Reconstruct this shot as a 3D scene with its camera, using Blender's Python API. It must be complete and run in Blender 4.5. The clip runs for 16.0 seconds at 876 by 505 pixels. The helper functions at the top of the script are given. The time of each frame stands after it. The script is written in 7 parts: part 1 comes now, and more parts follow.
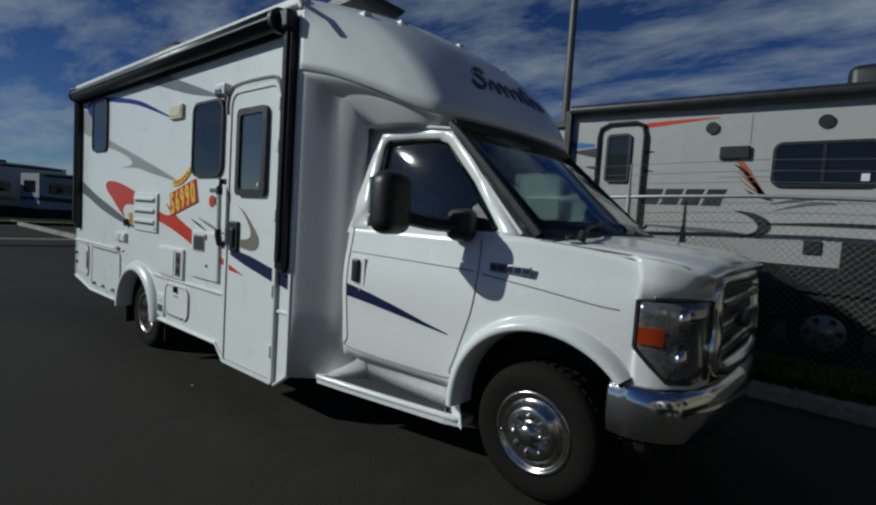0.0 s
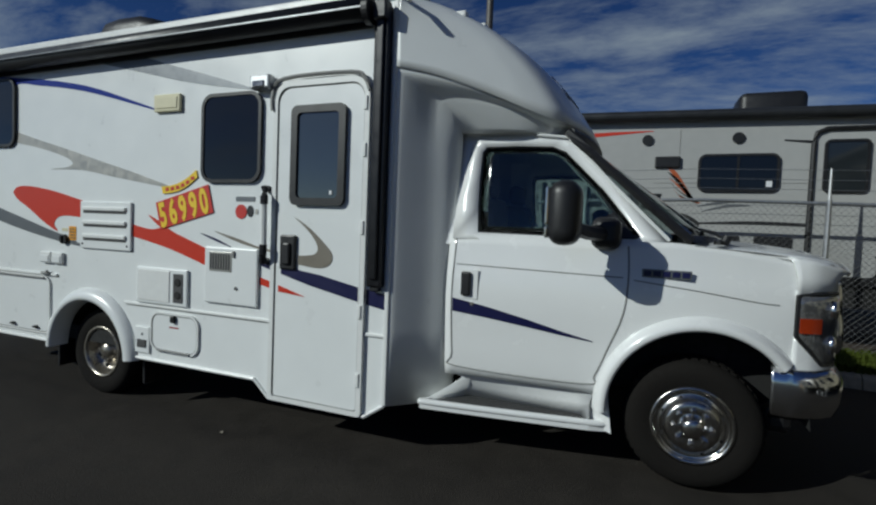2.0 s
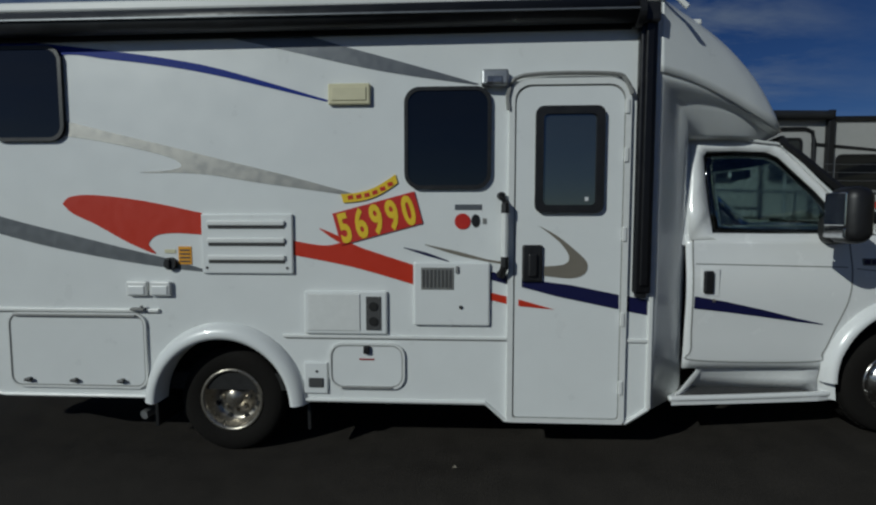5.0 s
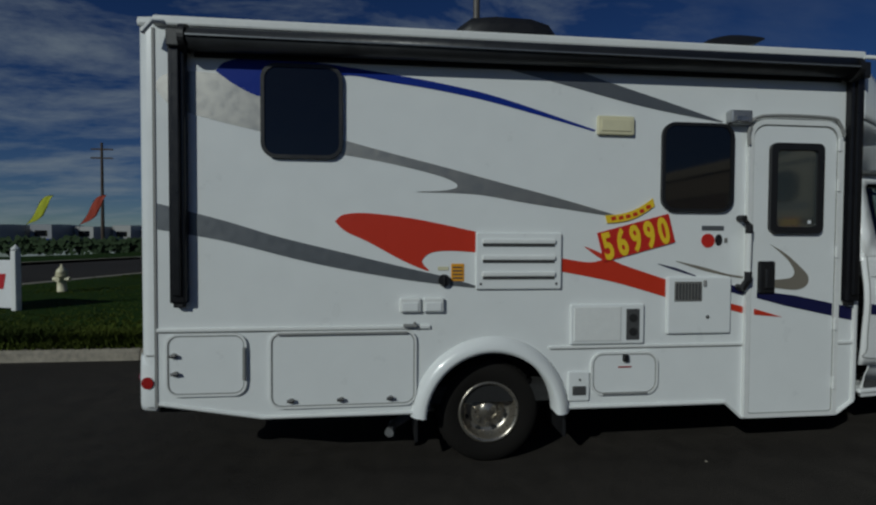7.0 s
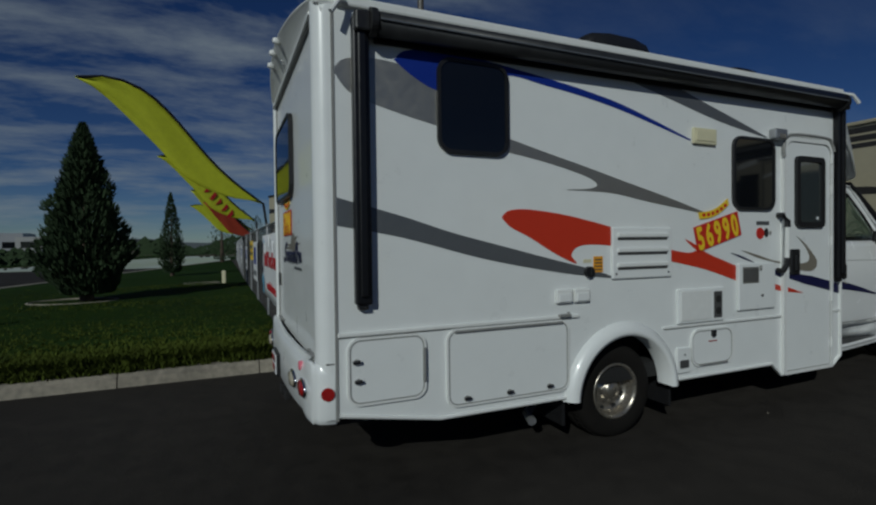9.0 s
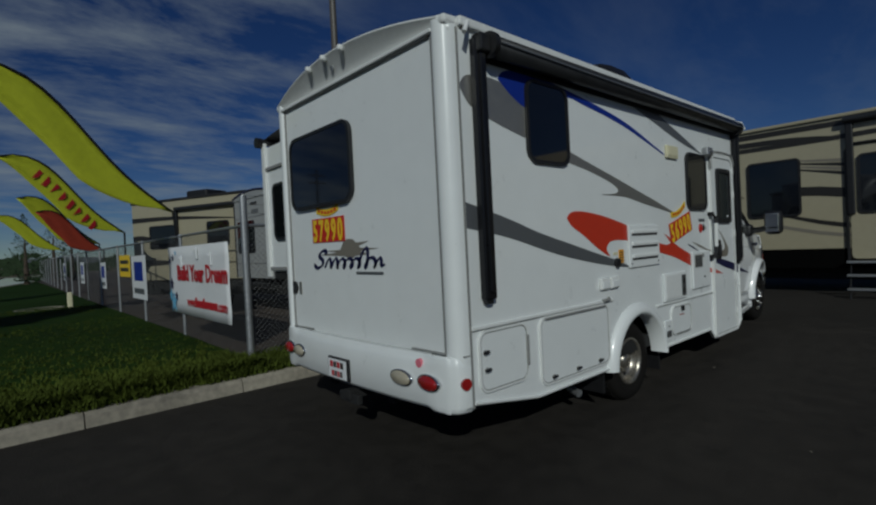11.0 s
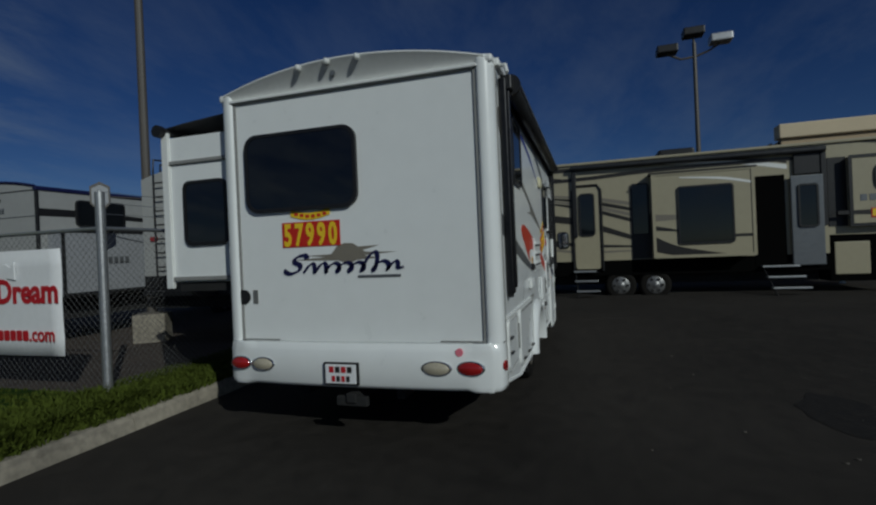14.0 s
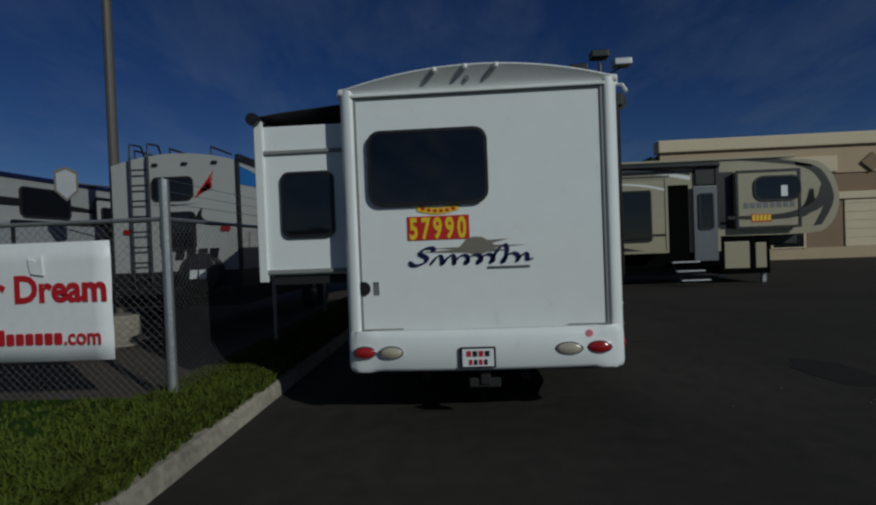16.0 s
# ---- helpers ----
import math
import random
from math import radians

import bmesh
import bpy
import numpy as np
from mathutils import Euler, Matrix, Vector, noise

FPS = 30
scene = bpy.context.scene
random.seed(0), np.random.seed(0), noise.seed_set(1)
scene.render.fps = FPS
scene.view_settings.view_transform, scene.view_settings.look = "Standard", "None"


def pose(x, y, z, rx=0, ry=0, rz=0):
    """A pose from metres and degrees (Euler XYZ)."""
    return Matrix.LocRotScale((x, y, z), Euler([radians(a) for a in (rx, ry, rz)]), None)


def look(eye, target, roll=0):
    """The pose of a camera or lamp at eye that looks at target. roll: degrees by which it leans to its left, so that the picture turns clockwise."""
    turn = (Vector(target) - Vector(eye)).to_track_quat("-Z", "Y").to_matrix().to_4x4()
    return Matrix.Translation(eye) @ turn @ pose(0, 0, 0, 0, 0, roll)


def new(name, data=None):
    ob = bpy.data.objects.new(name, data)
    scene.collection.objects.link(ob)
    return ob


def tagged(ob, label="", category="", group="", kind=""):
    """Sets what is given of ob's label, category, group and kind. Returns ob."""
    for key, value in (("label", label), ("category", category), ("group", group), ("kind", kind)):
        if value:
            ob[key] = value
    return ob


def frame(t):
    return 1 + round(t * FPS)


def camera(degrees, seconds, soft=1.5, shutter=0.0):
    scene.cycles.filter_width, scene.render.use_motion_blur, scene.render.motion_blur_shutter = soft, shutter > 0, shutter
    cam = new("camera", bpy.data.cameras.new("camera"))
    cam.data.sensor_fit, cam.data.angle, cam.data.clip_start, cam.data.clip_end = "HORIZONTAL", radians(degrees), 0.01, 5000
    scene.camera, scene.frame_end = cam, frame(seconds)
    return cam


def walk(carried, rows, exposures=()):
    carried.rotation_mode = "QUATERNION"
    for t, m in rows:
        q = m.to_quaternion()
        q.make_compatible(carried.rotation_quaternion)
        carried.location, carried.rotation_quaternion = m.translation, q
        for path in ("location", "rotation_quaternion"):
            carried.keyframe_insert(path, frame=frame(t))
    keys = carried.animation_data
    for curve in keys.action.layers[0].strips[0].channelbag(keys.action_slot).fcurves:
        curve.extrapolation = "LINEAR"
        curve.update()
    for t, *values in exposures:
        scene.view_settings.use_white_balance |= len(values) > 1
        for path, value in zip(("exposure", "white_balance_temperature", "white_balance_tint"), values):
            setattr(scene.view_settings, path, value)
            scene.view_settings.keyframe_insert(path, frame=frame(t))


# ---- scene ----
cam = camera(82.7, 16.0, soft=2.3)
PATH = [
    (0, (-0.166, 0.064, 1.589), (-1.443, 1.597, 1.459), 3.7),
    (0.5, (-0.557, -0.06, 1.588), (-1.737, 1.55, 1.464), 3.6),
    (1, (-0.932, -0.281, 1.566), (-1.976, 1.421, 1.457), 3.1),
    (1.5, (-1.315, -0.504, 1.546), (-2.213, 1.28, 1.445), 2.7),
    (2, (-1.735, -0.734, 1.549), (-2.475, 1.122, 1.459), 2.3),
    (2.5, (-2.15, -0.939, 1.559), (-2.705, 0.981, 1.47), 2.0),
    (3, (-2.604, -1.076, 1.548), (-2.991, 0.884, 1.468), 1.5),
    (3.2, (-2.783, -1.133, 1.538), (-3.118, 0.837, 1.465), 1.4),
    (5.3, (-4.756, -1.162, 1.656), (-4.82, 0.832, 1.512), 0.2),
    (5.5, (-5.007, -1.2, 1.612), (-5.041, 0.797, 1.502), 0.4),
    (6, (-5.612, -1.295, 1.622), (-5.581, 0.702, 1.53), 0.3),
    (6.5, (-6.236, -1.31, 1.572), (-6.111, 0.685, 1.526), 0.4),
    (7, (-6.8, -1.334, 1.628), (-6.579, 0.653, 1.573), 0.3),
    (7.5, (-7.341, -1.263, 1.564), (-6.961, 0.7, 1.534), -0.2),
    (8, (-7.862, -1.181, 1.538), (-7.317, 0.744, 1.514), -0.2),
    (8.5, (-8.38, -1.044, 1.563), (-7.673, 0.826, 1.528), -0.7),
    (9, (-8.898, -0.884, 1.563), (-8.102, 0.951, 1.529), -0.7),
    (9.2, (-9.087, -0.821, 1.569), (-8.245, 0.993, 1.535), -0.8),
    (11.3, (-10.745, -0.065, 1.578), (-9.338, 1.356, 1.585), -2.0),
    (11.5, (-10.855, 0.026, 1.542), (-9.396, 1.393, 1.578), -1.3),
    (12, (-11.157, 0.235, 1.552), (-9.545, 1.42, 1.574), -2.1),
    (12.5, (-11.404, 0.469, 1.545), (-9.685, 1.49, 1.565), -2.4),
    (13, (-11.654, 0.668, 1.566), (-9.841, 1.514, 1.573), -2.6),
    (13.5, (-11.864, 1.013, 1.552), (-9.986, 1.703, 1.551), -2.6),
    (14, (-12.12, 1.439, 1.566), (-10.208, 2.028, 1.561), -2.5),
    (14.5, (-12.347, 1.931, 1.565), (-10.408, 2.42, 1.558), -2.5),
    (15, (-12.554, 2.436, 1.57), (-10.595, 2.836, 1.561), -2.3),
    (15.5, (-12.724, 2.944, 1.583), (-10.74, 3.197, 1.565), -2.3),
    (16, (-12.862, 3.482, 1.603), (-10.866, 3.597, 1.574), -2.2),
]

EXPOSURES = [(t, s, 6050, 0) for t, s in ((0.0, -0.44), (1.5, -0.37), (3.2, -0.48), (5.5, -0.98), (7.0, -1.08), (9.0, -1.1), (12.5, -1.1), (16.0, -1.0))]
walk(cam, [(t, look(eye, target, roll)) for t, eye, target, roll in PATH], EXPOSURES)

# ---- world and sun ----
SUN_TO = Vector((0.45, 0.49, -0.36)).normalized()
sun_data = bpy.data.lights.new("sun", "SUN")
sun_data.energy, sun_data.angle, sun_data.color = 3.6, radians(0.55), (1.0, 0.965, 0.91)
sun = new("sun", sun_data)
sun.matrix_world = look((0, 0, 30), Vector((0, 0, 30)) + SUN_TO)

world = bpy.data.worlds.new("sky")
scene.world = world
world.use_nodes = True
wn, wl = world.node_tree.nodes, world.node_tree.links
background = wn["Background"]
sky = wn.new("ShaderNodeTexSky")
sky.sky_type, sky.sun_disc = "NISHITA", False
sky.sun_elevation = math.asin(-SUN_TO.z)
sky.sun_rotation = math.atan2(-SUN_TO.x, -SUN_TO.y)
sky.altitude, sky.air_density, sky.dust_density, sky.ozone_density = 900, 0.75, 0.25, 3.0
coord = wn.new("ShaderNodeTexCoord")
split = wn.new("ShaderNodeSeparateXYZ")
wl.new(coord.outputs["Generated"], split.inputs[0])
lift = wn.new("ShaderNodeMath"); lift.operation = "ADD"; lift.inputs[1].default_value = 0.18
wl.new(split.outputs[2], lift.inputs[0])
flat = []
for axis in (0, 1):
    div = wn.new("ShaderNodeMath"); div.operation = "DIVIDE"
    wl.new(split.outputs[axis], div.inputs[0]); wl.new(lift.outputs[0], div.inputs[1])
    flat.append(div)
plane = wn.new("ShaderNodeCombineXYZ")
wl.new(flat[0].outputs[0], plane.inputs[0]); wl.new(flat[1].outputs[0], plane.inputs[1])
stretch = wn.new("ShaderNodeMapping")
stretch.inputs["Location"].default_value = (3.4, 1.7, 0)
stretch.inputs["Rotation"].default_value = (0, 0, radians(-35)); stretch.inputs["Scale"].default_value = (0.75, 1.5, 1)
wl.new(plane.outputs[0], stretch.inputs[0])
cloud = wn.new("ShaderNodeTexNoise")
cloud.inputs["Scale"].default_value, cloud.inputs["Detail"].default_value, cloud.inputs["Roughness"].default_value = 1.9, 12, 0.64
cloud.inputs["Distortion"].default_value = 0.2
wl.new(stretch.outputs[0], cloud.inputs["Vector"])
thin = wn.new("ShaderNodeValToRGB")
thin.color_ramp.elements[0].position, thin.color_ramp.elements[1].position = 0.43, 0.72
thin.color_ramp.elements[1].color = (0.78, 0.78, 0.78, 1)
wl.new(cloud.outputs["Fac"], thin.inputs[0])
# the cirrus thickens towards the north-west and clears towards the east
bank = wn.new("ShaderNodeVectorMath"); bank.operation = "DOT_PRODUCT"; bank.inputs[1].default_value = (-0.8, 0.6, 0.0)
wl.new(coord.outputs["Generated"], bank.inputs[0])
cover = wn.new("ShaderNodeMapRange")
cover.inputs[1].default_value, cover.inputs[2].default_value, cover.inputs[3].default_value, cover.inputs[4].default_value = 0.0, 0.24, 0.14, 1.0
wl.new(bank.outputs["Value"], cover.inputs[0])
amount = wn.new("ShaderNodeMath"); amount.operation = "MULTIPLY"
wl.new(thin.outputs[0], amount.inputs[0]); wl.new(cover.outputs[0], amount.inputs[1])
veil = wn.new("ShaderNodeMixRGB")
veil.inputs[2].default_value = (6.0, 6.6, 7.4, 1)
deep = wn.new("ShaderNodeHueSaturation"); deep.inputs["Saturation"].default_value = 1.22; deep.inputs["Value"].default_value = 0.86; deep.inputs["Hue"].default_value = 0.518
wl.new(sky.outputs[0], deep.inputs["Color"])
wl.new(amount.outputs[0], veil.inputs[0]); wl.new(deep.outputs[0], veil.inputs[1])
wl.new(veil.outputs[0], background.inputs[0])
background.inputs[1].default_value = 0.056


# ---- materials ----
def material(name, color, rough=0.5, metal=0.0, vary=0.12, scale=6.0, bump=0.0, bump_scale=60.0, coat=0.0, random_tint=0.0, spec=0.5):
    """A surface with two scales of variation in tone, roughness and fine relief."""
    m = bpy.data.materials.new(name)
    m.use_nodes = True
    n, l = m.node_tree.nodes, m.node_tree.links
    b = n["Principled BSDF"]
    b.inputs["Roughness"].default_value, b.inputs["Metallic"].default_value = rough, metal
    b.inputs["Coat Weight"].default_value, b.inputs["Specular IOR Level"].default_value = coat, spec
    b.inputs["Coat Roughness"].default_value = 0.06
    tc = n.new("ShaderNodeTexCoord")
    big, small = n.new("ShaderNodeTexNoise"), n.new("ShaderNodeTexNoise")
    big.inputs["Scale"].default_value, big.inputs["Detail"].default_value = scale * 0.2, 5
    small.inputs["Scale"].default_value, small.inputs["Detail"].default_value = scale * 3, 6
    both = n.new("ShaderNodeMath"); both.operation = "ADD"
    for k in (big, small):
        l.new(tc.outputs["Object"], k.inputs["Vector"])
    l.new(big.outputs["Fac"], both.inputs[0]); l.new(small.outputs["Fac"], both.inputs[1])
    ramp = n.new("ShaderNodeMapRange")
    ramp.inputs[1].default_value, ramp.inputs[2].default_value = 0.6, 1.4
    ramp.inputs[3].default_value, ramp.inputs[4].default_value = 1 - vary, 1 + vary
    l.new(both.outputs[0], ramp.inputs[0])
    tone = n.new("ShaderNodeMixRGB"); tone.blend_type = "MULTIPLY"; tone.inputs[0].default_value = 1
    tone.inputs[1].default_value = (*color, 1)
    l.new(ramp.outputs[0], tone.inputs[2])
    out = tone.outputs[0]
    if random_tint:
        info = n.new("ShaderNodeObjectInfo")
        rr = n.new("ShaderNodeMapRange")
        rr.inputs[3].default_value, rr.inputs[4].default_value = 1 - random_tint, 1 + random_tint
        l.new(info.outputs["Random"], rr.inputs[0])
        tint = n.new("ShaderNodeMixRGB"); tint.blend_type = "MULTIPLY"; tint.inputs[0].default_value = 1
        l.new(out, tint.inputs[1]); l.new(rr.outputs[0], tint.inputs[2])
        out = tint.outputs[0]
    l.new(out, b.inputs["Base Color"])
    rmap = n.new("ShaderNodeMapRange")
    rmap.inputs[1].default_value, rmap.inputs[2].default_value = 0.3, 0.7
    rmap.inputs[3].default_value, rmap.inputs[4].default_value = max(0.02, rough * 0.85), min(1, rough * 1.15)
    l.new(small.outputs["Fac"], rmap.inputs[0]); l.new(rmap.outputs[0], b.inputs["Roughness"])
    if bump:
        fine = n.new("ShaderNodeTexNoise")
        fine.inputs["Scale"].default_value, fine.inputs["Detail"].default_value = bump_scale, 4
        l.new(tc.outputs["Object"], fine.inputs["Vector"])
        bp = n.new("ShaderNodeBump")
        bp.inputs["Strength"].default_value, bp.inputs["Distance"].default_value = bump, 0.02
        l.new(fine.outputs["Fac"], bp.inputs["Height"]); l.new(bp.outputs[0], b.inputs["Normal"])
    return m


def glass_material(name, color=(0.8, 0.9, 0.88), rough=0.0):
    m = bpy.data.materials.new(name)
    m.use_nodes = True
    b = m.node_tree.nodes["Principled BSDF"]
    b.inputs["Base Color"].default_value = (*color, 1)
    b.inputs["Transmission Weight"].default_value, b.inputs["Roughness"].default_value, b.inputs["IOR"].default_value = 1.0, rough, 1.6
    return m


GEL = material("white_gelcoat", (0.78, 0.80, 0.79), 0.32, vary=0.03, scale=2, coat=0.35, bump=0.015, bump_scale=3)
PAINT = material("white_paint", (0.80, 0.81, 0.80), 0.25, vary=0.02, scale=2, coat=0.7)
TRIM_WHITE = material("white_trim", (0.74, 0.75, 0.73), 0.4, vary=0.05, scale=8)
SEAM = material("dark_seam", (0.06, 0.06, 0.06), 0.7)
SEAL = material("grey_seal", (0.25, 0.25, 0.24), 0.6)
BLACK = material("black_plastic", (0.012, 0.012, 0.013), 0.45, vary=0.2, scale=10, bump=0.05, bump_scale=300)
AWNING = material("black_awning_vinyl", (0.02, 0.021, 0.023), 0.42, vary=0.3, scale=3, bump=0.08, bump_scale=25)
AWN_METAL = material("black_satin_metal", (0.012, 0.012, 0.014), 0.32, metal=0.3)
TINT = material("dark_tinted_glass", (0.006, 0.007, 0.009), 0.04, vary=0.1, spec=0.6)
TINT2 = material("smoked_glass", (0.02, 0.024, 0.027), 0.05, vary=0.1, spec=0.7)
SHADE = material("door_blind", (0.035, 0.042, 0.042), 0.06, vary=0.05, coat=0.6)
SHADE.node_tree.nodes["Principled BSDF"].inputs["IOR"].default_value = 2.1
CLEAR = glass_material("clear_glass", (0.62, 0.74, 0.71), 0.035)
CHROME = material("chrome", (0.66, 0.66, 0.67), 0.13, metal=1.0, vary=0.05)
WHEEL_CHROME = material("wheel_chrome", (0.52, 0.50, 0.47), 0.2, metal=1.0, vary=0.15, scale=20)
STEEL = material("brushed_steel", (0.36, 0.33, 0.28), 0.30, metal=0.8, vary=0.12, scale=15)
GALV = material("galvanised_steel", (0.42, 0.43, 0.44), 0.45, metal=0.8, vary=0.15, scale=12, bump=0.04)
RUBBER = material("tyre_rubber", (0.010, 0.009, 0.008), 0.9, vary=0.25, scale=14, bump=0.12, bump_scale=80, spec=0.15)
UNDER = material("dark_underbody", (0.012, 0.012, 0.012), 0.85, vary=0.3, scale=8)
RED = material("red_vinyl", (0.53, 0.036, 0.014), 0.35, vary=0.04)
BLUE = material("blue_vinyl", (0.011, 0.030, 0.24), 0.45, vary=0.05, spec=0.12)
NAVY = material("navy_vinyl", (0.009, 0.010, 0.058), 0.35, vary=0.05)
GREY1 = material("silver_vinyl", (0.40, 0.39, 0.36), 0.42, metal=0.75, vary=0.06)
GREY2 = material("charcoal_vinyl", (0.17, 0.18, 0.19), 0.40, metal=0.5, vary=0.06)
TAUPE = material("taupe_vinyl", (0.20, 0.18, 0.145), 0.4, vary=0.06)
SALE_RED = material("sale_red", (0.50, 0.02, 0.012), 0.5, vary=0.05)
YELLOW = material("sale_yellow", (0.80, 0.55, 0.02), 0.5, vary=0.05)
ORANGE_STICKER = material("orange_sticker", (0.75, 0.33, 0.01), 0.5, vary=0.05)
CREAM = material("cream_plastic", (0.66, 0.62, 0.42), 0.4, vary=0.05)
AMBER = material("amber_lens", (0.32, 0.035, 0.008), 0.15, vary=0.1, coat=0.6)
REDLENS = material("red_lens", (0.30, 0.012, 0.012), 0.12, vary=0.15, coat=0.7)
PINK = material("pink_tag", (0.75, 0.20, 0.26), 0.5)
REVERSE = material("reversing_lens", (0.42, 0.38, 0.29), 0.15, vary=0.15, scale=20, coat=0.6)
# near-black without gloss, so sunlit faces stay as dark as unlit depth
VOID = material("unlit_black", (0.004, 0.004, 0.004), 1.0, spec=0.0)
LENS = material("clear_lens", (0.30, 0.30, 0.295), 0.16, metal=0.7, vary=0.5, scale=14, coat=0.8)
SEAT = material("grey_cloth", (0.10, 0.10, 0.11), 0.9, vary=0.2, scale=30, bump=0.1)
STEP_GREY = material("step_tread", (0.055, 0.055, 0.055), 0.8, vary=0.2, scale=40, bump=0.3, bump_scale=200)
ASPHALT = material("asphalt", (0.0305, 0.0268, 0.0228), 0.95, vary=0.38, scale=1.6, bump=0.55, bump_scale=130, spec=0.2)
CONCRETE = material("concrete", (0.25, 0.225, 0.18), 0.9, vary=0.5, scale=5, bump=0.25, bump_scale=60, random_tint=0.06)
SOIL = material("dark_soil", (0.06, 0.045, 0.035), 0.95, vary=0.35, scale=12, bump=0.5, bump_scale=40)
LAWN = material("lawn_base", (0.019, 0.040, 0.007), 1.0, vary=0.4, scale=1.2, bump=0.4, bump_scale=50, spec=0.05)
BLADE = material("grass_blade", (0.056, 0.074, 0.011), 0.85, vary=0.45, scale=1.2, spec=0.12)
BORDER = material("border_grass_blade", (0.034, 0.049, 0.010), 0.9, vary=0.45, scale=1.2, spec=0.08)
FOLIAGE = material("juniper_needles", (0.034, 0.055, 0.026), 0.9, vary=0.4, scale=6, spec=0.15)
WIRE = material("dull_wire", (0.13, 0.13, 0.13), 0.7, metal=0.3)
BARK = material("bark", (0.07, 0.05, 0.035), 0.9, vary=0.3, scale=20, bump=0.4)
ALLOY = material("dull_alloy", (0.20, 0.20, 0.20), 0.4, metal=0.6, vary=0.2, scale=10)
DRYLAND = material("dry_grassland", (0.095, 0.078, 0.045), 0.95, vary=0.3, scale=0.08)
TRAILER = material("pale_trailer_skin", (0.39, 0.392, 0.38), 0.4, vary=0.05, scale=3, bump=0.02, bump_scale=8)
TRAILER_DULL = material("dull_trailer_skin", (0.33, 0.335, 0.33), 0.45, vary=0.08, scale=3, bump=0.02, bump_scale=8)
TRAILER_GREY = material("grey_trailer_skin", (0.30, 0.31, 0.33), 0.4, vary=0.06, scale=3)
TAN = material("tan_trailer_skin", (0.36, 0.325, 0.225), 0.35, vary=0.05, scale=3, coat=0.3)
RUST = material("rust_orange_vinyl", (0.42, 0.10, 0.03), 0.4, vary=0.1)
BROWN = material("dark_brown_vinyl", (0.022, 0.020, 0.018), 0.4, vary=0.1)
STUCCO = material("tan_stucco", (0.44, 0.34, 0.22), 0.9, vary=0.08, scale=6, bump=0.2, bump_scale=60)
STUCCO2 = material("brown_stucco", (0.24, 0.165, 0.10), 0.9, vary=0.08, scale=6, bump=0.2, bump_scale=60)
STUCCO3 = material("cream_stucco", (0.62, 0.52, 0.36), 0.9, vary=0.06, scale=6, bump=0.2, bump_scale=60)
POLE = material("brown_painted_steel", (0.085, 0.075, 0.065), 0.5, vary=0.15, scale=10)
BANNER = material("white_banner_vinyl", (0.74, 0.75, 0.76), 0.45, vary=0.05, scale=4, bump=0.06, bump_scale=6)
LETTER_RED = material("red_lettering", (0.42, 0.012, 0.02), 0.5)
SKYBLUE = material("sky_blue_print", (0.16, 0.42, 0.62), 0.5)
FLAG = material("lime_flag_cloth", (0.52, 0.56, 0.02), 0.7, vary=0.12, scale=4, bump=0.1, bump_scale=14)
FLAG_RED = material("red_flag_cloth", (0.40, 0.05, 0.02), 0.7, vary=0.2, scale=8)
WOOD_FLOOR = material("dark_interior", (0.02, 0.017, 0.014), 0.7)


# ---- mesh helpers ----
def mesh_object(name, bm, mat, smooth=False):
    bmesh.ops.recalc_face_normals(bm, faces=bm.faces)
    me = bpy.data.meshes.new(name)
    bm.to_mesh(me)
    bm.free()
    me.materials.append(mat)
    if smooth:
        for p in me.polygons:
            p.use_smooth = True
    return new(name, me)


def part(name, bm, mat, parent, label="", smooth=False):
    ob = mesh_object(name, bm, mat, smooth)
    ob.parent = parent
    if parent is not None and parent.parent is not None:
        ob.matrix_parent_inverse = Matrix.Identity(4)
    if label:
        ob["label"] = label
    return ob


def thing(name, label, category, group="", at=(0, 0, 0), turn=0.0):
    e = new(name)
    e.empty_display_size = 0.1
    e.matrix_world = pose(*at, 0, 0, turn)
    return tagged(e, label, category, group)


def structure(name, bm, mat, label="", smooth=False):
    return tagged(mesh_object(name, bm, mat, smooth), label, "", "", "structure")


def box(lo, hi, bevel=0.0, bm=None, seg=2):
    own = bmesh.new()
    bmesh.ops.create_cube(own, size=1)
    size = [max(b - a, 1e-4) for a, b in zip(lo, hi)]
    bmesh.ops.transform(own, matrix=Matrix.Translation([(a + b) / 2 for a, b in zip(lo, hi)]) @ Matrix.Diagonal((*size, 1)), verts=own.verts)
    if bevel:
        bmesh.ops.bevel(own, geom=own.edges, offset=min(bevel, min(size) * 0.45), segments=seg, profile=0.5, affect="EDGES")
    return merge(bm, own)


def merge(bm, own):
    if bm is None:
        return own
    me = bpy.data.meshes.new("tmp")
    own.to_mesh(me)
    own.free()
    bm.from_mesh(me)
    bpy.data.meshes.remove(me)
    return bm


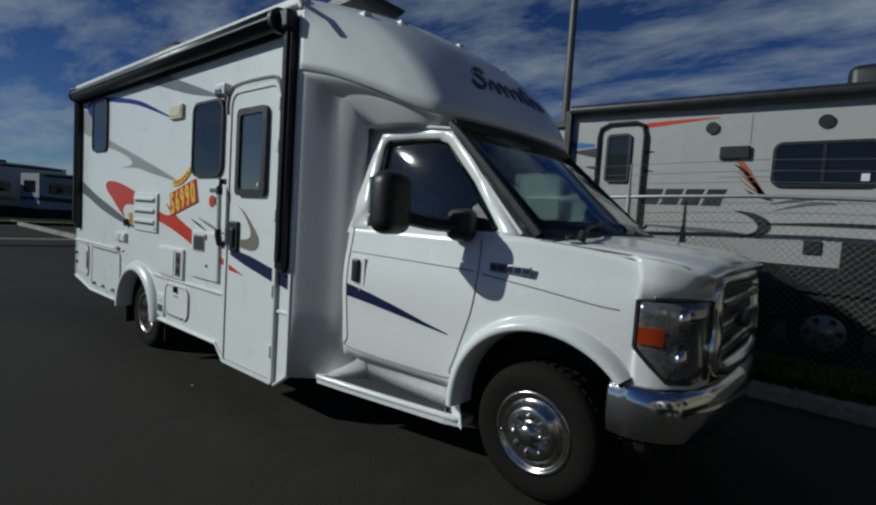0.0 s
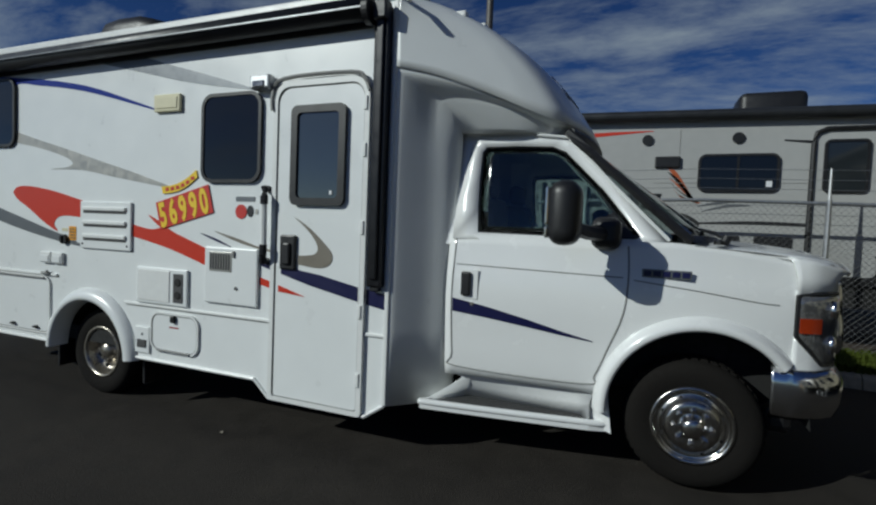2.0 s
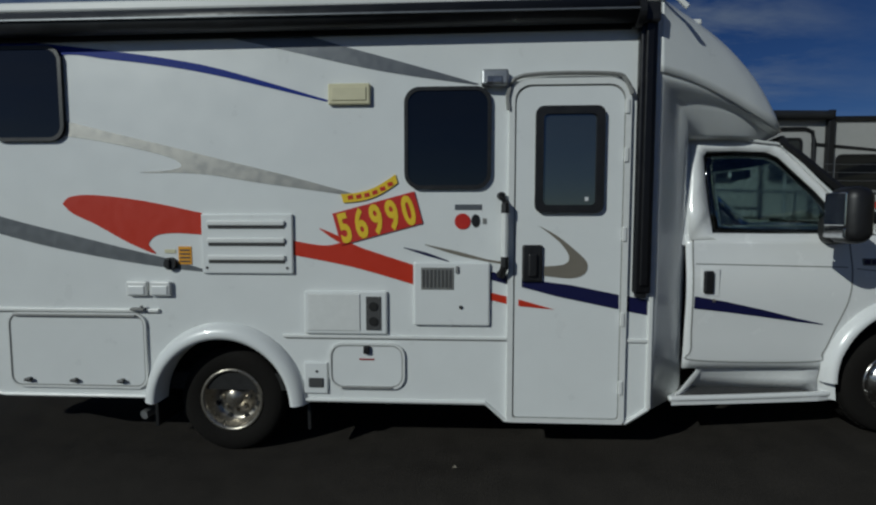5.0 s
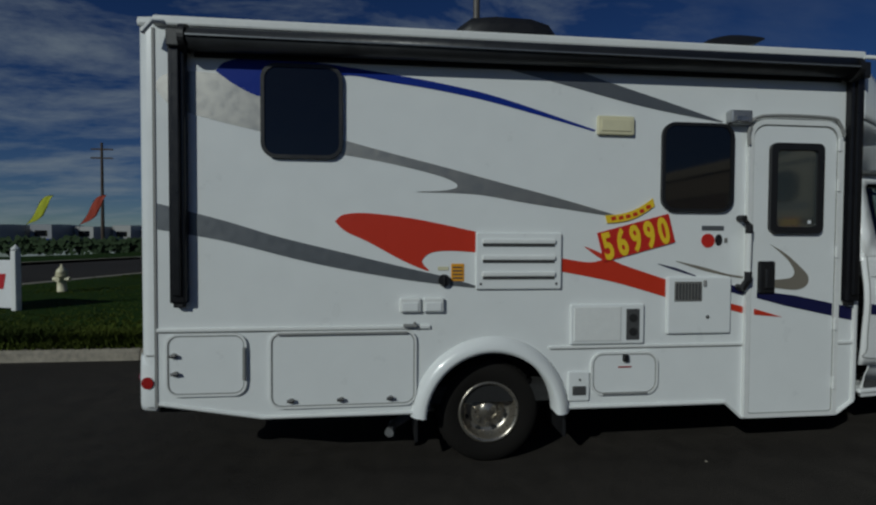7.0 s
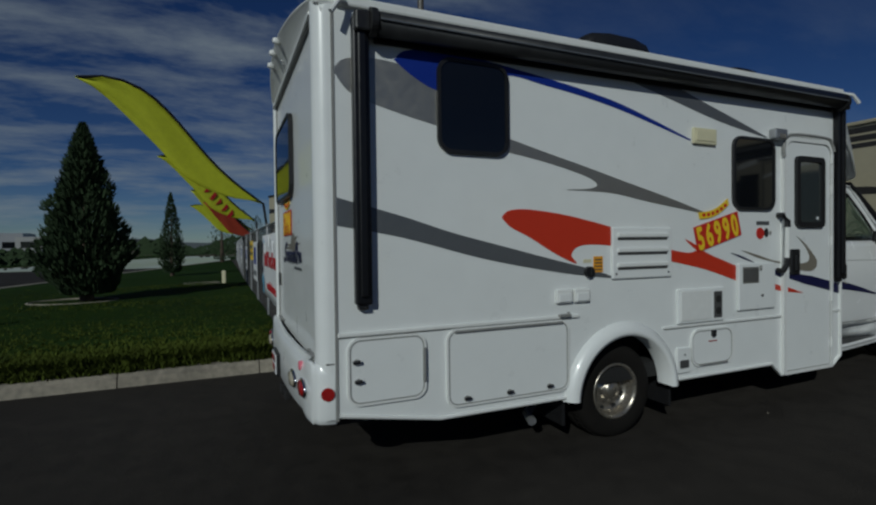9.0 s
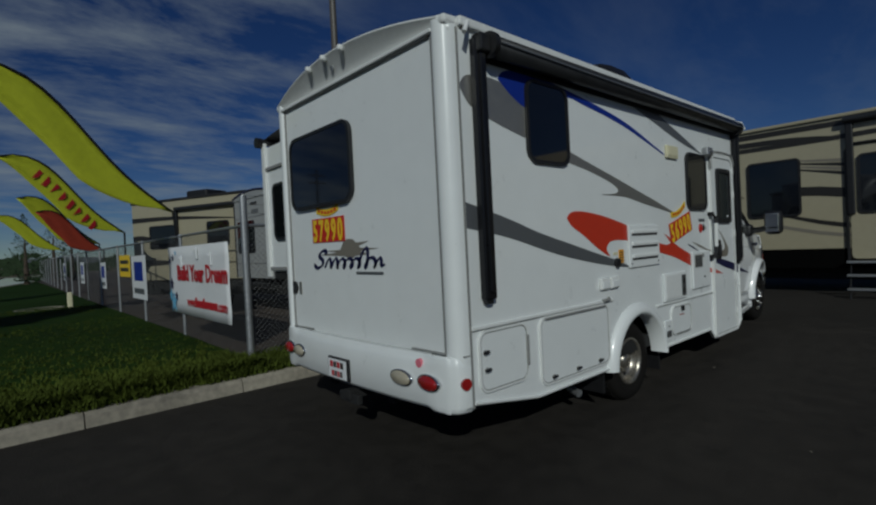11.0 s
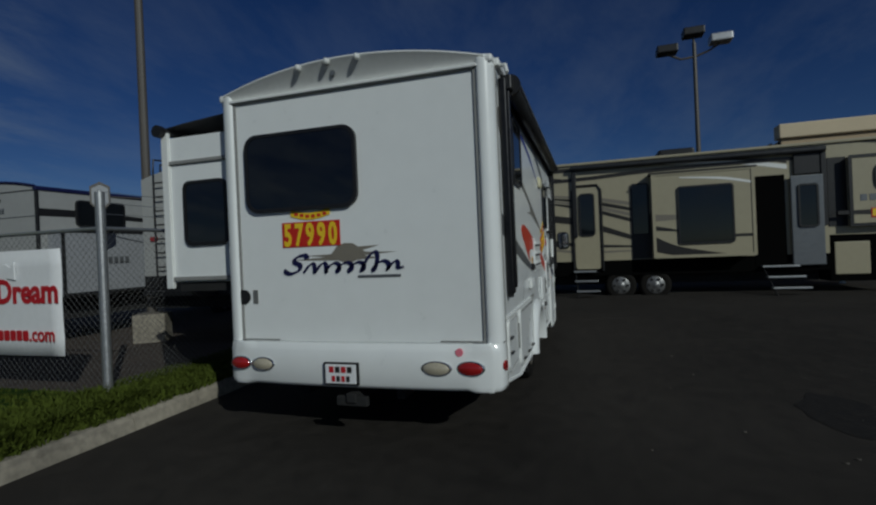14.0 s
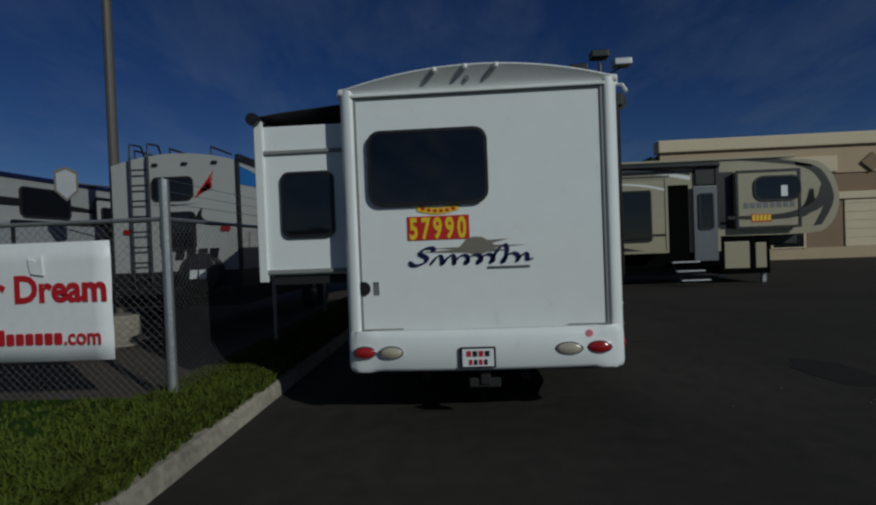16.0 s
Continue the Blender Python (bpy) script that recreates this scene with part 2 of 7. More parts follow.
def rod(p, q, r, r2=None, n=12, bm=None):
    own = bmesh.new()
    p, q = Vector(p), Vector(q)
    d = q - p
    bmesh.ops.create_cone(own, cap_ends=True, segments=n, radius1=r, radius2=r if r2 is None else r2, depth=d.length)
    bmesh.ops.transform(own, matrix=Matrix.Translation((p + q) / 2) @ d.to_track_quat("Z", "Y").to_matrix().to_4x4(), verts=own.verts)
    return merge(bm, own)


def tube(points, r, n=8, bm=None, closed=False):
    """A round bar along a line of points."""
    own = bmesh.new()
    pts = [Vector(p) for p in points]
    rings = []
    for i, p in enumerate(pts):
        a = pts[i - 1] if (i or closed) else p
        b = pts[(i + 1) % len(pts)] if (closed or i < len(pts) - 1) else p
        d = (b - a).normalized()
        up = Vector((0, 0, 1)) if abs(d.z) < 0.9 else Vector((0, 1, 0))
        u = d.cross(up).normalized()
        v = u.cross(d)
        rings.append([own.verts.new(p + r * (math.cos(2 * math.pi * k / n) * u + math.sin(2 * math.pi * k / n) * v)) for k in range(n)])
    for i in range(len(rings) - (0 if closed else 1)):
        a, b = rings[i], rings[(i + 1) % len(rings)]
        for k in range(n):
            own.faces.new((a[k], a[(k + 1) % n], b[(k + 1) % n], b[k]))
    if not closed:
        own.faces.new(rings[0]); own.faces.new(rings[-1])
    return merge(bm, own)


def smooth_line(points, steps=5, closed=False):
    """A Catmull-Rom line through a few points."""
    n, out = len(points), []
    for i in range(n if closed else n - 1):
        p = [Vector(points[(i + k) % n] if closed else points[min(max(i + k, 0), n - 1)]) for k in (-1, 0, 1, 2)]
        for s in range(steps):
            t = s / steps
            out.append(0.5 * (2 * p[1] + (p[2] - p[0]) * t + (2 * p[0] - 5 * p[1] + 4 * p[2] - p[3]) * t * t + (3 * p[1] - p[0] - 3 * p[2] + p[3]) * t ** 3))
    if not closed:
        out.append(Vector(points[-1]))
    return out


def slab(outline, axis, at, thick, bm=None, bevel=0.0):
    """A flat plate: outline in the two other axes, from at to at + thick along axis."""
    own = bmesh.new()
    def place(p, w):
        return {"x": (w, p[0], p[1]), "y": (p[0], w, p[1]), "z": (p[0], p[1], w)}[axis]
    a = [own.verts.new(place(p, at)) for p in outline]
    b = [own.verts.new(place(p, at + thick)) for p in outline]
    own.faces.new(a); own.faces.new(b[::-1])
    n = len(a)
    for k in range(n):
        own.faces.new((a[k], b[k], b[(k + 1) % n], a[(k + 1) % n]))
    bmesh.ops.recalc_face_normals(own, faces=own.faces)
    return merge(bm, own)


def rounded(u0, v0, u1, v1, r, n=6):
    """The outline of a rectangle with round corners."""
    out = []
    for cx, cy, a0 in ((u1 - r, v1 - r, 0), (u0 + r, v1 - r, 90), (u0 + r, v0 + r, 180), (u1 - r, v0 + r, 270)):
        for k in range(n + 1):
            a = radians(a0 + 90 * k / n)
            out.append((cx + r * math.cos(a), cy + r * math.sin(a)))
    return out


def ring_plate(outer, inner, axis, at, thick, bm=None):
    """A frame between two outlines of as many points."""
    own = bmesh.new()
    def place(p, w):
        return {"x": (w, p[0], p[1]), "y": (p[0], w, p[1]), "z": (p[0], p[1], w)}[axis]
    v = [[own.verts.new(place(p, w)) for p in line] for w in (at, at + thick) for line in (outer, inner)]
    n = len(outer)
    for k in range(n):
        j = (k + 1) % n
        for a, b in ((0, 1), (2, 3), (0, 2), (1, 3)):
            own.faces.new((v[a][k], v[a][j], v[b][j], v[b][k]))
    bmesh.ops.recalc_face_normals(own, faces=own.faces)
    return merge(bm, own)


def lathe(profile, centre, axis="y", n=36, bm=None, caps=True):
    """A turned shape: profile of (radius, along) about an axis through centre."""
    own = bmesh.new()
    rings = []
    for r, a in profile:
        ring = []
        for k in range(n):
            c, s = math.cos(2 * math.pi * k / n) * r, math.sin(2 * math.pi * k / n) * r
            p = {"y": (c, a, s), "x": (a, c, s), "z": (c, s, a)}[axis]
            ring.append(own.verts.new([p[i] + centre[i] for i in range(3)]))
        rings.append(ring)
    for a, b in zip(rings, rings[1:]):
        for k in range(n):
            own.faces.new((a[k], a[(k + 1) % n], b[(k + 1) % n], b[k]))
    for ring in (rings[0], rings[-1]):
        if caps and (ring[0].co - ring[1].co).length > 1e-6:
            own.faces.new(ring)
    return merge(bm, own)


def grid(rows, bm=None, close=False):
    """A sheet through rows of points."""
    own = bmesh.new()
    v = [[own.verts.new(p) for p in row] for row in rows]
    for a, b in zip(v, v[1:]):
        m = len(a)
        for k in range(m if close else m - 1):
            own.faces.new((a[k], a[(k + 1) % m], b[(k + 1) % m], b[k]))
    bmesh.ops.remove_doubles(own, verts=own.verts, dist=1e-5)
    return merge(bm, own)


def solid(ob, thickness, offset=-1.0):
    m = ob.modifiers.new("thickness", "SOLIDIFY")
    m.thickness, m.offset = thickness, offset
    return ob


def lettering(name, words, size, m, mat, parent=None, squeeze=1.0, label="", shear=0.0, weight=0.018):
    """Raised lettering in the built-in font; m places its lower left corner."""
    c = bpy.data.curves.new(name, "FONT")
    c.body, c.size, c.extrude, c.shear, c.resolution_u, c.offset = words, size, 0.002, shear, 3, size * weight
    tmp = bpy.data.objects.new(name, c)
    scene.collection.objects.link(tmp)
    dg = bpy.context.evaluated_depsgraph_get()
    me = bpy.data.meshes.new_from_object(tmp.evaluated_get(dg))
    bpy.data.objects.remove(tmp)
    me.transform(m @ Matrix.Diagonal((squeeze, 1, 1, 1)))
    me.materials.clear(); me.materials.append(mat)
    ob = new(name, me)
    ob.parent = parent
    if label:
        ob["label"] = label
    return ob


def wall_y(x, y, z, tilt=0.0):
    """A pose for writing on a wall that faces -y."""
    return pose(x, y, z) @ pose(0, 0, 0, 90, 0, 0) @ pose(0, 0, 0, 0, 0, tilt)


def wall_x(x, y, z, tilt=0.0):
    """A pose for writing on a wall that faces -x."""
    return pose(x, y, z, 0, 0, -90) @ pose(0, 0, 0, 90, 0, 0) @ pose(0, 0, 0, 0, 0, tilt)


# ---- ground ----
def ground_z(x):
    """The lot crowns gently under the motorhome's front axle."""
    u = max(0.0, x + 6.0)
    s = min(1.0, max(0.0, (x + 2.2) / 4.5))
    return 0.0056 * min(u, 4.6) ** 2 - 0.06 * s * s * (3 - 2 * s)


xs = [-400, -200, -100, -60, -40, -30, -20, -15, -12, -10, -8, -7] + [-6.5 + 0.5 * k for k in range(22)] + [6, 8, 12, 20, 40, 100, 250, 500]
ys = [-400, -150, -60, -20, -8, -4, -2, 0, 1, 2, 3, 4, 5, 5.9]
lot = grid([[(x, y, ground_z(x)) for y in ys + [6.1, 10, 20, 30, 42]] for x in xs])
structure("ground", lot, ASPHALT, "dark grey worn asphalt lot")

# ---- motorhome: coach body ----
SIDE, FAR, REAR, BULK, ROOF = 2.10, 4.60, -8.375, -3.19, 3.00
MID = (SIDE + FAR) / 2
HALF = (FAR - SIDE) / 2
HUB_R, HUB_F = (-6.03, 2.20, 0.37), (-1.39, 2.42, 0.492)
van = thing("motorhome", "white motorhome with red, blue and grey swooshes on dark asphalt", "motorhome", at=(0, 0, 0))


def roof_z(y):
    """The gently crowned roof across the coach."""
    return ROOF + 0.15 * (1 - ((y - MID) / HALF) ** 2)


def skirt(x):
    """The lower edge of the coach side, with the wheel opening and the step well under the door."""
    low = 0.52 - 0.11 * min(1, max(0, (x + 8.27) / 0.7))
    if -4.25 < x:
        low = 0.41 - 0.115 * min(1, (x + 4.25) / 0.13) + (0.10 * max(0, (x + 3.34) / 0.15) if x > -3.34 else 0)
    d = 0.475 ** 2 - (x - HUB_R[0]) ** 2
    if d > 0:
        low = max(low, HUB_R[2] + math.sqrt(d) * 1.02)
    return low


def coach_side(y, inner, plain=False):
    cols = sorted(set([-8.27 + 5.08 * k / 90 for k in range(91)] + [HUB_R[0] + 0.475 * math.cos(math.pi * k / 24) for k in range(25)] + [-4.25, -4.12, -3.34]))
    rows = []
    for x in cols:
        b = 0.45 if plain else skirt(x)
        rows.append([(x, y, b + (ROOF - b) * k / 6) for k in range(7)])
    return grid(rows)


solid(part("side_wall", coach_side(SIDE, 1), GEL, van), 0.03, 1.0)
solid(part("side_wall", coach_side(FAR, -1), GEL, van), 0.03, -1.0)
roof_rows = []
for x in [-8.35, -8.3, -8.27] + [-8.0 + 4.8 * k / 8 for k in range(9)]:
    dip = 0.05 if x < -8.32 else 0
    roof_rows.append([(x, SIDE + 0.002 + (FAR - SIDE - 0.004) * k / 20, roof_z(SIDE + (FAR - SIDE) * k / 20) - dip * 0.3) for k in range(21)])
solid(part("roof", grid(roof_rows), GEL, van, smooth=True), 0.05)
part("floor_pan", box((-8.3, 2.2, 0.44), (-3.2, 4.5, 0.56)), UNDER, van)
part("front_bulkhead", slab([(2.16, 0.5), (4.54, 0.5), (4.54, 3.0), (2.16, 3.0)], "x", -3.27, 0.03), WOOD_FLOOR, van)
# white roof edge rail and gutter spout
part("roof_rail", box((-8.27, SIDE - 0.035, ROOF - 0.01), (-3.19, SIDE + 0.04, ROOF + 0.055), 0.015), TRIM_WHITE, van)
part("roof_rail", box((-8.27, FAR - 0.04, ROOF - 0.01), (-3.19, FAR + 0.035, ROOF + 0.055), 0.015), TRIM_WHITE, van)
for x, d in ((-8.2, -0.10), (-3.2, 0.13)):
    part("gutter_spout", tube([(x, SIDE - 0.03, ROOF + 0.01), (x + d * 0.5, SIDE - 0.08, ROOF - 0.01), (x + d, SIDE - 0.1, ROOF - 0.09)], 0.016), TRIM_WHITE, van)

# ---- rear cap: flat back with round corner columns and a crowned top ----
def corner_line(z, far=False):
    """Plan of a rear corner column from the side seam round to the back."""
    pts = [(-8.27, SIDE), (-8.325, SIDE + 0.006), (-8.366, SIDE + 0.030), (-8.388, SIDE + 0.070), (-8.388, SIDE + 0.115), (REAR + 0.015, SIDE + 0.14)]
    line = smooth_line(pts, 4)
    return [(p.x, (2 * MID - p.y) if far else p.y, z) for p in line]


for far in (False, True):
    zs = [0.50, 0.56, 0.84, 0.86, 1.5, 2.2, 2.9, 3.02, 3.05]
    rows = [corner_line(z, far) for z in zs]
    solid(part("rear_corner", grid(rows), GEL, van, smooth=True), 0.03)
    y = (2 * MID - SIDE) if far else SIDE
    part("corner_cap", box((-8.382, y - 0.003 if not far else y - 0.11, 2.99), (-8.22, y + 0.11 if not far else y + 0.003, 3.055), 0.022), TRIM_WHITE, van)
part("rear_wall", box((REAR + 0.02, SIDE + 0.11, 0.80), (REAR + 0.06, FAR - 0.11, 3.0), 0.005), GEL, van)
# hollow header under the overhanging crown of the roof
def crown_x(y):
    return REAR - 0.10 * (1 - ((y - MID) / HALF) ** 2) - 0.004


rows = []
for k in range(25):
    y = SIDE + 0.06 + (FAR - SIDE - 0.12) * k / 24
    zr, xr = roof_z(y) + 0.015, crown_x(y)
    row = [(REAR + 0.012 + (xr - REAR - 0.012) * (q / 6) ** 1.25, y, 2.985 + (zr - 2.985) * (q / 6) ** 0.9) for q in range(7)]
    rows.append(row + [(xr - 0.006, y, zr + 0.006), (xr, y, zr + 0.016), (REAR + 0.05, y, zr + 0.02), (REAR + 0.12, y, zr)])
part("rear_header", grid(rows), TRIM_WHITE, van, "", True)
part("header_ledge", box((REAR - 0.02, SIDE + 0.12, 2.965), (REAR + 0.03, FAR - 0.12, 2.99), 0.006), TRIM_WHITE, van)
part("header_seam", box((REAR - 0.004, SIDE + 0.17, 2.955), (REAR + 0.022, FAR - 0.17, 2.965)), SEAL, van)
for y in (3.71, 3.44, 3.17):
    part("marker_lamp", box((crown_x(y) - 0.035, y - 0.022, roof_z(y) - 0.02), (crown_x(y) + 0.02, y + 0.022, roof_z(y) + 0.03), 0.018), TRIM_WHITE, van)
part("camera_mount", rod((REAR - 0.05, 3.42, 3.08), (REAR - 0.01, 3.42, 3.09), 0.022), GALV, van)
for y in (SIDE + 0.146, FAR - 0.146):
    part("corner_seal", box((REAR + 0.006, y - 0.012, 0.83), (REAR + 0.03, y + 0.012, 2.985), 0.004), SEAL, van)
bump = [(-8.285, SIDE - 0.003), (-8.350, SIDE + 0.010), (-8.395, SIDE + 0.045), (-8.43, SIDE + 0.17), (-8.47, SIDE + 0.6), (-8.487, MID)]
plan = smooth_line([(*p, 0) for p in bump], 6)
plan = [(p.x, p.y) for p in plan] + [(p.x, 2 * MID - p.y) for p in plan[-2::-1]]
bump_rows = [[(x + ins * (0.8 if x < -8.44 else 0.1), y + (ins * 0.5 if y < MID else -ins * 0.5) * (0.6 if x > -8.41 else 0.05), z) for x, y in plan]
             for z, ins in ((0.47, 0.10), (0.485, 0.035), (0.52, 0.0), (0.70, 0.0), (0.78, 0.005), (0.835, 0.035), (0.85, 0.09))]
solid(part("rear_bumper", grid(bump_rows), GEL, van, smooth=True), 0.04)
for y0, y1 in ((SIDE + 0.14, SIDE + 0.50), (FAR - 0.52, FAR - 0.14)):
    part("bumper_seam", box((REAR - 0.003, y0, 0.850), (REAR + 0.022, y1, 0.858)), SEAL, van)
# rear window
part("rear_window", slab(rounded(3.28, 1.985, 4.335, 2.64, 0.11), "x", REAR - 0.012, 0.03), TINT, van)
part("window_gasket", ring_plate(rounded(3.265, 1.97, 4.35, 2.655, 0.12), rounded(3.295, 2.0, 4.32, 2.625, 0.10), "x", REAR - 0.018, 0.035), BLACK, van)
# rear lamps
for y, mat, r in ((4.43, REDLENS, 0.095), (4.185, REVERSE, 0.10), (2.62, REVERSE, 0.112), (2.355, REDLENS, 0.102)):
    x = -8.463 if 2.5 < y < 4.3 else -8.438
    lamp = part("tail_lamp", lathe([(1.0, 0.0), (0.96, -0.018), (0.8, -0.03), (0.0001, -0.036)], (0, 0, 0), "x", 28), mat, van, "red reflector lens" if mat is REDLENS else "clear reversing lens", True)
    lamp.data.transform(pose(x, y, 0.66) @ Matrix.Diagonal((1, r, 0.052, 1)))
    rim = part("lamp_bezel", lathe([(1.0, 0.01), (1.0, -0.012), (0.86, -0.02), (0.86, 0.01)], (0, 0, 0), "x", 28), CHROME, van, "", True)
    rim.data.transform(pose(x + 0.002, y, 0.66) @ Matrix.Diagonal((1, r * 1.12, 0.06, 1)))
part("reflector", rod((-8.333, SIDE - 0.006, 0.67), (-8.328, SIDE + 0.03, 0.67), 0.040, n=20), REDLENS, van)
part("price_dot", rod((-8.455, 2.435, 0.785), (-8.42, 2.435, 0.785), 0.03, n=16), PINK, van, "pink sticker dot")
part("filler_port", rod((REAR + 0.005, 4.435, 1.23), (REAR + 0.03, 4.435, 1.23), 0.065, n=24), BLACK, van)
part("port_decal", box((REAR + 0.013, 4.29, 1.17), (REAR + 0.02, 4.34, 1.29)), GREY1, van)
plate = part("licence_plate", box((-8.515, 3.26, 0.515), (-8.485, 3.575, 0.70), 0.01), BLACK, van)
part("plate_face", box((-8.521, 3.28, 0.53), (-8.51, 3.555, 0.685), 0.004), BANNER, plate)
for z0, z1, y0, y1 in ((0.62, 0.668, 3.31, 3.525), (0.547, 0.592, 3.33, 3.505)):
    for k in range(4):
        w = (y1 - y0) / 4
        part("plate_bar", box((-8.525, y0 + w * k + 0.006, z0), (-8.52, y0 + w * (k + 1) - 0.008, z1)), LETTER_RED if k % 2 else BROWN, plate)
part("tow_hitch", box((-8.48, 3.31, 0.36), (-8.0, 3.40, 0.44), 0.01), UNDER, van)
part("hitch_plate", box((-8.46, 3.22, 0.33), (-8.41, 3.50, 0.41), 0.01), UNDER, van)

# ---- wheels ----
def tyre_profile(r, w):
    return [(r * 0.56, 0.0), (r * 0.62, -0.012), (r * 0.80, -0.022), (r * 0.93, -0.012), (r * 0.985, 0.012), (r, 0.04), (r, w - 0.04), (r * 0.97, w), (r * 0.6, w)]


def wheel(name, hub, front, mirror=False):
    r, w = (0.368 if front else 0.375), 0.23
    sgn = -1 if mirror else 1
    c = (hub[0], hub[1], hub[2])
    def turned(profile, n=40):
        return lathe([(a, b * sgn) for a, b in profile], c, "y", n, caps=False)
    tyre = part("tyre", turned(tyre_profile(r, w)), RUBBER, van, "black rubber tyre", True)
    treads = bmesh.new()
    for k in range(44):
        a = 2 * math.pi * k / 44
        rot = Matrix.Translation(c) @ Matrix.Rotation(a, 4, "Y")
        for lo, hi in ((0.045, 0.10), (0.13, 0.185)):
            blk = box((-0.016, min(lo * sgn, hi * sgn), r - 0.002), (0.016, max(lo * sgn, hi * sgn), r + 0.007))
            bmesh.ops.transform(blk, matrix=rot, verts=blk.verts)
            merge(treads, blk)
    tagged(part("tread", treads, RUBBER, tyre), kind="stuff")
    if front:
        rim = part("rim", turned([(0.222, 0.0), (0.225, -0.015), (0.205, -0.018), (0.198, 0.0), (0.185, 0.008), (0.172, 0.004), (0.155, -0.012), (0.142, -0.034), (0.128, -0.042), (0.085, -0.036), (0.066, -0.034), (0.060, -0.062), (0.050, -0.078), (0.030, -0.084), (0.0001, -0.086)]), WHEEL_CHROME, van, "polished chrome wheel cover", True)
        nut_r, nut_y, nuts = 0.098, -0.034, 8
    else:
        rim = part("rim", turned([(0.222, 0.0), (0.225, -0.014), (0.205, -0.016), (0.197, 0.02), (0.183, 0.06), (0.165, 0.085), (0.13, 0.09), (0.115, 0.072), (0.085, 0.062), (0.07, 0.03), (0.05, 0.012), (0.0001, 0.006)]), STEEL, van, "dished brushed steel rim", True)
        nut_r, nut_y, nuts = 0.100, 0.066, 8
    for k in range(nuts):
        a = 2 * math.pi * k / nuts
        p = Vector((c[0] + nut_r * math.cos(a), c[1] + nut_y * sgn, c[2] + nut_r * math.sin(a)))
        part("lug_nut", rod(p, p + Vector((0, (-0.040 if front else -0.028) * sgn, 0)), 0.019, 0.013, 8), CHROME if front else STEEL, rim)
    for k in range(8):
        a = 2 * math.pi * (k + 0.5) / 8
        q = Vector((c[0] + 0.162 * math.cos(a), c[1] + (0.004 if front else 0.085) * sgn, c[2] + 0.162 * math.sin(a)))
        part("hand_hole", rod(q + Vector((0, 0.02 * sgn, 0)), q - Vector((0, 0.008 * sgn, 0)), 0.012 if front else 0.02, n=10), UNDER, rim)


wheel("front", HUB_F, True)
wheel("front", (HUB_F[0], 2 * MID - HUB_F[1], HUB_F[2]), True, True)
wheel("rear", HUB_R, False)
wheel("rear", (HUB_R[0], 2 * MID - HUB_R[1], HUB_R[2]), False, True)
part("rear_axle", rod((HUB_R[0], 2.45, HUB_R[2]), (HUB_R[0], 4.45, HUB_R[2]), 0.09), UNDER, van)
part("front_axle", rod((HUB_F[0], 2.66, HUB_F[2] - 0.02), (HUB_F[0], 4.24, HUB_F[2] - 0.02), 0.07), UNDER, van)
for y in (2.95, 3.85):
    part("frame_rail", box((-8.3, y, 0.36), (-0.8, y + 0.08, 0.5), 0.01), UNDER, van)
part("wheel_well", box((-6.55, 2.46, 0.5), (-5.5, 2.9, 0.93)), UNDER, van)
part("wheel_well_roof", box((-6.55, 2.14, 0.86), (-5.5, 2.7, 0.93)), UNDER, van)
for x in (-6.56, -5.47):
    part("mud_flap", box((x - 0.012, 2.16, 0.18), (x + 0.012, 2.6, 0.5), 0.004), BLACK, van)
part("exhaust_pipe", tube([(-5.9, 2.7, 0.3), (-6.5, 2.6, 0.27), (-6.72, 2.42, 0.22), (-6.75, 2.3, 0.2)], 0.035), GALV, van)
part("exhaust_bracket", box((-6.85, 2.2, 0.40), (-6.6, 2.5, 0.43)), UNDER, van)

# flared rear wheel arch
def arch(hub, r0, r1, y, depth, x0, x1, mat, name):
    rows = []
    for k in range(33):
        a = math.pi * (0.01 + 0.98 * k / 32)
        c, s = math.cos(a), math.sin(a)
        rows.append([(hub[0] + c * rr, y + dy, hub[2] + s * rr) for rr, dy in ((r0, 0.10), (r0, -depth), (r0 + 0.03, -depth - 0.012), (r1 - 0.03, -depth * 0.75), (r1, 0.004), (r1, 0.02))])
    return part(name, grid(rows), mat, van, "", True)


arch(HUB_R, 0.465, 0.575, SIDE, 0.055, 0, 0, GEL, "wheel_arch")

# ---- coach windows, entrance door, hatches on the door side ----
def side_window(x0, z0, x1, z1, r, split=False):
    w = part("window", slab(rounded(x0, z0, x1, z1, r), "y", SIDE - 0.018, 0.03), TINT, van, "dark tinted window with black frame")
    part("window_frame", ring_plate(rounded(x0 - 0.012, z0 - 0.012, x1 + 0.012, z1 + 0.012, r + 0.01), rounded(x0 + 0.012, z0 + 0.012, x1 - 0.012, z1 - 0.012, r - 0.01), "y", SIDE - 0.026, 0.03), BLACK, w)
    if split:
        xm = (x0 + x1) / 2
        part("sliding_stile", box((xm - 0.008, SIDE - 0.022, z0 + 0.02), (xm + 0.008, SIDE - 0.012, z1 - 0.02)), BLACK, w)


side_window(-7.59, 2.17, -7.08, 2.77, 0.09)
side_window(-4.78, 1.845, -4.245, 2.47, 0.09)

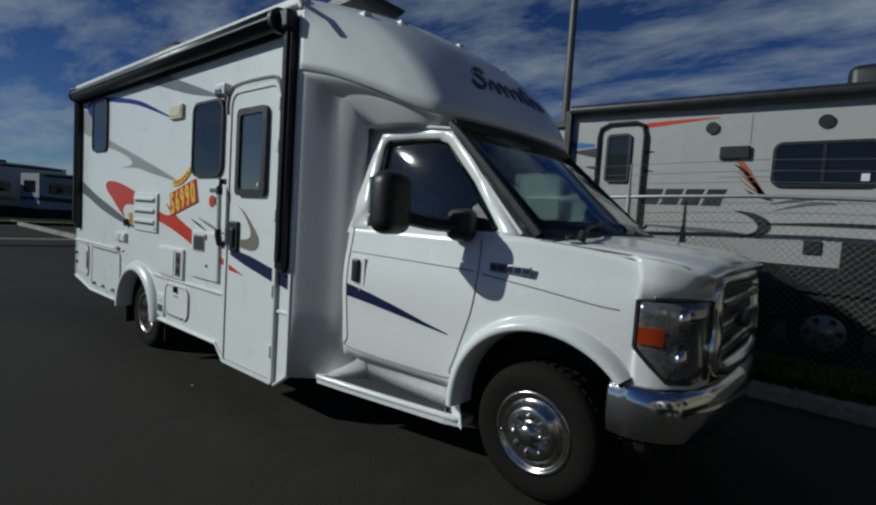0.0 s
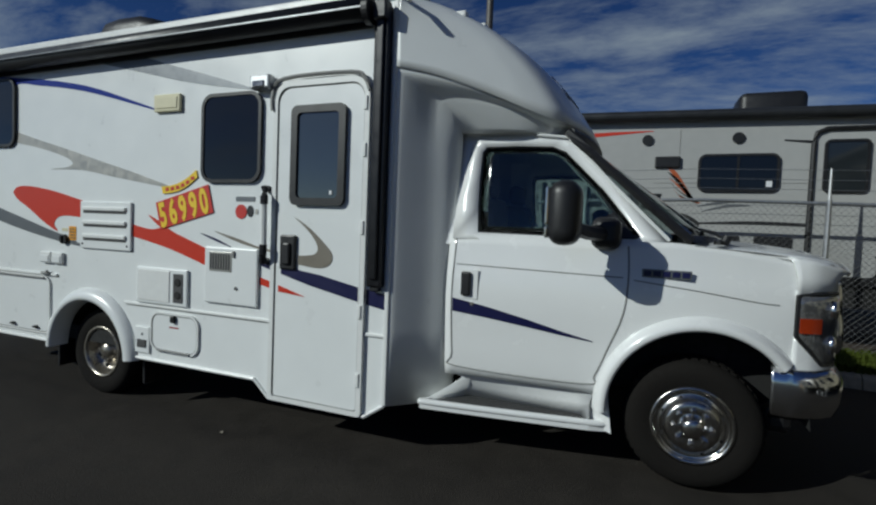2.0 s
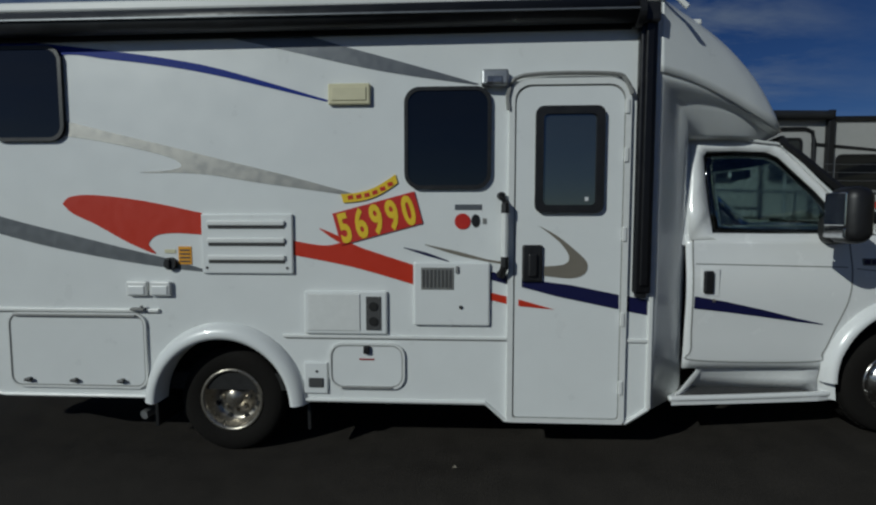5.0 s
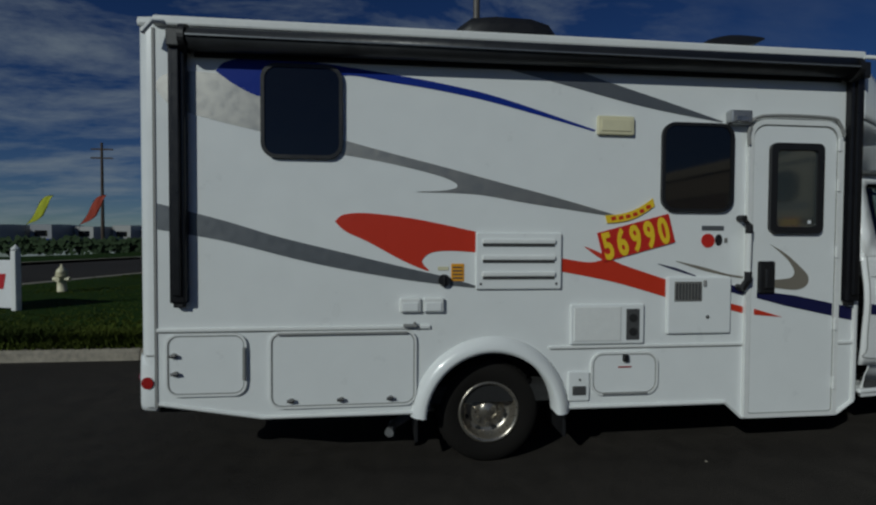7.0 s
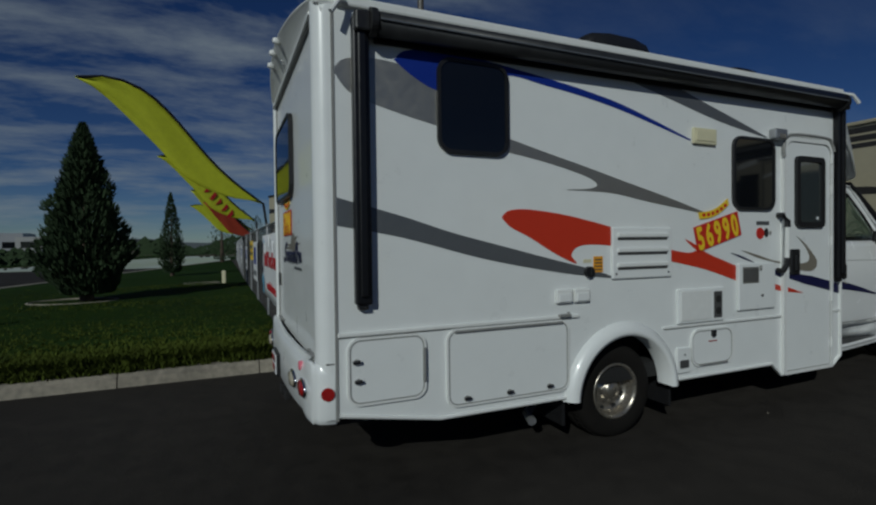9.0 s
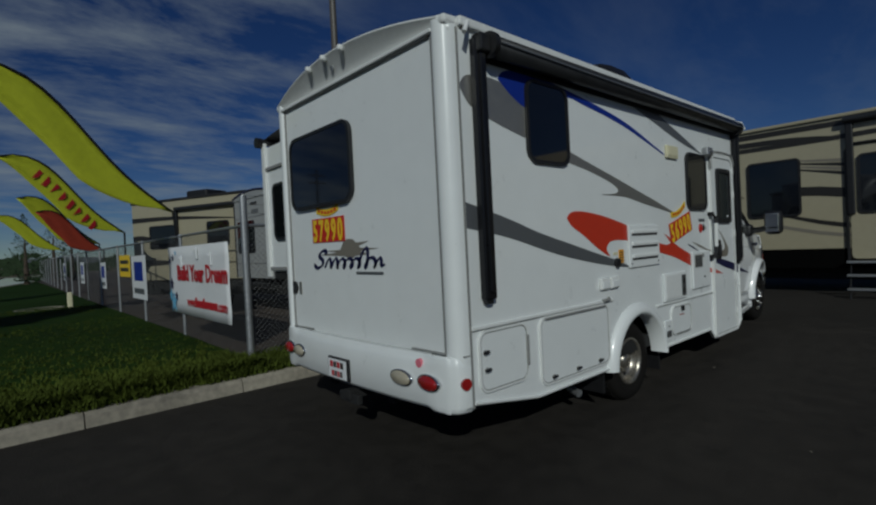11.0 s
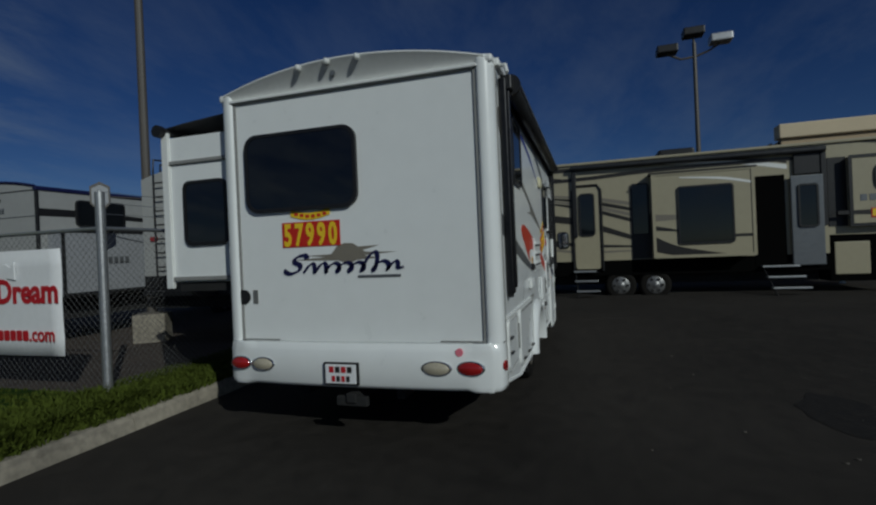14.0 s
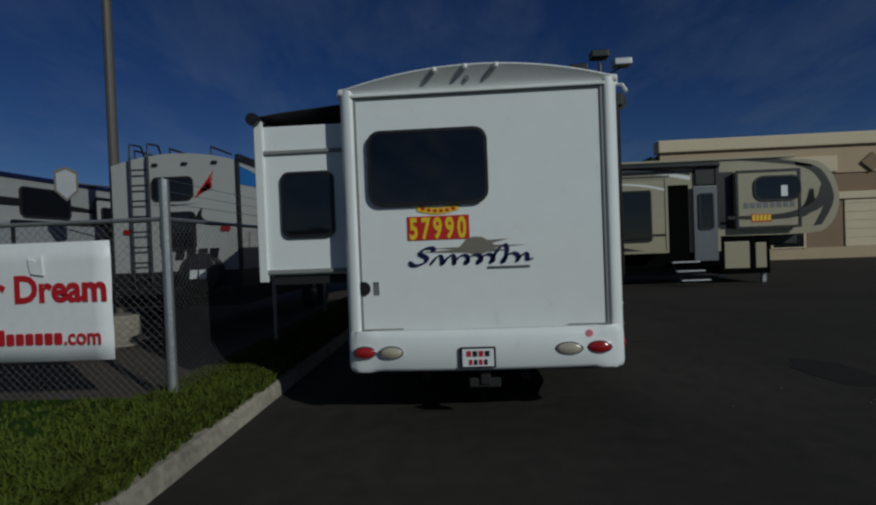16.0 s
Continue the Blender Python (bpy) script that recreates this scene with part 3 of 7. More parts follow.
def door_shape(x0, z0, x1, z1, r):
    """Round upper corners, nearly square lower ones."""
    return [(((x0 if x < (x0 + x1) / 2 else x1) * 0.8 + x * 0.2, z0 * 0.8 + z * 0.2) if z < z0 + r + 1e-6 else (x, z)) for x, z in rounded(x0, z0, x1, z1, r)]


door = part("entrance_door", slab(door_shape(-4.075, 0.335, -3.40, 2.475, 0.10), "y", SIDE - 0.02, 0.03), GEL, van, "white entrance door with dark blinded window")
part("door_frame", ring_plate(door_shape(-4.12, 0.30, -3.36, 2.525, 0.14), door_shape(-4.085, 0.33, -3.395, 2.485, 0.10), "y", SIDE - 0.03, 0.035), TRIM_WHITE, door)
part("door_gasket", ring_plate(door_shape(-4.087, 0.328, -3.393, 2.487, 0.105), door_shape(-4.078, 0.337, -3.402, 2.478, 0.10), "y", SIDE - 0.022, 0.02), SEAL, door)
arc = [(-4.135 + 0.01, SIDE - 0.035, 2.33), (-4.125, SIDE - 0.035, 2.44), (-4.03, SIDE - 0.035, 2.54), (-3.5, SIDE - 0.035, 2.545), (-3.40, SIDE - 0.035, 2.50), (-3.36, SIDE - 0.035, 2.42)]
part("drip_rail", tube(smooth_line(arc, 4), 0.014, 6), SEAL, door)
part("door_window_frame", ring_plate(rounded(-3.955, 1.68, -3.525, 2.35, 0.05), rounded(-3.905, 1.73, -3.575, 2.30, 0.03), "y", SIDE - 0.05, 0.04), BLACK, door)
part("door_window", box((-3.91, SIDE - 0.035, 1.725), (-3.57, SIDE - 0.02, 2.305)), SHADE, door, "grey blind behind glass")
part("lock_tag", box((-3.64, SIDE - 0.042, 1.755), (-3.62, SIDE - 0.034, 1.78)), BANNER, door)
latch = part("latch_plate", box((-4.03, SIDE - 0.045, 1.235), (-3.90, SIDE - 0.015, 1.475), 0.012), BLACK, door)
part("latch_handle", box((-3.995, SIDE - 0.065, 1.27), (-3.935, SIDE - 0.04, 1.42), 0.012), BLACK, latch)
for z in (0.5, 0.95, 1.5, 2.0, 2.3):
    part("hinge", box((-3.40, SIDE - 0.04, z), (-3.375, SIDE - 0.02, z + 0.09), 0.004), TRIM_WHITE, door)
grab = part("grab_handle", tube([(-4.145, SIDE - 0.07, 1.36), (-4.145, SIDE - 0.075, 1.72)], 0.021), TRIM_WHITE, van, "white grab handle with black ends")
for z0, z1 in ((1.68, 1.79), (1.28, 1.40)):
    part("handle_end", tube([(-4.17, SIDE - 0.0, z1 if z0 > 1.5 else z0), (-4.165, SIDE - 0.05, z1 if z0 > 1.5 else z0), (-4.145, SIDE - 0.075, (z0 + z1) / 2), (-4.145, SIDE - 0.075, z0 if z0 > 1.5 else z1)], 0.026), BLACK, grab)
porch = part("porch_light", box((-4.30, SIDE - 0.075, 2.475), (-4.13, SIDE - 0.004, 2.575), 0.015), GALV, van, "grey porch light")
part("porch_lens", box((-4.27, SIDE - 0.085, 2.485), (-4.17, SIDE - 0.07, 2.53), 0.008), LENS, porch)
part("awning_lamp", box((-5.285, SIDE - 0.030, 2.375), (-5.01, SIDE - 0.002, 2.51), 0.010), CREAM, van, "cream rectangular lamp")
part("lamp_ridge", box((-5.26, SIDE - 0.036, 2.40), (-5.035, SIDE - 0.027, 2.485), 0.005), CREAM, van)


def hatch(x0, z0, x1, z1, r, name, proud=0.012, label=""):
    h = part(name, slab(rounded(x0 + 0.02, z0 + 0.02, x1 - 0.02, z1 - 0.02, r), "y", SIDE - proud, 0.02), GEL, van, label)
    part("hatch_frame", ring_plate(rounded(x0, z0, x1, z1, r + 0.02), rounded(x0 + 0.014, z0 + 0.014, x1 - 0.014, z1 - 0.014, r + 0.008), "y", SIDE - proud - 0.006, 0.02), TRIM_WHITE, h)
    part("hatch_gasket", ring_plate(rounded(x0 + 0.013, z0 + 0.013, x1 - 0.013, z1 - 0.013, r + 0.01), rounded(x0 + 0.022, z0 + 0.022, x1 - 0.022, z1 - 0.022, r), "y", SIDE - proud - 0.002, 0.012), SEAL, h)
    return h


def latch_at(h, x, z):
    part("thumb_latch", tube([(x - 0.025, SIDE - 0.03, z), (x + 0.02, SIDE - 0.035, z + 0.004)], 0.011, 6), BLACK, h)
    part("latch_base", rod((x, SIDE - 0.03, z), (x, SIDE, z), 0.018, n=10), SEAL, h)


h = hatch(-8.215, 0.575, -7.70, 0.995, 0.06, "baggage_hatch")
latch_at(h, -8.16, 0.85); latch_at(h, -8.15, 0.73)
part("hatch_hinge", box((-7.725, SIDE - 0.03, 0.68), (-7.705, SIDE - 0.01, 0.90), 0.004), SEAL, h)
h = hatch(-7.555, 0.475, -6.565, 1.0, 0.06, "baggage_hatch")
for x in (-7.41, -7.08, -6.745):
    latch_at(h, x, 0.53)
part("hatch_hinge", box((-7.50, SIDE - 0.032, 0.975), (-6.63, SIDE - 0.01, 0.99), 0.004), SEAL, h)
h = hatch(-5.305, 0.50, -4.795, 0.815, 0.07, "baggage_hatch")
part("thumb_latch", box((-5.07, SIDE - 0.04, 0.745), (-5.03, SIDE - 0.01, 0.80), 0.008), BLACK, h)
part("hatch_label", box((-5.10, SIDE - 0.016, 0.70), (-5.0, SIDE - 0.012, 0.71)), REDLENS, h)
part("hatch_stay", box((-5.22, SIDE - 0.03, 0.508), (-4.88, SIDE - 0.012, 0.522), 0.003), SEAL, h)
# refrigerator vent with louvres
vent = part("refrigerator_vent", box((-6.155, SIDE - 0.022, 1.275), (-5.535, SIDE + 0.0, 1.675), 0.012), GEL, van)
for z in (1.60, 1.485, 1.37):
    part("louvre", box((-6.11, SIDE - 0.04, z - 0.004), (-5.585, SIDE - 0.018, z + 0.03), 0.008), TRIM_WHITE, vent)
    part("louvre_slot", box((-6.105, SIDE - 0.026, z - 0.024), (-5.59, SIDE - 0.0215, z - 0.002)), SEAM, vent)
for x in (-6.12, -5.575):
    part("screw", rod((x, SIDE - 0.026, 1.315), (x, SIDE - 0.02, 1.315), 0.009, n=8), SEAM, vent)
# furnace
furn = part("furnace_cover", box((-5.465, SIDE - 0.024, 0.875), (-4.91, SIDE, 1.165), 0.014), GEL, van)
part("furnace_face", box((-5.44, SIDE - 0.03, 0.90), (-5.09, SIDE - 0.022, 1.145), 0.004), TRIM_WHITE, furn)
part("furnace_outlet", box((-5.05, SIDE - 0.03, 0.905), (-4.95, SIDE - 0.0235, 1.13), 0.004), SEAM, furn)
for z in (0.965, 1.065):
    part("exhaust_tube", rod((-5.0, SIDE - 0.036, z), (-5.0, SIDE - 0.02, z), 0.030, n=16), UNDER, furn)
# water heater
wh = part("water_heater_door", box((-4.735, SIDE - 0.026, 0.94), (-4.235, SIDE, 1.36), 0.012), GEL, van)
part("heater_grille", box((-4.685, SIDE - 0.03, 1.18), (-4.47, SIDE - 0.024, 1.325), 0.003), GREY1, wh)
for k in range(8):
    part("grille_slot", box((-4.675 + 0.025 * k, SIDE - 0.033, 1.195), (-4.660 + 0.025 * k, SIDE - 0.029, 1.31)), SEAM, wh)
part("heater_knob", rod((-4.425, SIDE - 0.035, 1.065), (-4.425, SIDE - 0.02, 1.065), 0.012, n=10), SEAM, wh)
part("heater_latch", box((-4.46, SIDE - 0.04, 1.29), (-4.44, SIDE - 0.02, 1.335), 0.004), SEAL, wh)
# outlet, sockets, filler and small stickers
o = part("outlet_plate", box((-5.475, SIDE - 0.018, 0.465), (-5.315, SIDE, 0.68), 0.012), GEL, van)
part("outlet_cover", box((-5.445, SIDE - 0.026, 0.51), (-5.345, SIDE - 0.016, 0.575), 0.004), SEAM, o)
part("outlet_button", rod((-5.39, SIDE - 0.024, 0.62), (-5.39, SIDE - 0.016, 0.62), 0.008, n=8), BLACK, o)
for x in (-6.61, -6.45):
    s = part("socket_cover", box((x - 0.072, SIDE - 0.032, 1.12), (x + 0.072, SIDE, 1.22), 0.010), TRIM_WHITE, van)
    part("socket_lid", box((x - 0.055, SIDE - 0.038, 1.13), (x + 0.055, SIDE - 0.029, 1.19), 0.005), GEL, s)
part("catch", box((-6.66, SIDE - 0.04, 1.02), (-6.56, SIDE - 0.005, 1.04), 0.006), SEAL, van)
part("catch_pin", rod((-6.58, SIDE - 0.03, 1.02), (-6.58, SIDE - 0.03, 1.055), 0.01, n=8), SEAL, van)
part("fuel_cap", rod((-6.375, SIDE - 0.03, 1.34), (-6.375, SIDE, 1.34), 0.042, n=18), BLACK, van)
part("cap_key", box((-6.38, SIDE - 0.045, 1.31), (-6.37, SIDE - 0.02, 1.37), 0.004), BLACK, van)
part("warning_sticker", box((-6.325, SIDE - 0.004, 1.335), (-6.235, SIDE - 0.0005, 1.455)), ORANGE_STICKER, van)
for k in range(4):
    part("sticker_bar", box((-6.315, SIDE - 0.006, 1.35 + 0.025 * k), (-6.245, SIDE - 0.0035, 1.36 + 0.025 * k)), SEAM, van)
part("fuel_sticker", box((-6.42, SIDE - 0.004, 1.41), (-6.345, SIDE - 0.0005, 1.435)), CREAM, van)
part("notice_strip", box((-4.465, SIDE - 0.004, 1.70), (-4.29, SIDE - 0.0005, 1.735), 0.001), GREY2, van)
part("notice_disc", rod((-4.415, SIDE - 0.005, 1.625), (-4.415, SIDE, 1.625), 0.052, n=24), SALE_RED, van)
d2 = part("notice_disc", rod((0, -0.005, 0), (0, 0, 0), 1, n=24), BLACK, van)
d2.data.transform(pose(-4.33, SIDE, 1.63) @ Matrix.Diagonal((0.028, 1, 0.042, 1)))
part("notice_square", box((-4.285, SIDE - 0.004, 1.61), (-4.26, SIDE - 0.0005, 1.645)), GREY1, van)
# belt mouldings and seams of the coach side
part("belt_moulding", box((-8.27, SIDE - 0.018, 1.005), (-6.47, SIDE + 0.002, 1.03), 0.006), TRIM_WHITE, van)
part("belt_shadow_gap", box((-8.27, SIDE - 0.006, 0.998), (-6.48, SIDE + 0.002, 1.006)), SEAL, van)
part("belt_moulding", box((-5.62, SIDE - 0.014, 0.845), (-4.125, SIDE + 0.002, 0.866), 0.005), TRIM_WHITE, van)
part("belt_shadow_gap", box((-5.60, SIDE - 0.006, 0.838), (-4.125, SIDE + 0.002, 0.846)), SEAL, van)
part("belt_moulding", box((-3.355, SIDE - 0.014, 0.84), (-3.20, SIDE + 0.002, 0.862), 0.005), TRIM_WHITE, van)
part("corner_seam", box((-8.285, SIDE - 0.006, 0.50), (-8.268, SIDE + 0.002, 2.98)), SEAL, van)
part("cap_seam", box((-8.34, SIDE - 0.001, 0.845), (-8.29, SIDE + 0.02, 0.853)), SEAL, van)
part("front_moulding", box((-3.215, SIDE - 0.016, 0.40), (-3.185, SIDE + 0.004, 2.98), 0.006), TRIM_WHITE, van)
lip = [(-8.26, 0.53), (-7.6, 0.42), (-6.5, 0.42)]
part("lower_lip", tube([(x, SIDE - 0.006, z) for x, z in lip], 0.012, 6), TRIM_WHITE, van)
part("lower_lip", tube([(x, SIDE - 0.006, z) for x, z in ((-5.53, 0.42), (-4.26, 0.42), (-4.13, 0.305), (-3.34, 0.305), (-3.20, 0.40))], 0.014, 6), TRIM_WHITE, van)

# ---- awning along the roof edge ----
awn = part("awning_roll", rod((-8.04, SIDE - 0.085, 2.885), (-3.36, SIDE - 0.085, 2.905), 0.072, n=24), AWNING, van, "rolled black vinyl awning", True)
part("awning_flap", slab([(-8.02, 2.80), (-3.37, 2.82), (-3.37, 3.0), (-8.02, 2.99)], "y", SIDE - 0.014, 0.008), AWNING, awn)
part("awning_seam", box((-8.02, SIDE - 0.17, 2.882), (-3.37, SIDE - 0.158, 2.892)), GREY2, awn)
for x in (-8.05, -3.35):
    part("awning_end_cap", rod((x - 0.02, SIDE - 0.085, 2.89), (x + 0.02, SIDE - 0.085, 2.89), 0.085, n=24), BLACK, awn)
for x, low in ((-8.115, 1.20), (-3.275, 1.17)):
    arm = part("awning_arm", box((x - 0.052, SIDE - 0.065, low), (x + 0.052, SIDE - 0.004, 2.93), 0.012), AWN_METAL, van, "black folded awning arm")
    part("arm_channel", box((x - 0.025, SIDE - 0.085, low + 0.05), (x + 0.025, SIDE - 0.06, 2.86), 0.008), AWN_METAL, arm)
    part("arm_foot", box((x - 0.035, SIDE - 0.05, low - 0.03), (x + 0.03, SIDE - 0.004, low + 0.03), 0.008), BLACK, arm)
    part("arm_bracket", box((x - 0.045, SIDE - 0.11, 2.83), (x + 0.05, SIDE - 0.02, 2.95), 0.012), BLACK, arm)

# ---- roof equipment ----
ac = part("air_conditioner", bmesh.new(), BLACK, van, "low black rooftop air conditioner", True)
rows = []
for x, s, h in ((-6.28, 0.55, 0.05), (-6.26, 0.8, 0.13), (-6.16, 0.97, 0.20), (-5.98, 1, 0.22), (-5.72, 1, 0.215), (-5.58, 0.95, 0.18), (-5.49, 0.8, 0.08)):
    rows.append([(x, 2.50 + 0.26 * s * u, 3.05 + h * v) for u, v in ((-1, 0), (-0.97, 0.6), (-0.85, 0.92), (-0.5, 1), (0.5, 1), (0.85, 0.92), (0.97, 0.6), (1, 0))])
b = grid(rows); b.to_mesh(ac.data); b.free(); ac.data.materials.clear(); ac.data.materials.append(BLACK)
for p in ac.data.polygons:
    p.use_smooth = True
part("air_intake", box((-6.33, 2.36, 3.05), (-6.25, 2.64, 3.17), 0.02), BLACK, ac)
part("roof_aerial", tube([(-3.95, 3.0, 3.17), (-3.93, 3.0, 3.33), (-3.75, 3.0, 3.40)], 0.03), BLACK, van)
part("aerial_wing", slab(smooth_line([(-3.98, 3.37), (-3.6, 3.37), (-3.42, 3.43), (-3.75, 3.44)], 4, True), "y", 2.8, 0.5), BLACK, van)
part("roof_vent", box((-8.15, 2.8, 3.14), (-7.75, 3.2, 3.27), 0.03), CREAM, van)

# ---- slide-out on the far side ----
slide = thing("slide_out", "white extended slide-out room with dark window and black awning topper", "slide-out")
part("slide_box", box((-8.17, FAR - 0.15, 1.37), (-5.0, 5.42, 2.80), 0.012), GEL, slide)
part("slide_flange", box((-8.20, 5.39, 1.31), (-8.16, 5.47, 2.85), 0.006), TRIM_WHITE, slide)
part("slide_trim", box((-8.196, FAR + 0.02, 2.53), (-8.16, 5.39, 2.565), 0.006), SEAL, slide)
part("slide_trim", box((-8.196, FAR + 0.02, 1.385), (-8.16, 5.39, 1.425), 0.006), SEAL, slide)
part("slide_base", box((-8.15, FAR - 0.1, 1.28), (-5.05, 5.35, 1.37)), UNDER, slide)
w = part("slide_window", slab(rounded(4.735, 1.74, 5.215, 2.34, 0.07), "x", -8.192, 0.02), TINT, slide)
part("window_frame", ring_plate(rounded(4.72, 1.725, 5.23, 2.355, 0.08), rounded(4.75, 1.755, 5.20, 2.325, 0.06), "x", -8.2, 0.03), BLACK, w)
t = part("awning_topper", rod((-8.22, 5.45, 2.87), (-5.0, 5.45, 2.87), 0.04, n=16), AWNING, slide, "black slide awning roller")
part("topper_cloth", grid([[(x, FAR, 2.98), (x, 4.9, 2.955), (x, 5.2, 2.93), (x, 5.45, 2.90)] for x in (-8.17, -7, -5.05)]), AWNING, t)
solid(t.children[0], 0.006)
part("topper_end", rod((-8.26, 5.46, 2.86), (-8.20, 5.46, 2.86), 0.06, n=14), BLACK, t)

# ---- graphics on the coach side ----
def swoosh(points, mat, name="swoosh", steps=4, lift=0.003, label="", sharp=False):
    line = [(p[0], p[1], 0) for p in points]
    out = [(p[0], p[1]) for p in (line if sharp else smooth_line(line, steps, True))]
    return part(name, slab(out, "y", SIDE - lift, lift - 0.0005), mat, van, label)


def taper(top, bottom, mat, label="", lift=0.003):
    """A band between an upper and a lower line, both smoothed."""
    a = smooth_line([(x, z, 0) for x, z in top], 5)
    b = smooth_line([(x, z, 0) for x, z in bottom], 5)
    return part("swoosh", slab([(p.x, p.y) for p in a] + [(p.x, p.y) for p in reversed(b)], "y", SIDE - lift, lift - 0.0005), mat, van, label)


taper([(-8.262, 2.63), (-8.19, 2.69), (-7.96, 2.71), (-7.6, 2.66)], [(-8.262, 2.59), (-8.16, 2.48), (-7.90, 2.40), (-7.58, 2.33)], GREY1, "light grey swoosh", 0.002)
taper([(-7.89, 2.72), (-7.83, 2.78), (-7.69, 2.81), (-7.4, 2.815), (-7.12, 2.79), (-6.74, 2.745), (-6.36, 2.69), (-5.97, 2.61), (-5.29, 2.41)],
      [(-7.89, 2.72), (-7.76, 2.63), (-7.59, 2.56), (-7.35, 2.56), (-7.09, 2.72), (-6.74, 2.69), (-6.36, 2.64), (-5.97, 2.565), (-5.30, 2.40)], BLUE, "blue swoosh")
taper([(-7.10, 2.30), (-6.74, 2.21), (-6.36, 2.12), (-5.96, 2.02), (-5.55, 1.92), (-5.07, 1.79)],
      [(-7.10, 2.20), (-6.74, 2.14), (-6.40, 2.06), (-6.285, 2.0), (-6.36, 1.965), (-6.57, 1.95), (-6.16, 1.94), (-5.76, 1.88), (-5.08, 1.785)], GREY1, "light grey swoosh")
taper([(-6.05, 2.85), (-5.57, 2.85), (-5.15, 2.74), (-4.72, 2.62), (-4.31, 2.50)], [(-6.05, 2.84), (-5.56, 2.73), (-4.94, 2.59), (-4.33, 2.495)], GREY2, "dark grey swoosh")
taper([(-7.12, 1.745), (-7.06, 1.79), (-6.89, 1.80), (-6.55, 1.76), (-6.155, 1.68)],
      [(-7.12, 1.74), (-7.05, 1.675), (-6.89, 1.60), (-6.67, 1.48), (-6.485, 1.405), (-6.53, 1.47), (-6.47, 1.53), (-6.34, 1.545), (-6.155, 1.535)], RED, "red swoosh")
taper([(-5.535, 1.495), (-5.33, 1.465), (-5.21, 1.485), (-5.15, 1.48), (-5.05, 1.44), (-4.74, 1.34)], [(-5.535, 1.40), (-5.13, 1.32), (-4.74, 1.21)], RED, "red swoosh")
taper([(-5.36, 1.58), (-5.27, 1.545), (-5.17, 1.50)], [(-5.36, 1.575), (-5.27, 1.51), (-5.20, 1.47)], RED)
taper([(-8.262, 1.85), (-7.84, 1.74), (-7.49, 1.635), (-7.04, 1.525), (-6.67, 1.435), (-6.35, 1.36), (-6.10, 1.285)], [(-8.262, 1.68), (-7.84, 1.605), (-7.27, 1.46), (-6.74, 1.36), (-6.35, 1.305), (-6.10, 1.28)], GREY2, "dark grey swoosh")
taper([(-4.23, 1.30), (-4.125, 1.27)], [(-4.23, 1.245), (-4.125, 1.215)], NAVY)
part("swoosh", slab([(-4.03, 1.255), (-3.71, 1.215), (-3.41, 1.155), (-3.41, 1.06), (-3.80, 1.14), (-4.03, 1.20)], "y", SIDE - 0.0235, 0.003), NAVY, door)
part("swoosh", slab([(-3.355, 1.145), (-3.22, 1.12), (-3.22, 1.02), (-3.355, 1.045)], "y", SIDE - 0.003, 0.0025), NAVY, van)
part("swoosh", slab([(-4.23, 1.16), (-4.125, 1.135), (-4.125, 1.085), (-4.23, 1.11)], "y", SIDE - 0.003, 0.0025), RED, van)
part("swoosh", slab([(-4.05, 1.12), (-3.82, 1.055), (-4.05, 1.075)], "y", SIDE - 0.0235, 0.003), RED, door)
hook = [(p.x, p.y) for p in smooth_line([(-3.93, 1.60, 0), (-3.81, 1.535, 0), (-3.69, 1.44, 0), (-3.615, 1.36, 0), (-3.63, 1.29, 0), (-3.72, 1.26, 0), (-3.89, 1.275, 0)], 5)] + \
       [(p.x, p.y) for p in smooth_line([(-3.89, 1.335, 0), (-3.76, 1.35, 0), (-3.73, 1.40, 0), (-3.78, 1.48, 0), (-3.86, 1.55, 0)], 5)]
part("swoosh", slab(hook, "y", SIDE - 0.0235, 0.003), TAUPE, door, "taupe hook-shaped swoosh")
taper([(-4.80, 1.455), (-4.65, 1.42), (-4.50, 1.365)], [(-4.80, 1.45), (-4.65, 1.40), (-4.51, 1.362)], NAVY)
taper([(-4.66, 1.475), (-4.45, 1.43), (-4.26, 1.38), (-4.13, 1.36)], [(-4.66, 1.47), (-4.45, 1.405), (-4.26, 1.364), (-4.13, 1.345)], TAUPE)


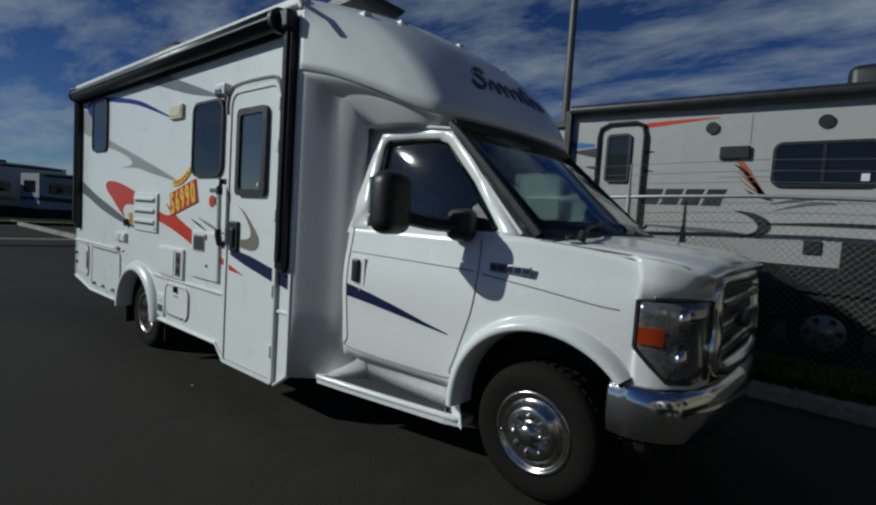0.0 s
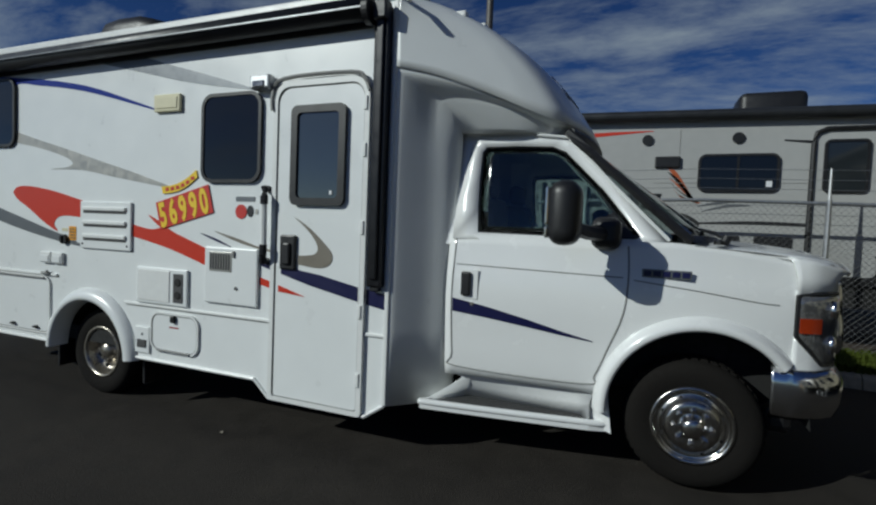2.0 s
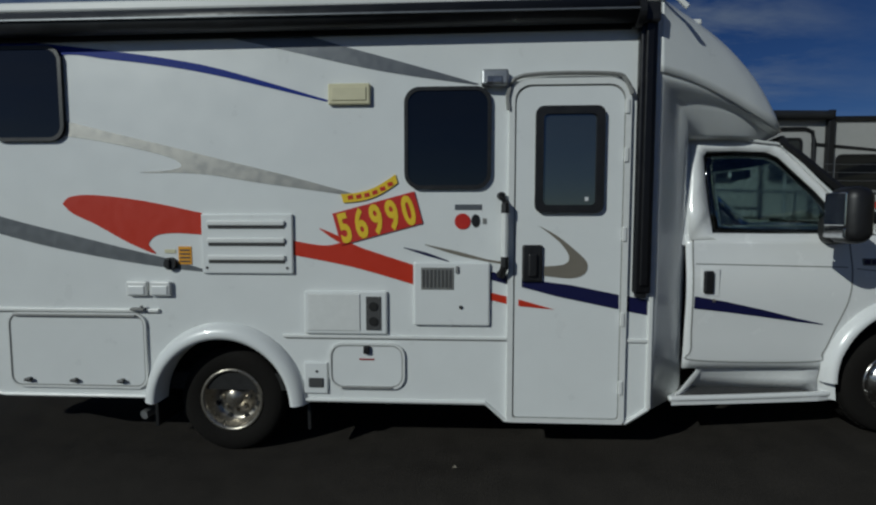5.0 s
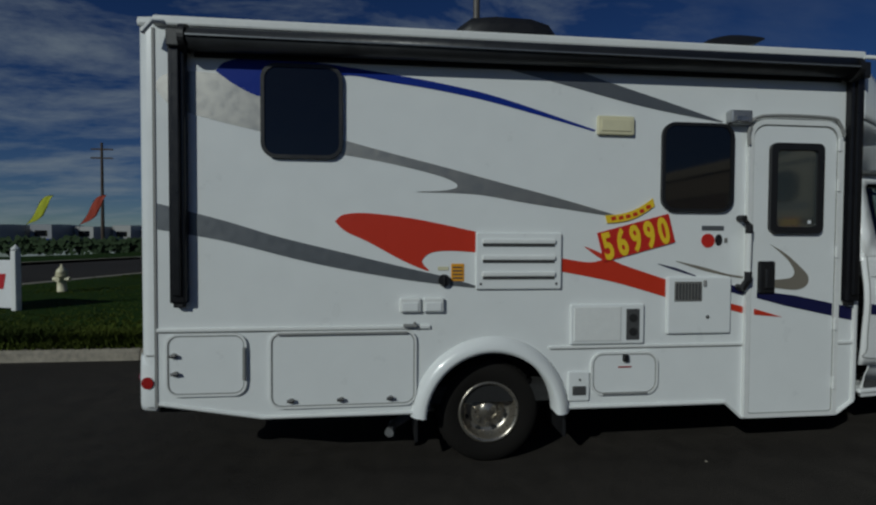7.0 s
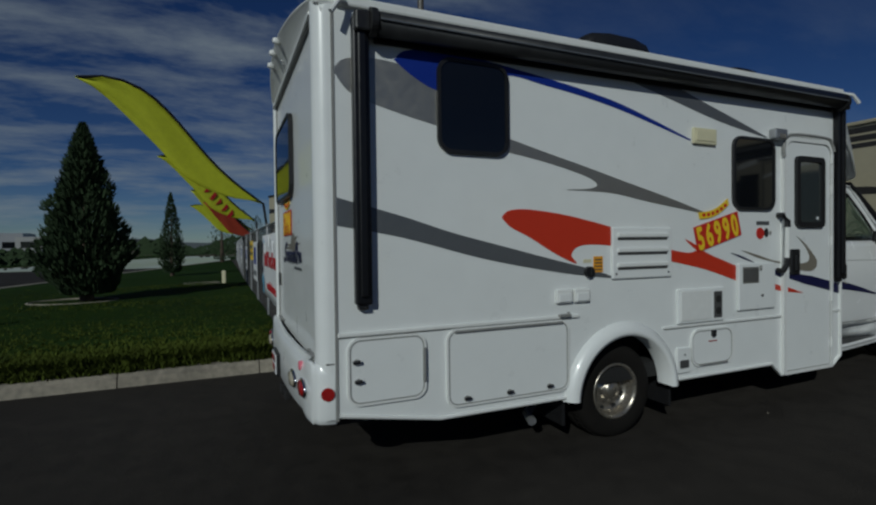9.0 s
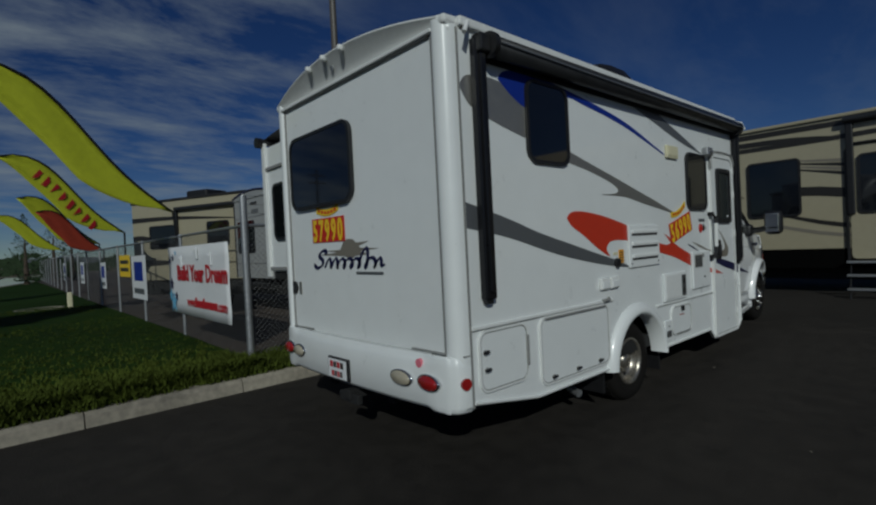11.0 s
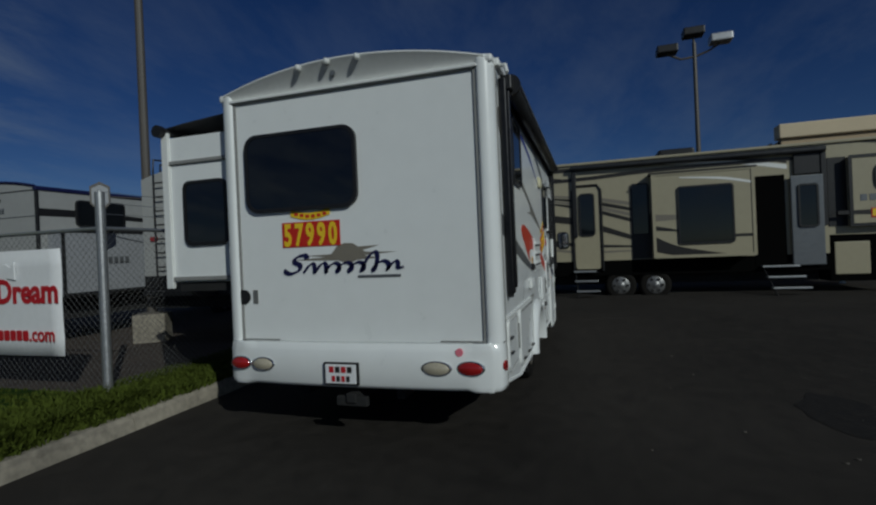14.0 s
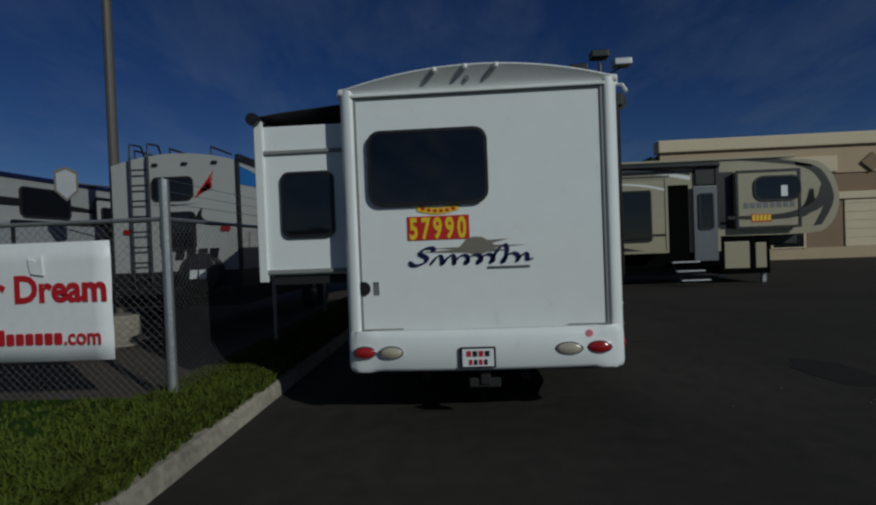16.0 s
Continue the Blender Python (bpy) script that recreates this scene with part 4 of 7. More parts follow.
def price_sticker(words, m, parent, banner):
    """Red price card with yellow numerals; m: middle of its lower edge, x along the card, y up."""
    w, h = 0.56, 0.215
    card = part("price_card", slab([(-w / 2, 0), (w / 2, 0), (w / 2, h), (-w / 2, h)], "z", 0.0, 0.004), SALE_RED, parent, "red price card with yellow numerals")
    card.data.transform(m)
    for k, ch in enumerate(words):
        lettering("numeral", ch, 0.265, m @ pose(-w / 2 + 0.016 + k * 0.109, 0.014, 0.005), YELLOW, card, 0.60, weight=0.034)
    arcl = [(-0.19 + 0.38 * k / 10, 0.265 - 0.035 * math.sin(math.pi * k / 10) + (0.03 if banner else 0.0) * k / 10) for k in range(11)]
    strip = part("sale_strip", slab([(x, y) for x, y in arcl] + [(x, y + 0.058) for x, y in reversed(arcl)], "z", 0.0, 0.004), YELLOW, parent, "yellow curved strip")
    strip.data.transform(m)
    for k in range(6):
        i = 1 + k * 1.45
        x = -0.19 + 0.038 * i
        y = 0.265 - 0.035 * math.sin(math.pi * i / 10) + (0.03 if banner else 0.0) * i / 10
        b = part("strip_bar", box((x, y + 0.016, 0.003), (x + 0.035, y + 0.042, 0.006)), SALE_RED, strip)
        b.data.transform(m)


price_sticker("56990", wall_y(-4.945, SIDE - 0.006, 1.54, 15), van, True)
price_sticker("57990", wall_x(REAR + 0.016, 3.73, 1.655, 0), van, False)

# maker's script on the back, as a plain slanted device, and the burst behind it
def script_device(place, width, height, mat, parent, name="script_stroke"):
    """A slanted flourish: one tall curl, a row of open loops and one taller loop, drawn with a flat pen; place maps (x, y, out)."""
    x0 = -width / 2
    def pen(points, r):
        line = smooth_line([(x + y * 0.45, y, 0) for x, y in points], 5)
        left, right = [], []
        for i, p in enumerate(line):
            d = (line[min(i + 1, len(line) - 1)] - line[max(i - 1, 0)]).normalized()
            w = r * (0.35 + 0.9 * abs(d.x * 0.45 - d.y * 0.9))
            left.append((p.x - d.y * w, p.y + d.x * w)); right.append((p.x + d.y * w, p.y - d.x * w))
        part(name, grid([[place(*l, 0), place(*l, 0.003), place(*q, 0.003), place(*q, 0)] for l, q in zip(left, right)]), mat, parent)
    h, s = height, width * 0.13
    pen([(x0 + s, h * 0.80), (x0 + s * 0.75, h), (x0 + s * 0.25, h * 0.92), (x0 + s * 0.15, h * 0.66), (x0 + s * 0.65, h * 0.45), (x0 + s * 0.68, h * 0.16), (x0 + s * 0.2, 0), (x0 - s * 0.2, h * 0.10), (x0 - s * 0.25, h * 0.25)], 0.020)
    u, step = x0 + s * 1.1, width * 0.104
    wave = []
    for k, (top, lean) in enumerate(((0.50, 0.12), (0.52, 0.12), (0.50, 0.30), (0.50, 0.40), (0.50, 0.40), (1.02, 0.28), (0.52, 0.40), (0.48, 0.1))):
        for i in range(6):
            t = i / 6
            wave.append((u + step * (k + t - lean * math.sin(2 * math.pi * t) * 0.8), h * (0.02 + top * (0.5 - 0.5 * math.cos(2 * math.pi * t)))))
    wave.append((u + step * 8.3, h * 0.2))
    pen(wave, 0.0165)


def on_back(x, y, out):
    return wall_x(REAR + 0.015, 3.44, 1.425) @ Vector((x, y, out))


script_device(on_back, 1.06, 0.155, NAVY, van)
b = part("script_line", box((-0.19, 0, 0), (0.19, 0.022, 0.003)), GREY2, van)
b.data.transform(wall_x(REAR + 0.016, 3.11, 1.375))
burst = [(-0.55, -0.005), (-0.20, 0.012), (-0.40, 0.03), (-0.15, 0.035), (-0.12, 0.06), (-0.09, 0.10), (-0.02, 0.125), (0.06, 0.12), (0.11, 0.09), (0.30, 0.095), (0.15, 0.06), (0.17, 0.045), (0.45, 0.035), (0.16, 0.015), (0.30, -0.01), (0.10, -0.02), (0.02, -0.05), (-0.08, -0.02)]
b = part("sunburst", slab(burst, "z", 0, 0.001), TAUPE, van, "taupe sunburst")
b.data.transform(wall_x(REAR + 0.019, 3.40, 1.545))

# ---- motorhome: cab ----
C = MID


ARCH = (HUB_F[0] + 0.03, HUB_F[2] + 0.055)


def cab_w(x, z):
    """Half width of the cab's flank."""
    w = 0.99 - 0.125 * min(1, max(0, (x + 1.75) / 0.85)) ** 1.5
    if x < -1.75:
        w -= 0.03 * (x + 1.75)
    if x > -0.95:
        w -= 0.55 * ((x + 0.95) / 0.33) ** 2.6 * 0.36
    w += 0.022 * math.exp(-((z - 1.12) / 0.22) ** 2) - 0.05 * max(0, (0.8 - z) / 0.3) ** 2 - 0.10 * max(0, z - 1.28)
    return w


def cab_top(x):
    return 1.53 if x < -1.55 else 1.53 - 0.125 * ((x + 1.55) / 0.95) ** 1.3


def cab_low(x):
    low = 0.60 if x < -1.2 else 0.86
    d = 0.52 ** 2 - (x - ARCH[0]) ** 2
    if d > 0:
        low = max(low, ARCH[1] + math.sqrt(d) * 1.02)
    return low


for s in (-1, 1):
    cols = sorted(set([-2.88 + 2.26 * k / 46 for k in range(47)] + [ARCH[0] + 0.52 * math.cos(math.pi * k / 22) for k in range(23)]))
    rows = [[(x, C + s * cab_w(x, cab_low(x) + (cab_top(x) - cab_low(x)) * k / 14), cab_low(x) + (cab_top(x) - cab_low(x)) * k / 14) for k in range(15)] for x in cols if x < -0.91] + [[(-0.91, C + s * cab_w(-0.91, z), z) for z in [cab_low(-0.91) + (cab_top(-0.91) - cab_low(-0.91)) * k / 14 for k in range(15)]]]
    solid(part("cab_flank", grid(rows), PAINT, van, smooth=True), 0.02, 1.0 if s < 0 else -1.0)
    # fender flare
    rows = []
    for k in range(29):
        a = math.pi * (0.215 + 0.80 * k / 28)
        c, sn = math.cos(a), math.sin(a)
        row = []
        for rr, out in ((0.49, -0.12), (0.495, 0.05), (0.51, 0.07), (0.54, 0.058), (0.565, 0.025), (0.578, -0.01)):
            x, z = ARCH[0] + c * rr * 1.0, ARCH[1] + sn * rr * 1.01
            row.append((x, C + s * (cab_w(min(x, -0.86), max(z, 0.7)) + out), z))
        rows.append(row)
    part("fender_flare", grid(rows), PAINT, van, "", True)
    # doors: seams, handle, stripe
    def flank_line(pts, r, mat, name, out=0.004):
        line = [(x, C + s * (cab_w(x, z) + out), z) for x, z in [(p.x, p.y) for p in smooth_line([(x, z, 0) for x, z in pts], 5)]]
        return part(name, tube(line, r, 6), mat, van)
    flank_line([(-2.835, 1.52), (-2.84, 1.1), (-2.83, 0.75), (-2.80, 0.66), (-2.0, 0.655), (-1.93, 0.72), (-1.86, 0.9), (-1.79, 1.1), (-1.77, 1.3), (-1.78, 1.5)], 0.005, SEAL, "door_seam", 0.0)
    flank_line([(-2.82, 1.335), (-2.3, 1.325), (-1.80, 1.315)], 0.004, SEAL, "crease_line", 0.0)
    flank_line([(-1.74, 1.305), (-1.4, 1.265), (-1.12, 1.225), (-1.0, 1.215)], 0.004, SEAL, "crease_line", 0.0)
    hx = [(-2.775, 1.13), (-2.675, 1.13), (-2.675, 1.29), (-2.775, 1.29)]
    yh = C + s * (cab_w(-2.72, 1.2))
    part("handle_recess", box((-2.785, min(yh, yh + s * 0.006), 1.115), (-2.665, max(yh, yh + s * 0.006), 1.305), 0.003), PAINT, van)
    part("door_handle", box((-2.775, min(yh, yh + s * 0.03), 1.135), (-2.71, max(yh, yh + s * 0.03), 1.29), 0.012), BLACK, van)
    part("door_lock", rod((-2.70, yh, 1.085), (-2.70, yh + s * 0.012, 1.085), 0.012, n=10), STEEL, van)
    # navy stripe
    up = [(-2.83, 1.115), (-2.6, 1.075), (-2.35, 1.02), (-2.12, 0.962), (-1.95, 0.925)]
    dn = [(-2.83, 1.03), (-2.6, 1.005), (-2.35, 0.972), (-2.12, 0.94), (-1.95, 0.92)]
    rows = [[(x, C + s * (cab_w(x, z0 + (z1 - z0) * k / 4) + 0.004), z0 + (z1 - z0) * k / 4) for k in range(5)] for (x, z1), (_, z0) in zip(up, dn)]
    solid(part("stripe", grid(rows), NAVY, van, "navy tapering stripe"), 0.002, 0)
    # badge as a plain dark bar on chrome
    yb = C + s * (cab_w(-1.55, 1.33) + 0.002)
    part("badge", box((-1.70, min(yb, yb + s * 0.012), 1.325), (-1.44, max(yb, yb + s * 0.012), 1.375), 0.005), GREY2, van)
    for k in range(5):
        part("badge_bar", box((-1.69 + 0.05 * k, min(yb + s * 0.011, yb + s * 0.015), 1.335), (-1.65 + 0.05 * k, max(yb + s * 0.011, yb + s * 0.015), 1.366), 0.004), NAVY, van)
    # upper door frame and glass
    def glaze(x, z, out=0.0):
        return (x, C + s * (0.965 - (z - 1.5) * 0.225 - 0.085 * (x + 2.3) + out), z)
    outer = [(-2.86, 1.50), (-2.3, 1.50), (-1.58, 1.50), (-1.55, 1.53), (-1.88, 1.87), (-2.14, 2.15), (-2.20, 2.19), (-2.5, 2.20), (-2.76, 2.19), (-2.80, 2.15), (-2.83, 1.9), (-2.86, 1.7)]
    inner = [(-2.70, 1.545), (-2.3, 1.54), (-1.74, 1.54), (-1.715, 1.56), (-1.935, 1.83), (-2.185, 2.08), (-2.27, 2.115), (-2.5, 2.12), (-2.70, 2.115), (-2.725, 2.08), (-2.725, 1.9), (-2.715, 1.7)]
    rows = [[glaze(*o), glaze(*o, -0.05), glaze(*i, -0.05), glaze(*i), glaze(*o)] for o, i in zip(outer + outer[:1], inner + inner[:1])]
    part("door_upper_frame", grid(rows), PAINT, van, "", True)
    inset = [((x - -2.3) * 0.975 - 2.3, (z - 1.83) * 0.97 + 1.83) for x, z in inner]
    rows = [[glaze(*o, -0.012), glaze(*o, -0.03), glaze(*i, -0.03), glaze(*i, -0.012), glaze(*o, -0.012)] for o, i in zip(inner + inner[:1], inset + inset[:1])]
    part("window_seal", grid(rows), BLACK, van)
    rows = [[glaze(-2.3 + (x + 2.3) * k / 5, 1.83 + (z - 1.83) * k / 5, -0.028 + 0.014 * (1 - (k / 5) ** 2)) for x, z in inner + inner[:1]] for k in range(6)]
    pane = solid(part("side_glass", grid(rows), CLEAR, van, "tinted side glass", True), 0.004)
    pane.visible_shadow = False
    solid(part("rear_pillar", grid([[glaze(-2.94, 1.46, -0.03), glaze(-2.74, 1.46, -0.03)], [glaze(-2.94, 2.24, -0.03), glaze(-2.74, 2.24, -0.03)]]), PAINT, van), 0.02, 0)
    part("sail_panel", grid([[glaze(-1.74, 1.545, 0.006), glaze(-1.90, 1.545, 0.006)], [glaze(-1.80, 1.62, 0.006), glaze(-1.90, 1.62, 0.006)], [glaze(-1.88, 1.70, 0.006), glaze(-1.91, 1.68, 0.006)]]), BLACK, van)
    part("drip_moulding", tube([glaze(-1.56, 1.54, 0.012), glaze(-1.9, 1.88, 0.012), glaze(-2.17, 2.17, 0.012), glaze(-2.5, 2.205, 0.012), glaze(-2.84, 2.20, 0.012)], 0.011, 6), PAINT, van)
    # big tow mirror
    head = part("mirror", box((-2.18, C + s * 1.39 - 0.115, 1.495), (-2.01, C + s * 1.39 + 0.115, 1.835), 0.075, seg=5), BLACK, van, "large black door mirror", True)
    part("mirror_glass", box((-2.19, C + s * 1.39 - 0.085, 1.60), (-2.17, C + s * 1.39 + 0.085, 1.80), 0.01), CHROME, head)
    part("mirror_glass", box((-2.19, C + s * 1.39 - 0.085, 1.53), (-2.17, C + s * 1.39 + 0.085, 1.59), 0.01), CHROME, head)
    part("mirror_arm", tube([(-2.09, C + s * 1.34, 1.60), (-2.0, C + s * 1.18, 1.57), (-1.90, C + s * 1.0, 1.56)], 0.042, 8), BLACK, head)
    part("mirror_foot", box((-1.99, C + s * 1.0 - 0.07, 1.475), (-1.82, C + s * 1.0 + 0.07, 1.665), 0.055, seg=4), BLACK, head)
    # moulded running board with grey tread
    plan = [(-3.0, 1.135), (-2.5, 1.075), (-1.95, 1.0), (-1.84, 0.965), (-1.84, 0.84), (-2.85, 0.84)]
    part("running_board", slab([(x, C + s * w) for x, w in plan], "z", 0.382, 0.043), PAINT, van)
    lipp = smooth_line([(-2.90, 1.02, 0), (-2.985, 1.11, 0), (-2.96, 1.125, 0), (-2.5, 1.07, 0), (-1.95, 0.99, 0), (-1.86, 0.965, 0)], 5)
    part("board_lip", tube([(p.x, C + s * (p.y - 0.006), 0.425) for p in lipp], 0.021, 8), PAINT, van, "", True)
    part("step_tread", slab([(x, C + s * w) for x, w in [(-2.925, 1.10), (-2.5, 1.04), (-1.98, 0.97), (-2.02, 0.895), (-2.74, 0.895)]], "z", 0.425, 0.011), STEP_GREY, van, "dark grey ribbed tread")
    rows = [[(-2.975, C + s * 1.115, 0.43), (-2.76, C + s * 0.895, 0.43), (-2.02, C + s * 0.895, 0.43), (-1.95, C + s * 0.985, 0.43)],
            [(-2.84, C + s * 1.015, 0.52), (-2.735, C + s * 0.915, 0.52), (-2.03, C + s * 0.915, 0.52), (-1.95, C + s * 0.975, 0.54)],
            [(-2.77, C + s * 0.975, 0.575), (-2.72, C + s * 0.945, 0.575), (-2.04, C + s * 0.945, 0.575), (-1.93, C + s * 0.975, 0.62)],
            [(-2.80, C + s * 0.975, 0.64), (-2.72, C + s * 0.965, 0.64), (-2.04, C + s * 0.955, 0.64), (-1.92, C + s * 0.965, 0.68)]]
    solid(part("step_riser", grid(rows), PAINT, van, "", True), 0.006, 0)
    part("board_front", grid([[(-1.98, C + s * 0.93, 0.42), (-1.82, C + s * 0.985, 0.38)], [(-1.95, C + s * 0.955, 0.66), (-1.86, C + s * 1.0, 0.70)]]), PAINT, van)
    # headlamp cluster wrapped round the front corner
    def nose(u, out=0.0):
        """Plan of the front corner from the flank (u 0) to the grille (u 1)."""
        pts = smooth_line([(-0.925, 0.885, 0), (-0.84, 0.86, 0), (-0.76, 0.80, 0), (-0.695, 0.70, 0), (-0.665, 0.55, 0)], 6)
        p = pts[min(len(pts) - 1, int(u * (len(pts) - 1) + 0.5))]
        return p.x + out * 0.5, C + s * (p.y + out)
    def wrap(u0, u1, z0, z1, out, slant=0.0, n=10):
        rows = []
        for k in range(n + 1):
            u = u0 + (u1 - u0) * k / n
            x, y = nose(u, out)
            lo = z0 + slant * max(0.0, 1 - k / (0.45 * n))
            rows.append([(x, y, lo + (z1 - lo) * t / 5) for t in range(6)])
        return grid(rows)
    lamp = solid(part("headlamp", wrap(0.02, 0.90, 0.905, 1.275, 0.012, 0.15), LENS, van, "clear headlamp with amber corner", True), 0.02, 0)
    part("headlamp_bezel", tube([(*nose(u, 0.016), z) for u, z in ((0.02, 1.055), (0.02, 1.275), (0.2, 1.285), (0.4, 1.29), (0.65, 1.29), (0.90, 1.285), (0.90, 0.905), (0.65, 0.90), (0.42, 0.905), (0.22, 0.98), (0.02, 1.055))], 0.012, 6), BLACK, lamp)
    solid(part("turn_signal", wrap(0.04, 0.34, 1.075, 1.155, 0.026), AMBER, lamp, "amber lens"), 0.01, 0)
    for z in (1.20, 1.01):
        part("reflector", lathe([(0.06, -0.02), (0.045, 0.012), (0.0001, 0.02)], (nose(0.60, 0.02)[0] - 0.002, nose(0.60, 0.02)[1], z), "x", 16), CHROME, lamp, "", True)
    solid(part("fender_front", wrap(0.0, 1.0, 1.255, 1.30, 0.0), PAINT, van, "", True), 0.02, 0)
    solid(part("fender_front", wrap(0.0, 1.0, 0.84, 1.06, 0.0), PAINT, van, "", True), 0.02, 0)
    # fender crown between headlamp and hood
    rows = []
    for k in range(13):
        u = k / 12
        e, v = (0.60 + 0.40 * u / 0.6, 1.0) if u < 0.6 else (1.0, 1.0 - 0.40 * (u - 0.6) / 0.4)
        w = 0.93 - 0.10 * e - 0.12 * max(0, e - 0.75) / 0.25
        top = (-1.47 + 0.835 * e + (0.22 - 0.14 * e) * (1 - v * v) * (1 - 0.35 * e), C + s * v * w, 1.512 - 0.05 * e - 0.06 * e ** 6 + 0.045 * (1 - v ** 4))
        x, y = nose(u, 0.004)
        low = (x, y, 1.27)
        rows.append([low, (x, y, 1.27 + (top[2] - 1.27) * 0.5), ((x + top[0]) / 2, (y + top[1]) / 2, 1.27 + (top[2] - 1.27) * 0.88), top])
    solid(part("fender_crown", grid(rows), PAINT, van, "", True), 0.012, 0)
    # seats and inner door
    y0 = C + s * 0.48
    seat = part("seat_cushion", box((-2.75, y0 - 0.26, 0.95), (-2.2, y0 + 0.26, 1.12), 0.06, seg=3), SEAT, van, "grey cloth cab seat", True)
    part("seat_back", box((-2.85, y0 - 0.25, 1.05), (-2.68, y0 + 0.25, 1.80), 0.06, seg=3), SEAT, seat, "", True)
    part("head_rest", box((-2.84, y0 - 0.14, 1.80), (-2.72, y0 + 0.14, 1.98), 0.05, seg=3), SEAT, seat, "", True)

# hood
rows = []
for k in range(13):
    x = -1.47 + 0.835 * k / 12
    e = (x + 1.47) / 0.835
    row = []
    for j in range(-10, 11):
        v = j / 10
        w = (0.93 - 0.10 * e - (0.12 * max(0, e - 0.75) / 0.25))
        xx = x + (0.22 - 0.14 * e) * (1 - v * v) * (1 - 0.35 * e)
        z = 1.51 - 0.05 * e - 0.06 * e ** 6 + 0.045 * (1 - v ** 4) + 0.012 * (1 if abs(v) < 0.55 else 0) * (1 - e)
        row.append((xx, C + v * w, z))
    rows.append(row)
solid(part("hood", grid(rows), PAINT, van, smooth=True), 0.02)
for s in (-1, 1):
    part("hood_seam", tube([(-1.43, C + s * 0.935, 1.516), (-1.1, C + s * 0.888, 1.492), (-0.85, C + s * 0.845, 1.466), (-0.74, C + s * 0.79, 1.442)], 0.005, 6), SEAL, van)
# grille and bumper
grille = part("grille", box((-0.78, C - 0.58, 0.90), (-0.655, C + 0.58, 1.40), 0.03), SEAM, van, "dark grille with chrome bars")
part("grille_surround", tube(smooth_line([(-0.645, C - 0.54, 0.95), (-0.655, C - 0.56, 1.15), (-0.67, C - 0.56, 1.31), (-0.67, C - 0.48, 1.375), (-0.63, C, 1.39), (-0.67, C + 0.48, 1.375), (-0.67, C + 0.56, 1.31), (-0.655, C + 0.56, 1.15), (-0.645, C + 0.54, 0.95), (-0.615, C, 0.93)], 4, True), 0.042, 10, closed=True), CHROME, grille, "chrome surround", True)
for z in (1.00, 1.12, 1.24):
    part("grille_bar", box((-0.665, C - 0.53, z), (-0.62, C + 0.53, z + 0.055), 0.018), CHROME, grille)
emblem = part("emblem", lathe([(1, 0), (1, 0.02), (0.85, 0.03), (0.0001, 0.032)], (0, 0, 0), "x", 24), NAVY, grille)
emblem.data.transform(pose(-0.62, C, 1.15) @ Matrix.Diagonal((1, 0.15, 0.06, 1)))
bp = [(-1.02, 0.925), (-0.87, 0.93), (-0.75, 0.885), (-0.66, 0.78), (-0.59, 0.5), (-0.56, 0.0)]
plan = [(p.x, p.y) for p in smooth_line([(x, w, 0) for x, w in bp], 6)]
plan = [(x, C - w) for x, w in plan] + [(x, C + w) for x, w in plan[-2::-1]]
rows = [[(x - ins * (1 if x > -0.9 else 0), y + (ins if y < C else -ins) * 0.5, z) for x, y in plan] for z, ins in ((0.60, 0.06), (0.63, 0.015), (0.70, 0.0), (0.80, 0.0), (0.845, 0.02), (0.872, 0.05), (0.88, 0.12))]
solid(part("front_bumper", grid(rows), CHROME, van, "chrome front bumper", True), 0.01)
part("air_dam", box((-1.02, C - 0.76, 0.46), (-0.86, C + 0.76, 0.62), 0.05), BLACK, van)
part("engine_bay", box((-2.6, C - 0.55, 0.55), (-0.66, C + 0.55, 1.30)), UNDER, van)
part("cab_floor", box((-3.2, C - 0.9, 0.62), (-1.95, C + 0.9, 0.72)), UNDER, van)
for s in (-1, 1):
    part("inner_fender", box((-1.92, C + s * 0.62 - 0.02, 0.6), (-0.86, C + s * 0.62 + 0.02, 1.3)), UNDER, van)
    part("fender_liner", grid([[(ARCH[0] + 0.54 * math.cos(math.pi * k / 12), C + s * w, ARCH[1] + 0.54 * math.sin(math.pi * k / 12)) for k in range(13)] for w in (0.6, 0.9)]), UNDER, van)
# windscreen, dashboard, wheel
def screen(v, h, out=0.0):
    x0, x1 = -1.45 + 0.27 * (1 - v * v), -2.18 + 0.11 * (1 - v * v)
    return (x0 + (x1 - x0) * h + out, C + v * (0.925 + (0.815 - 0.925) * h), 1.53 + (2.19 - 1.53) * h + out)


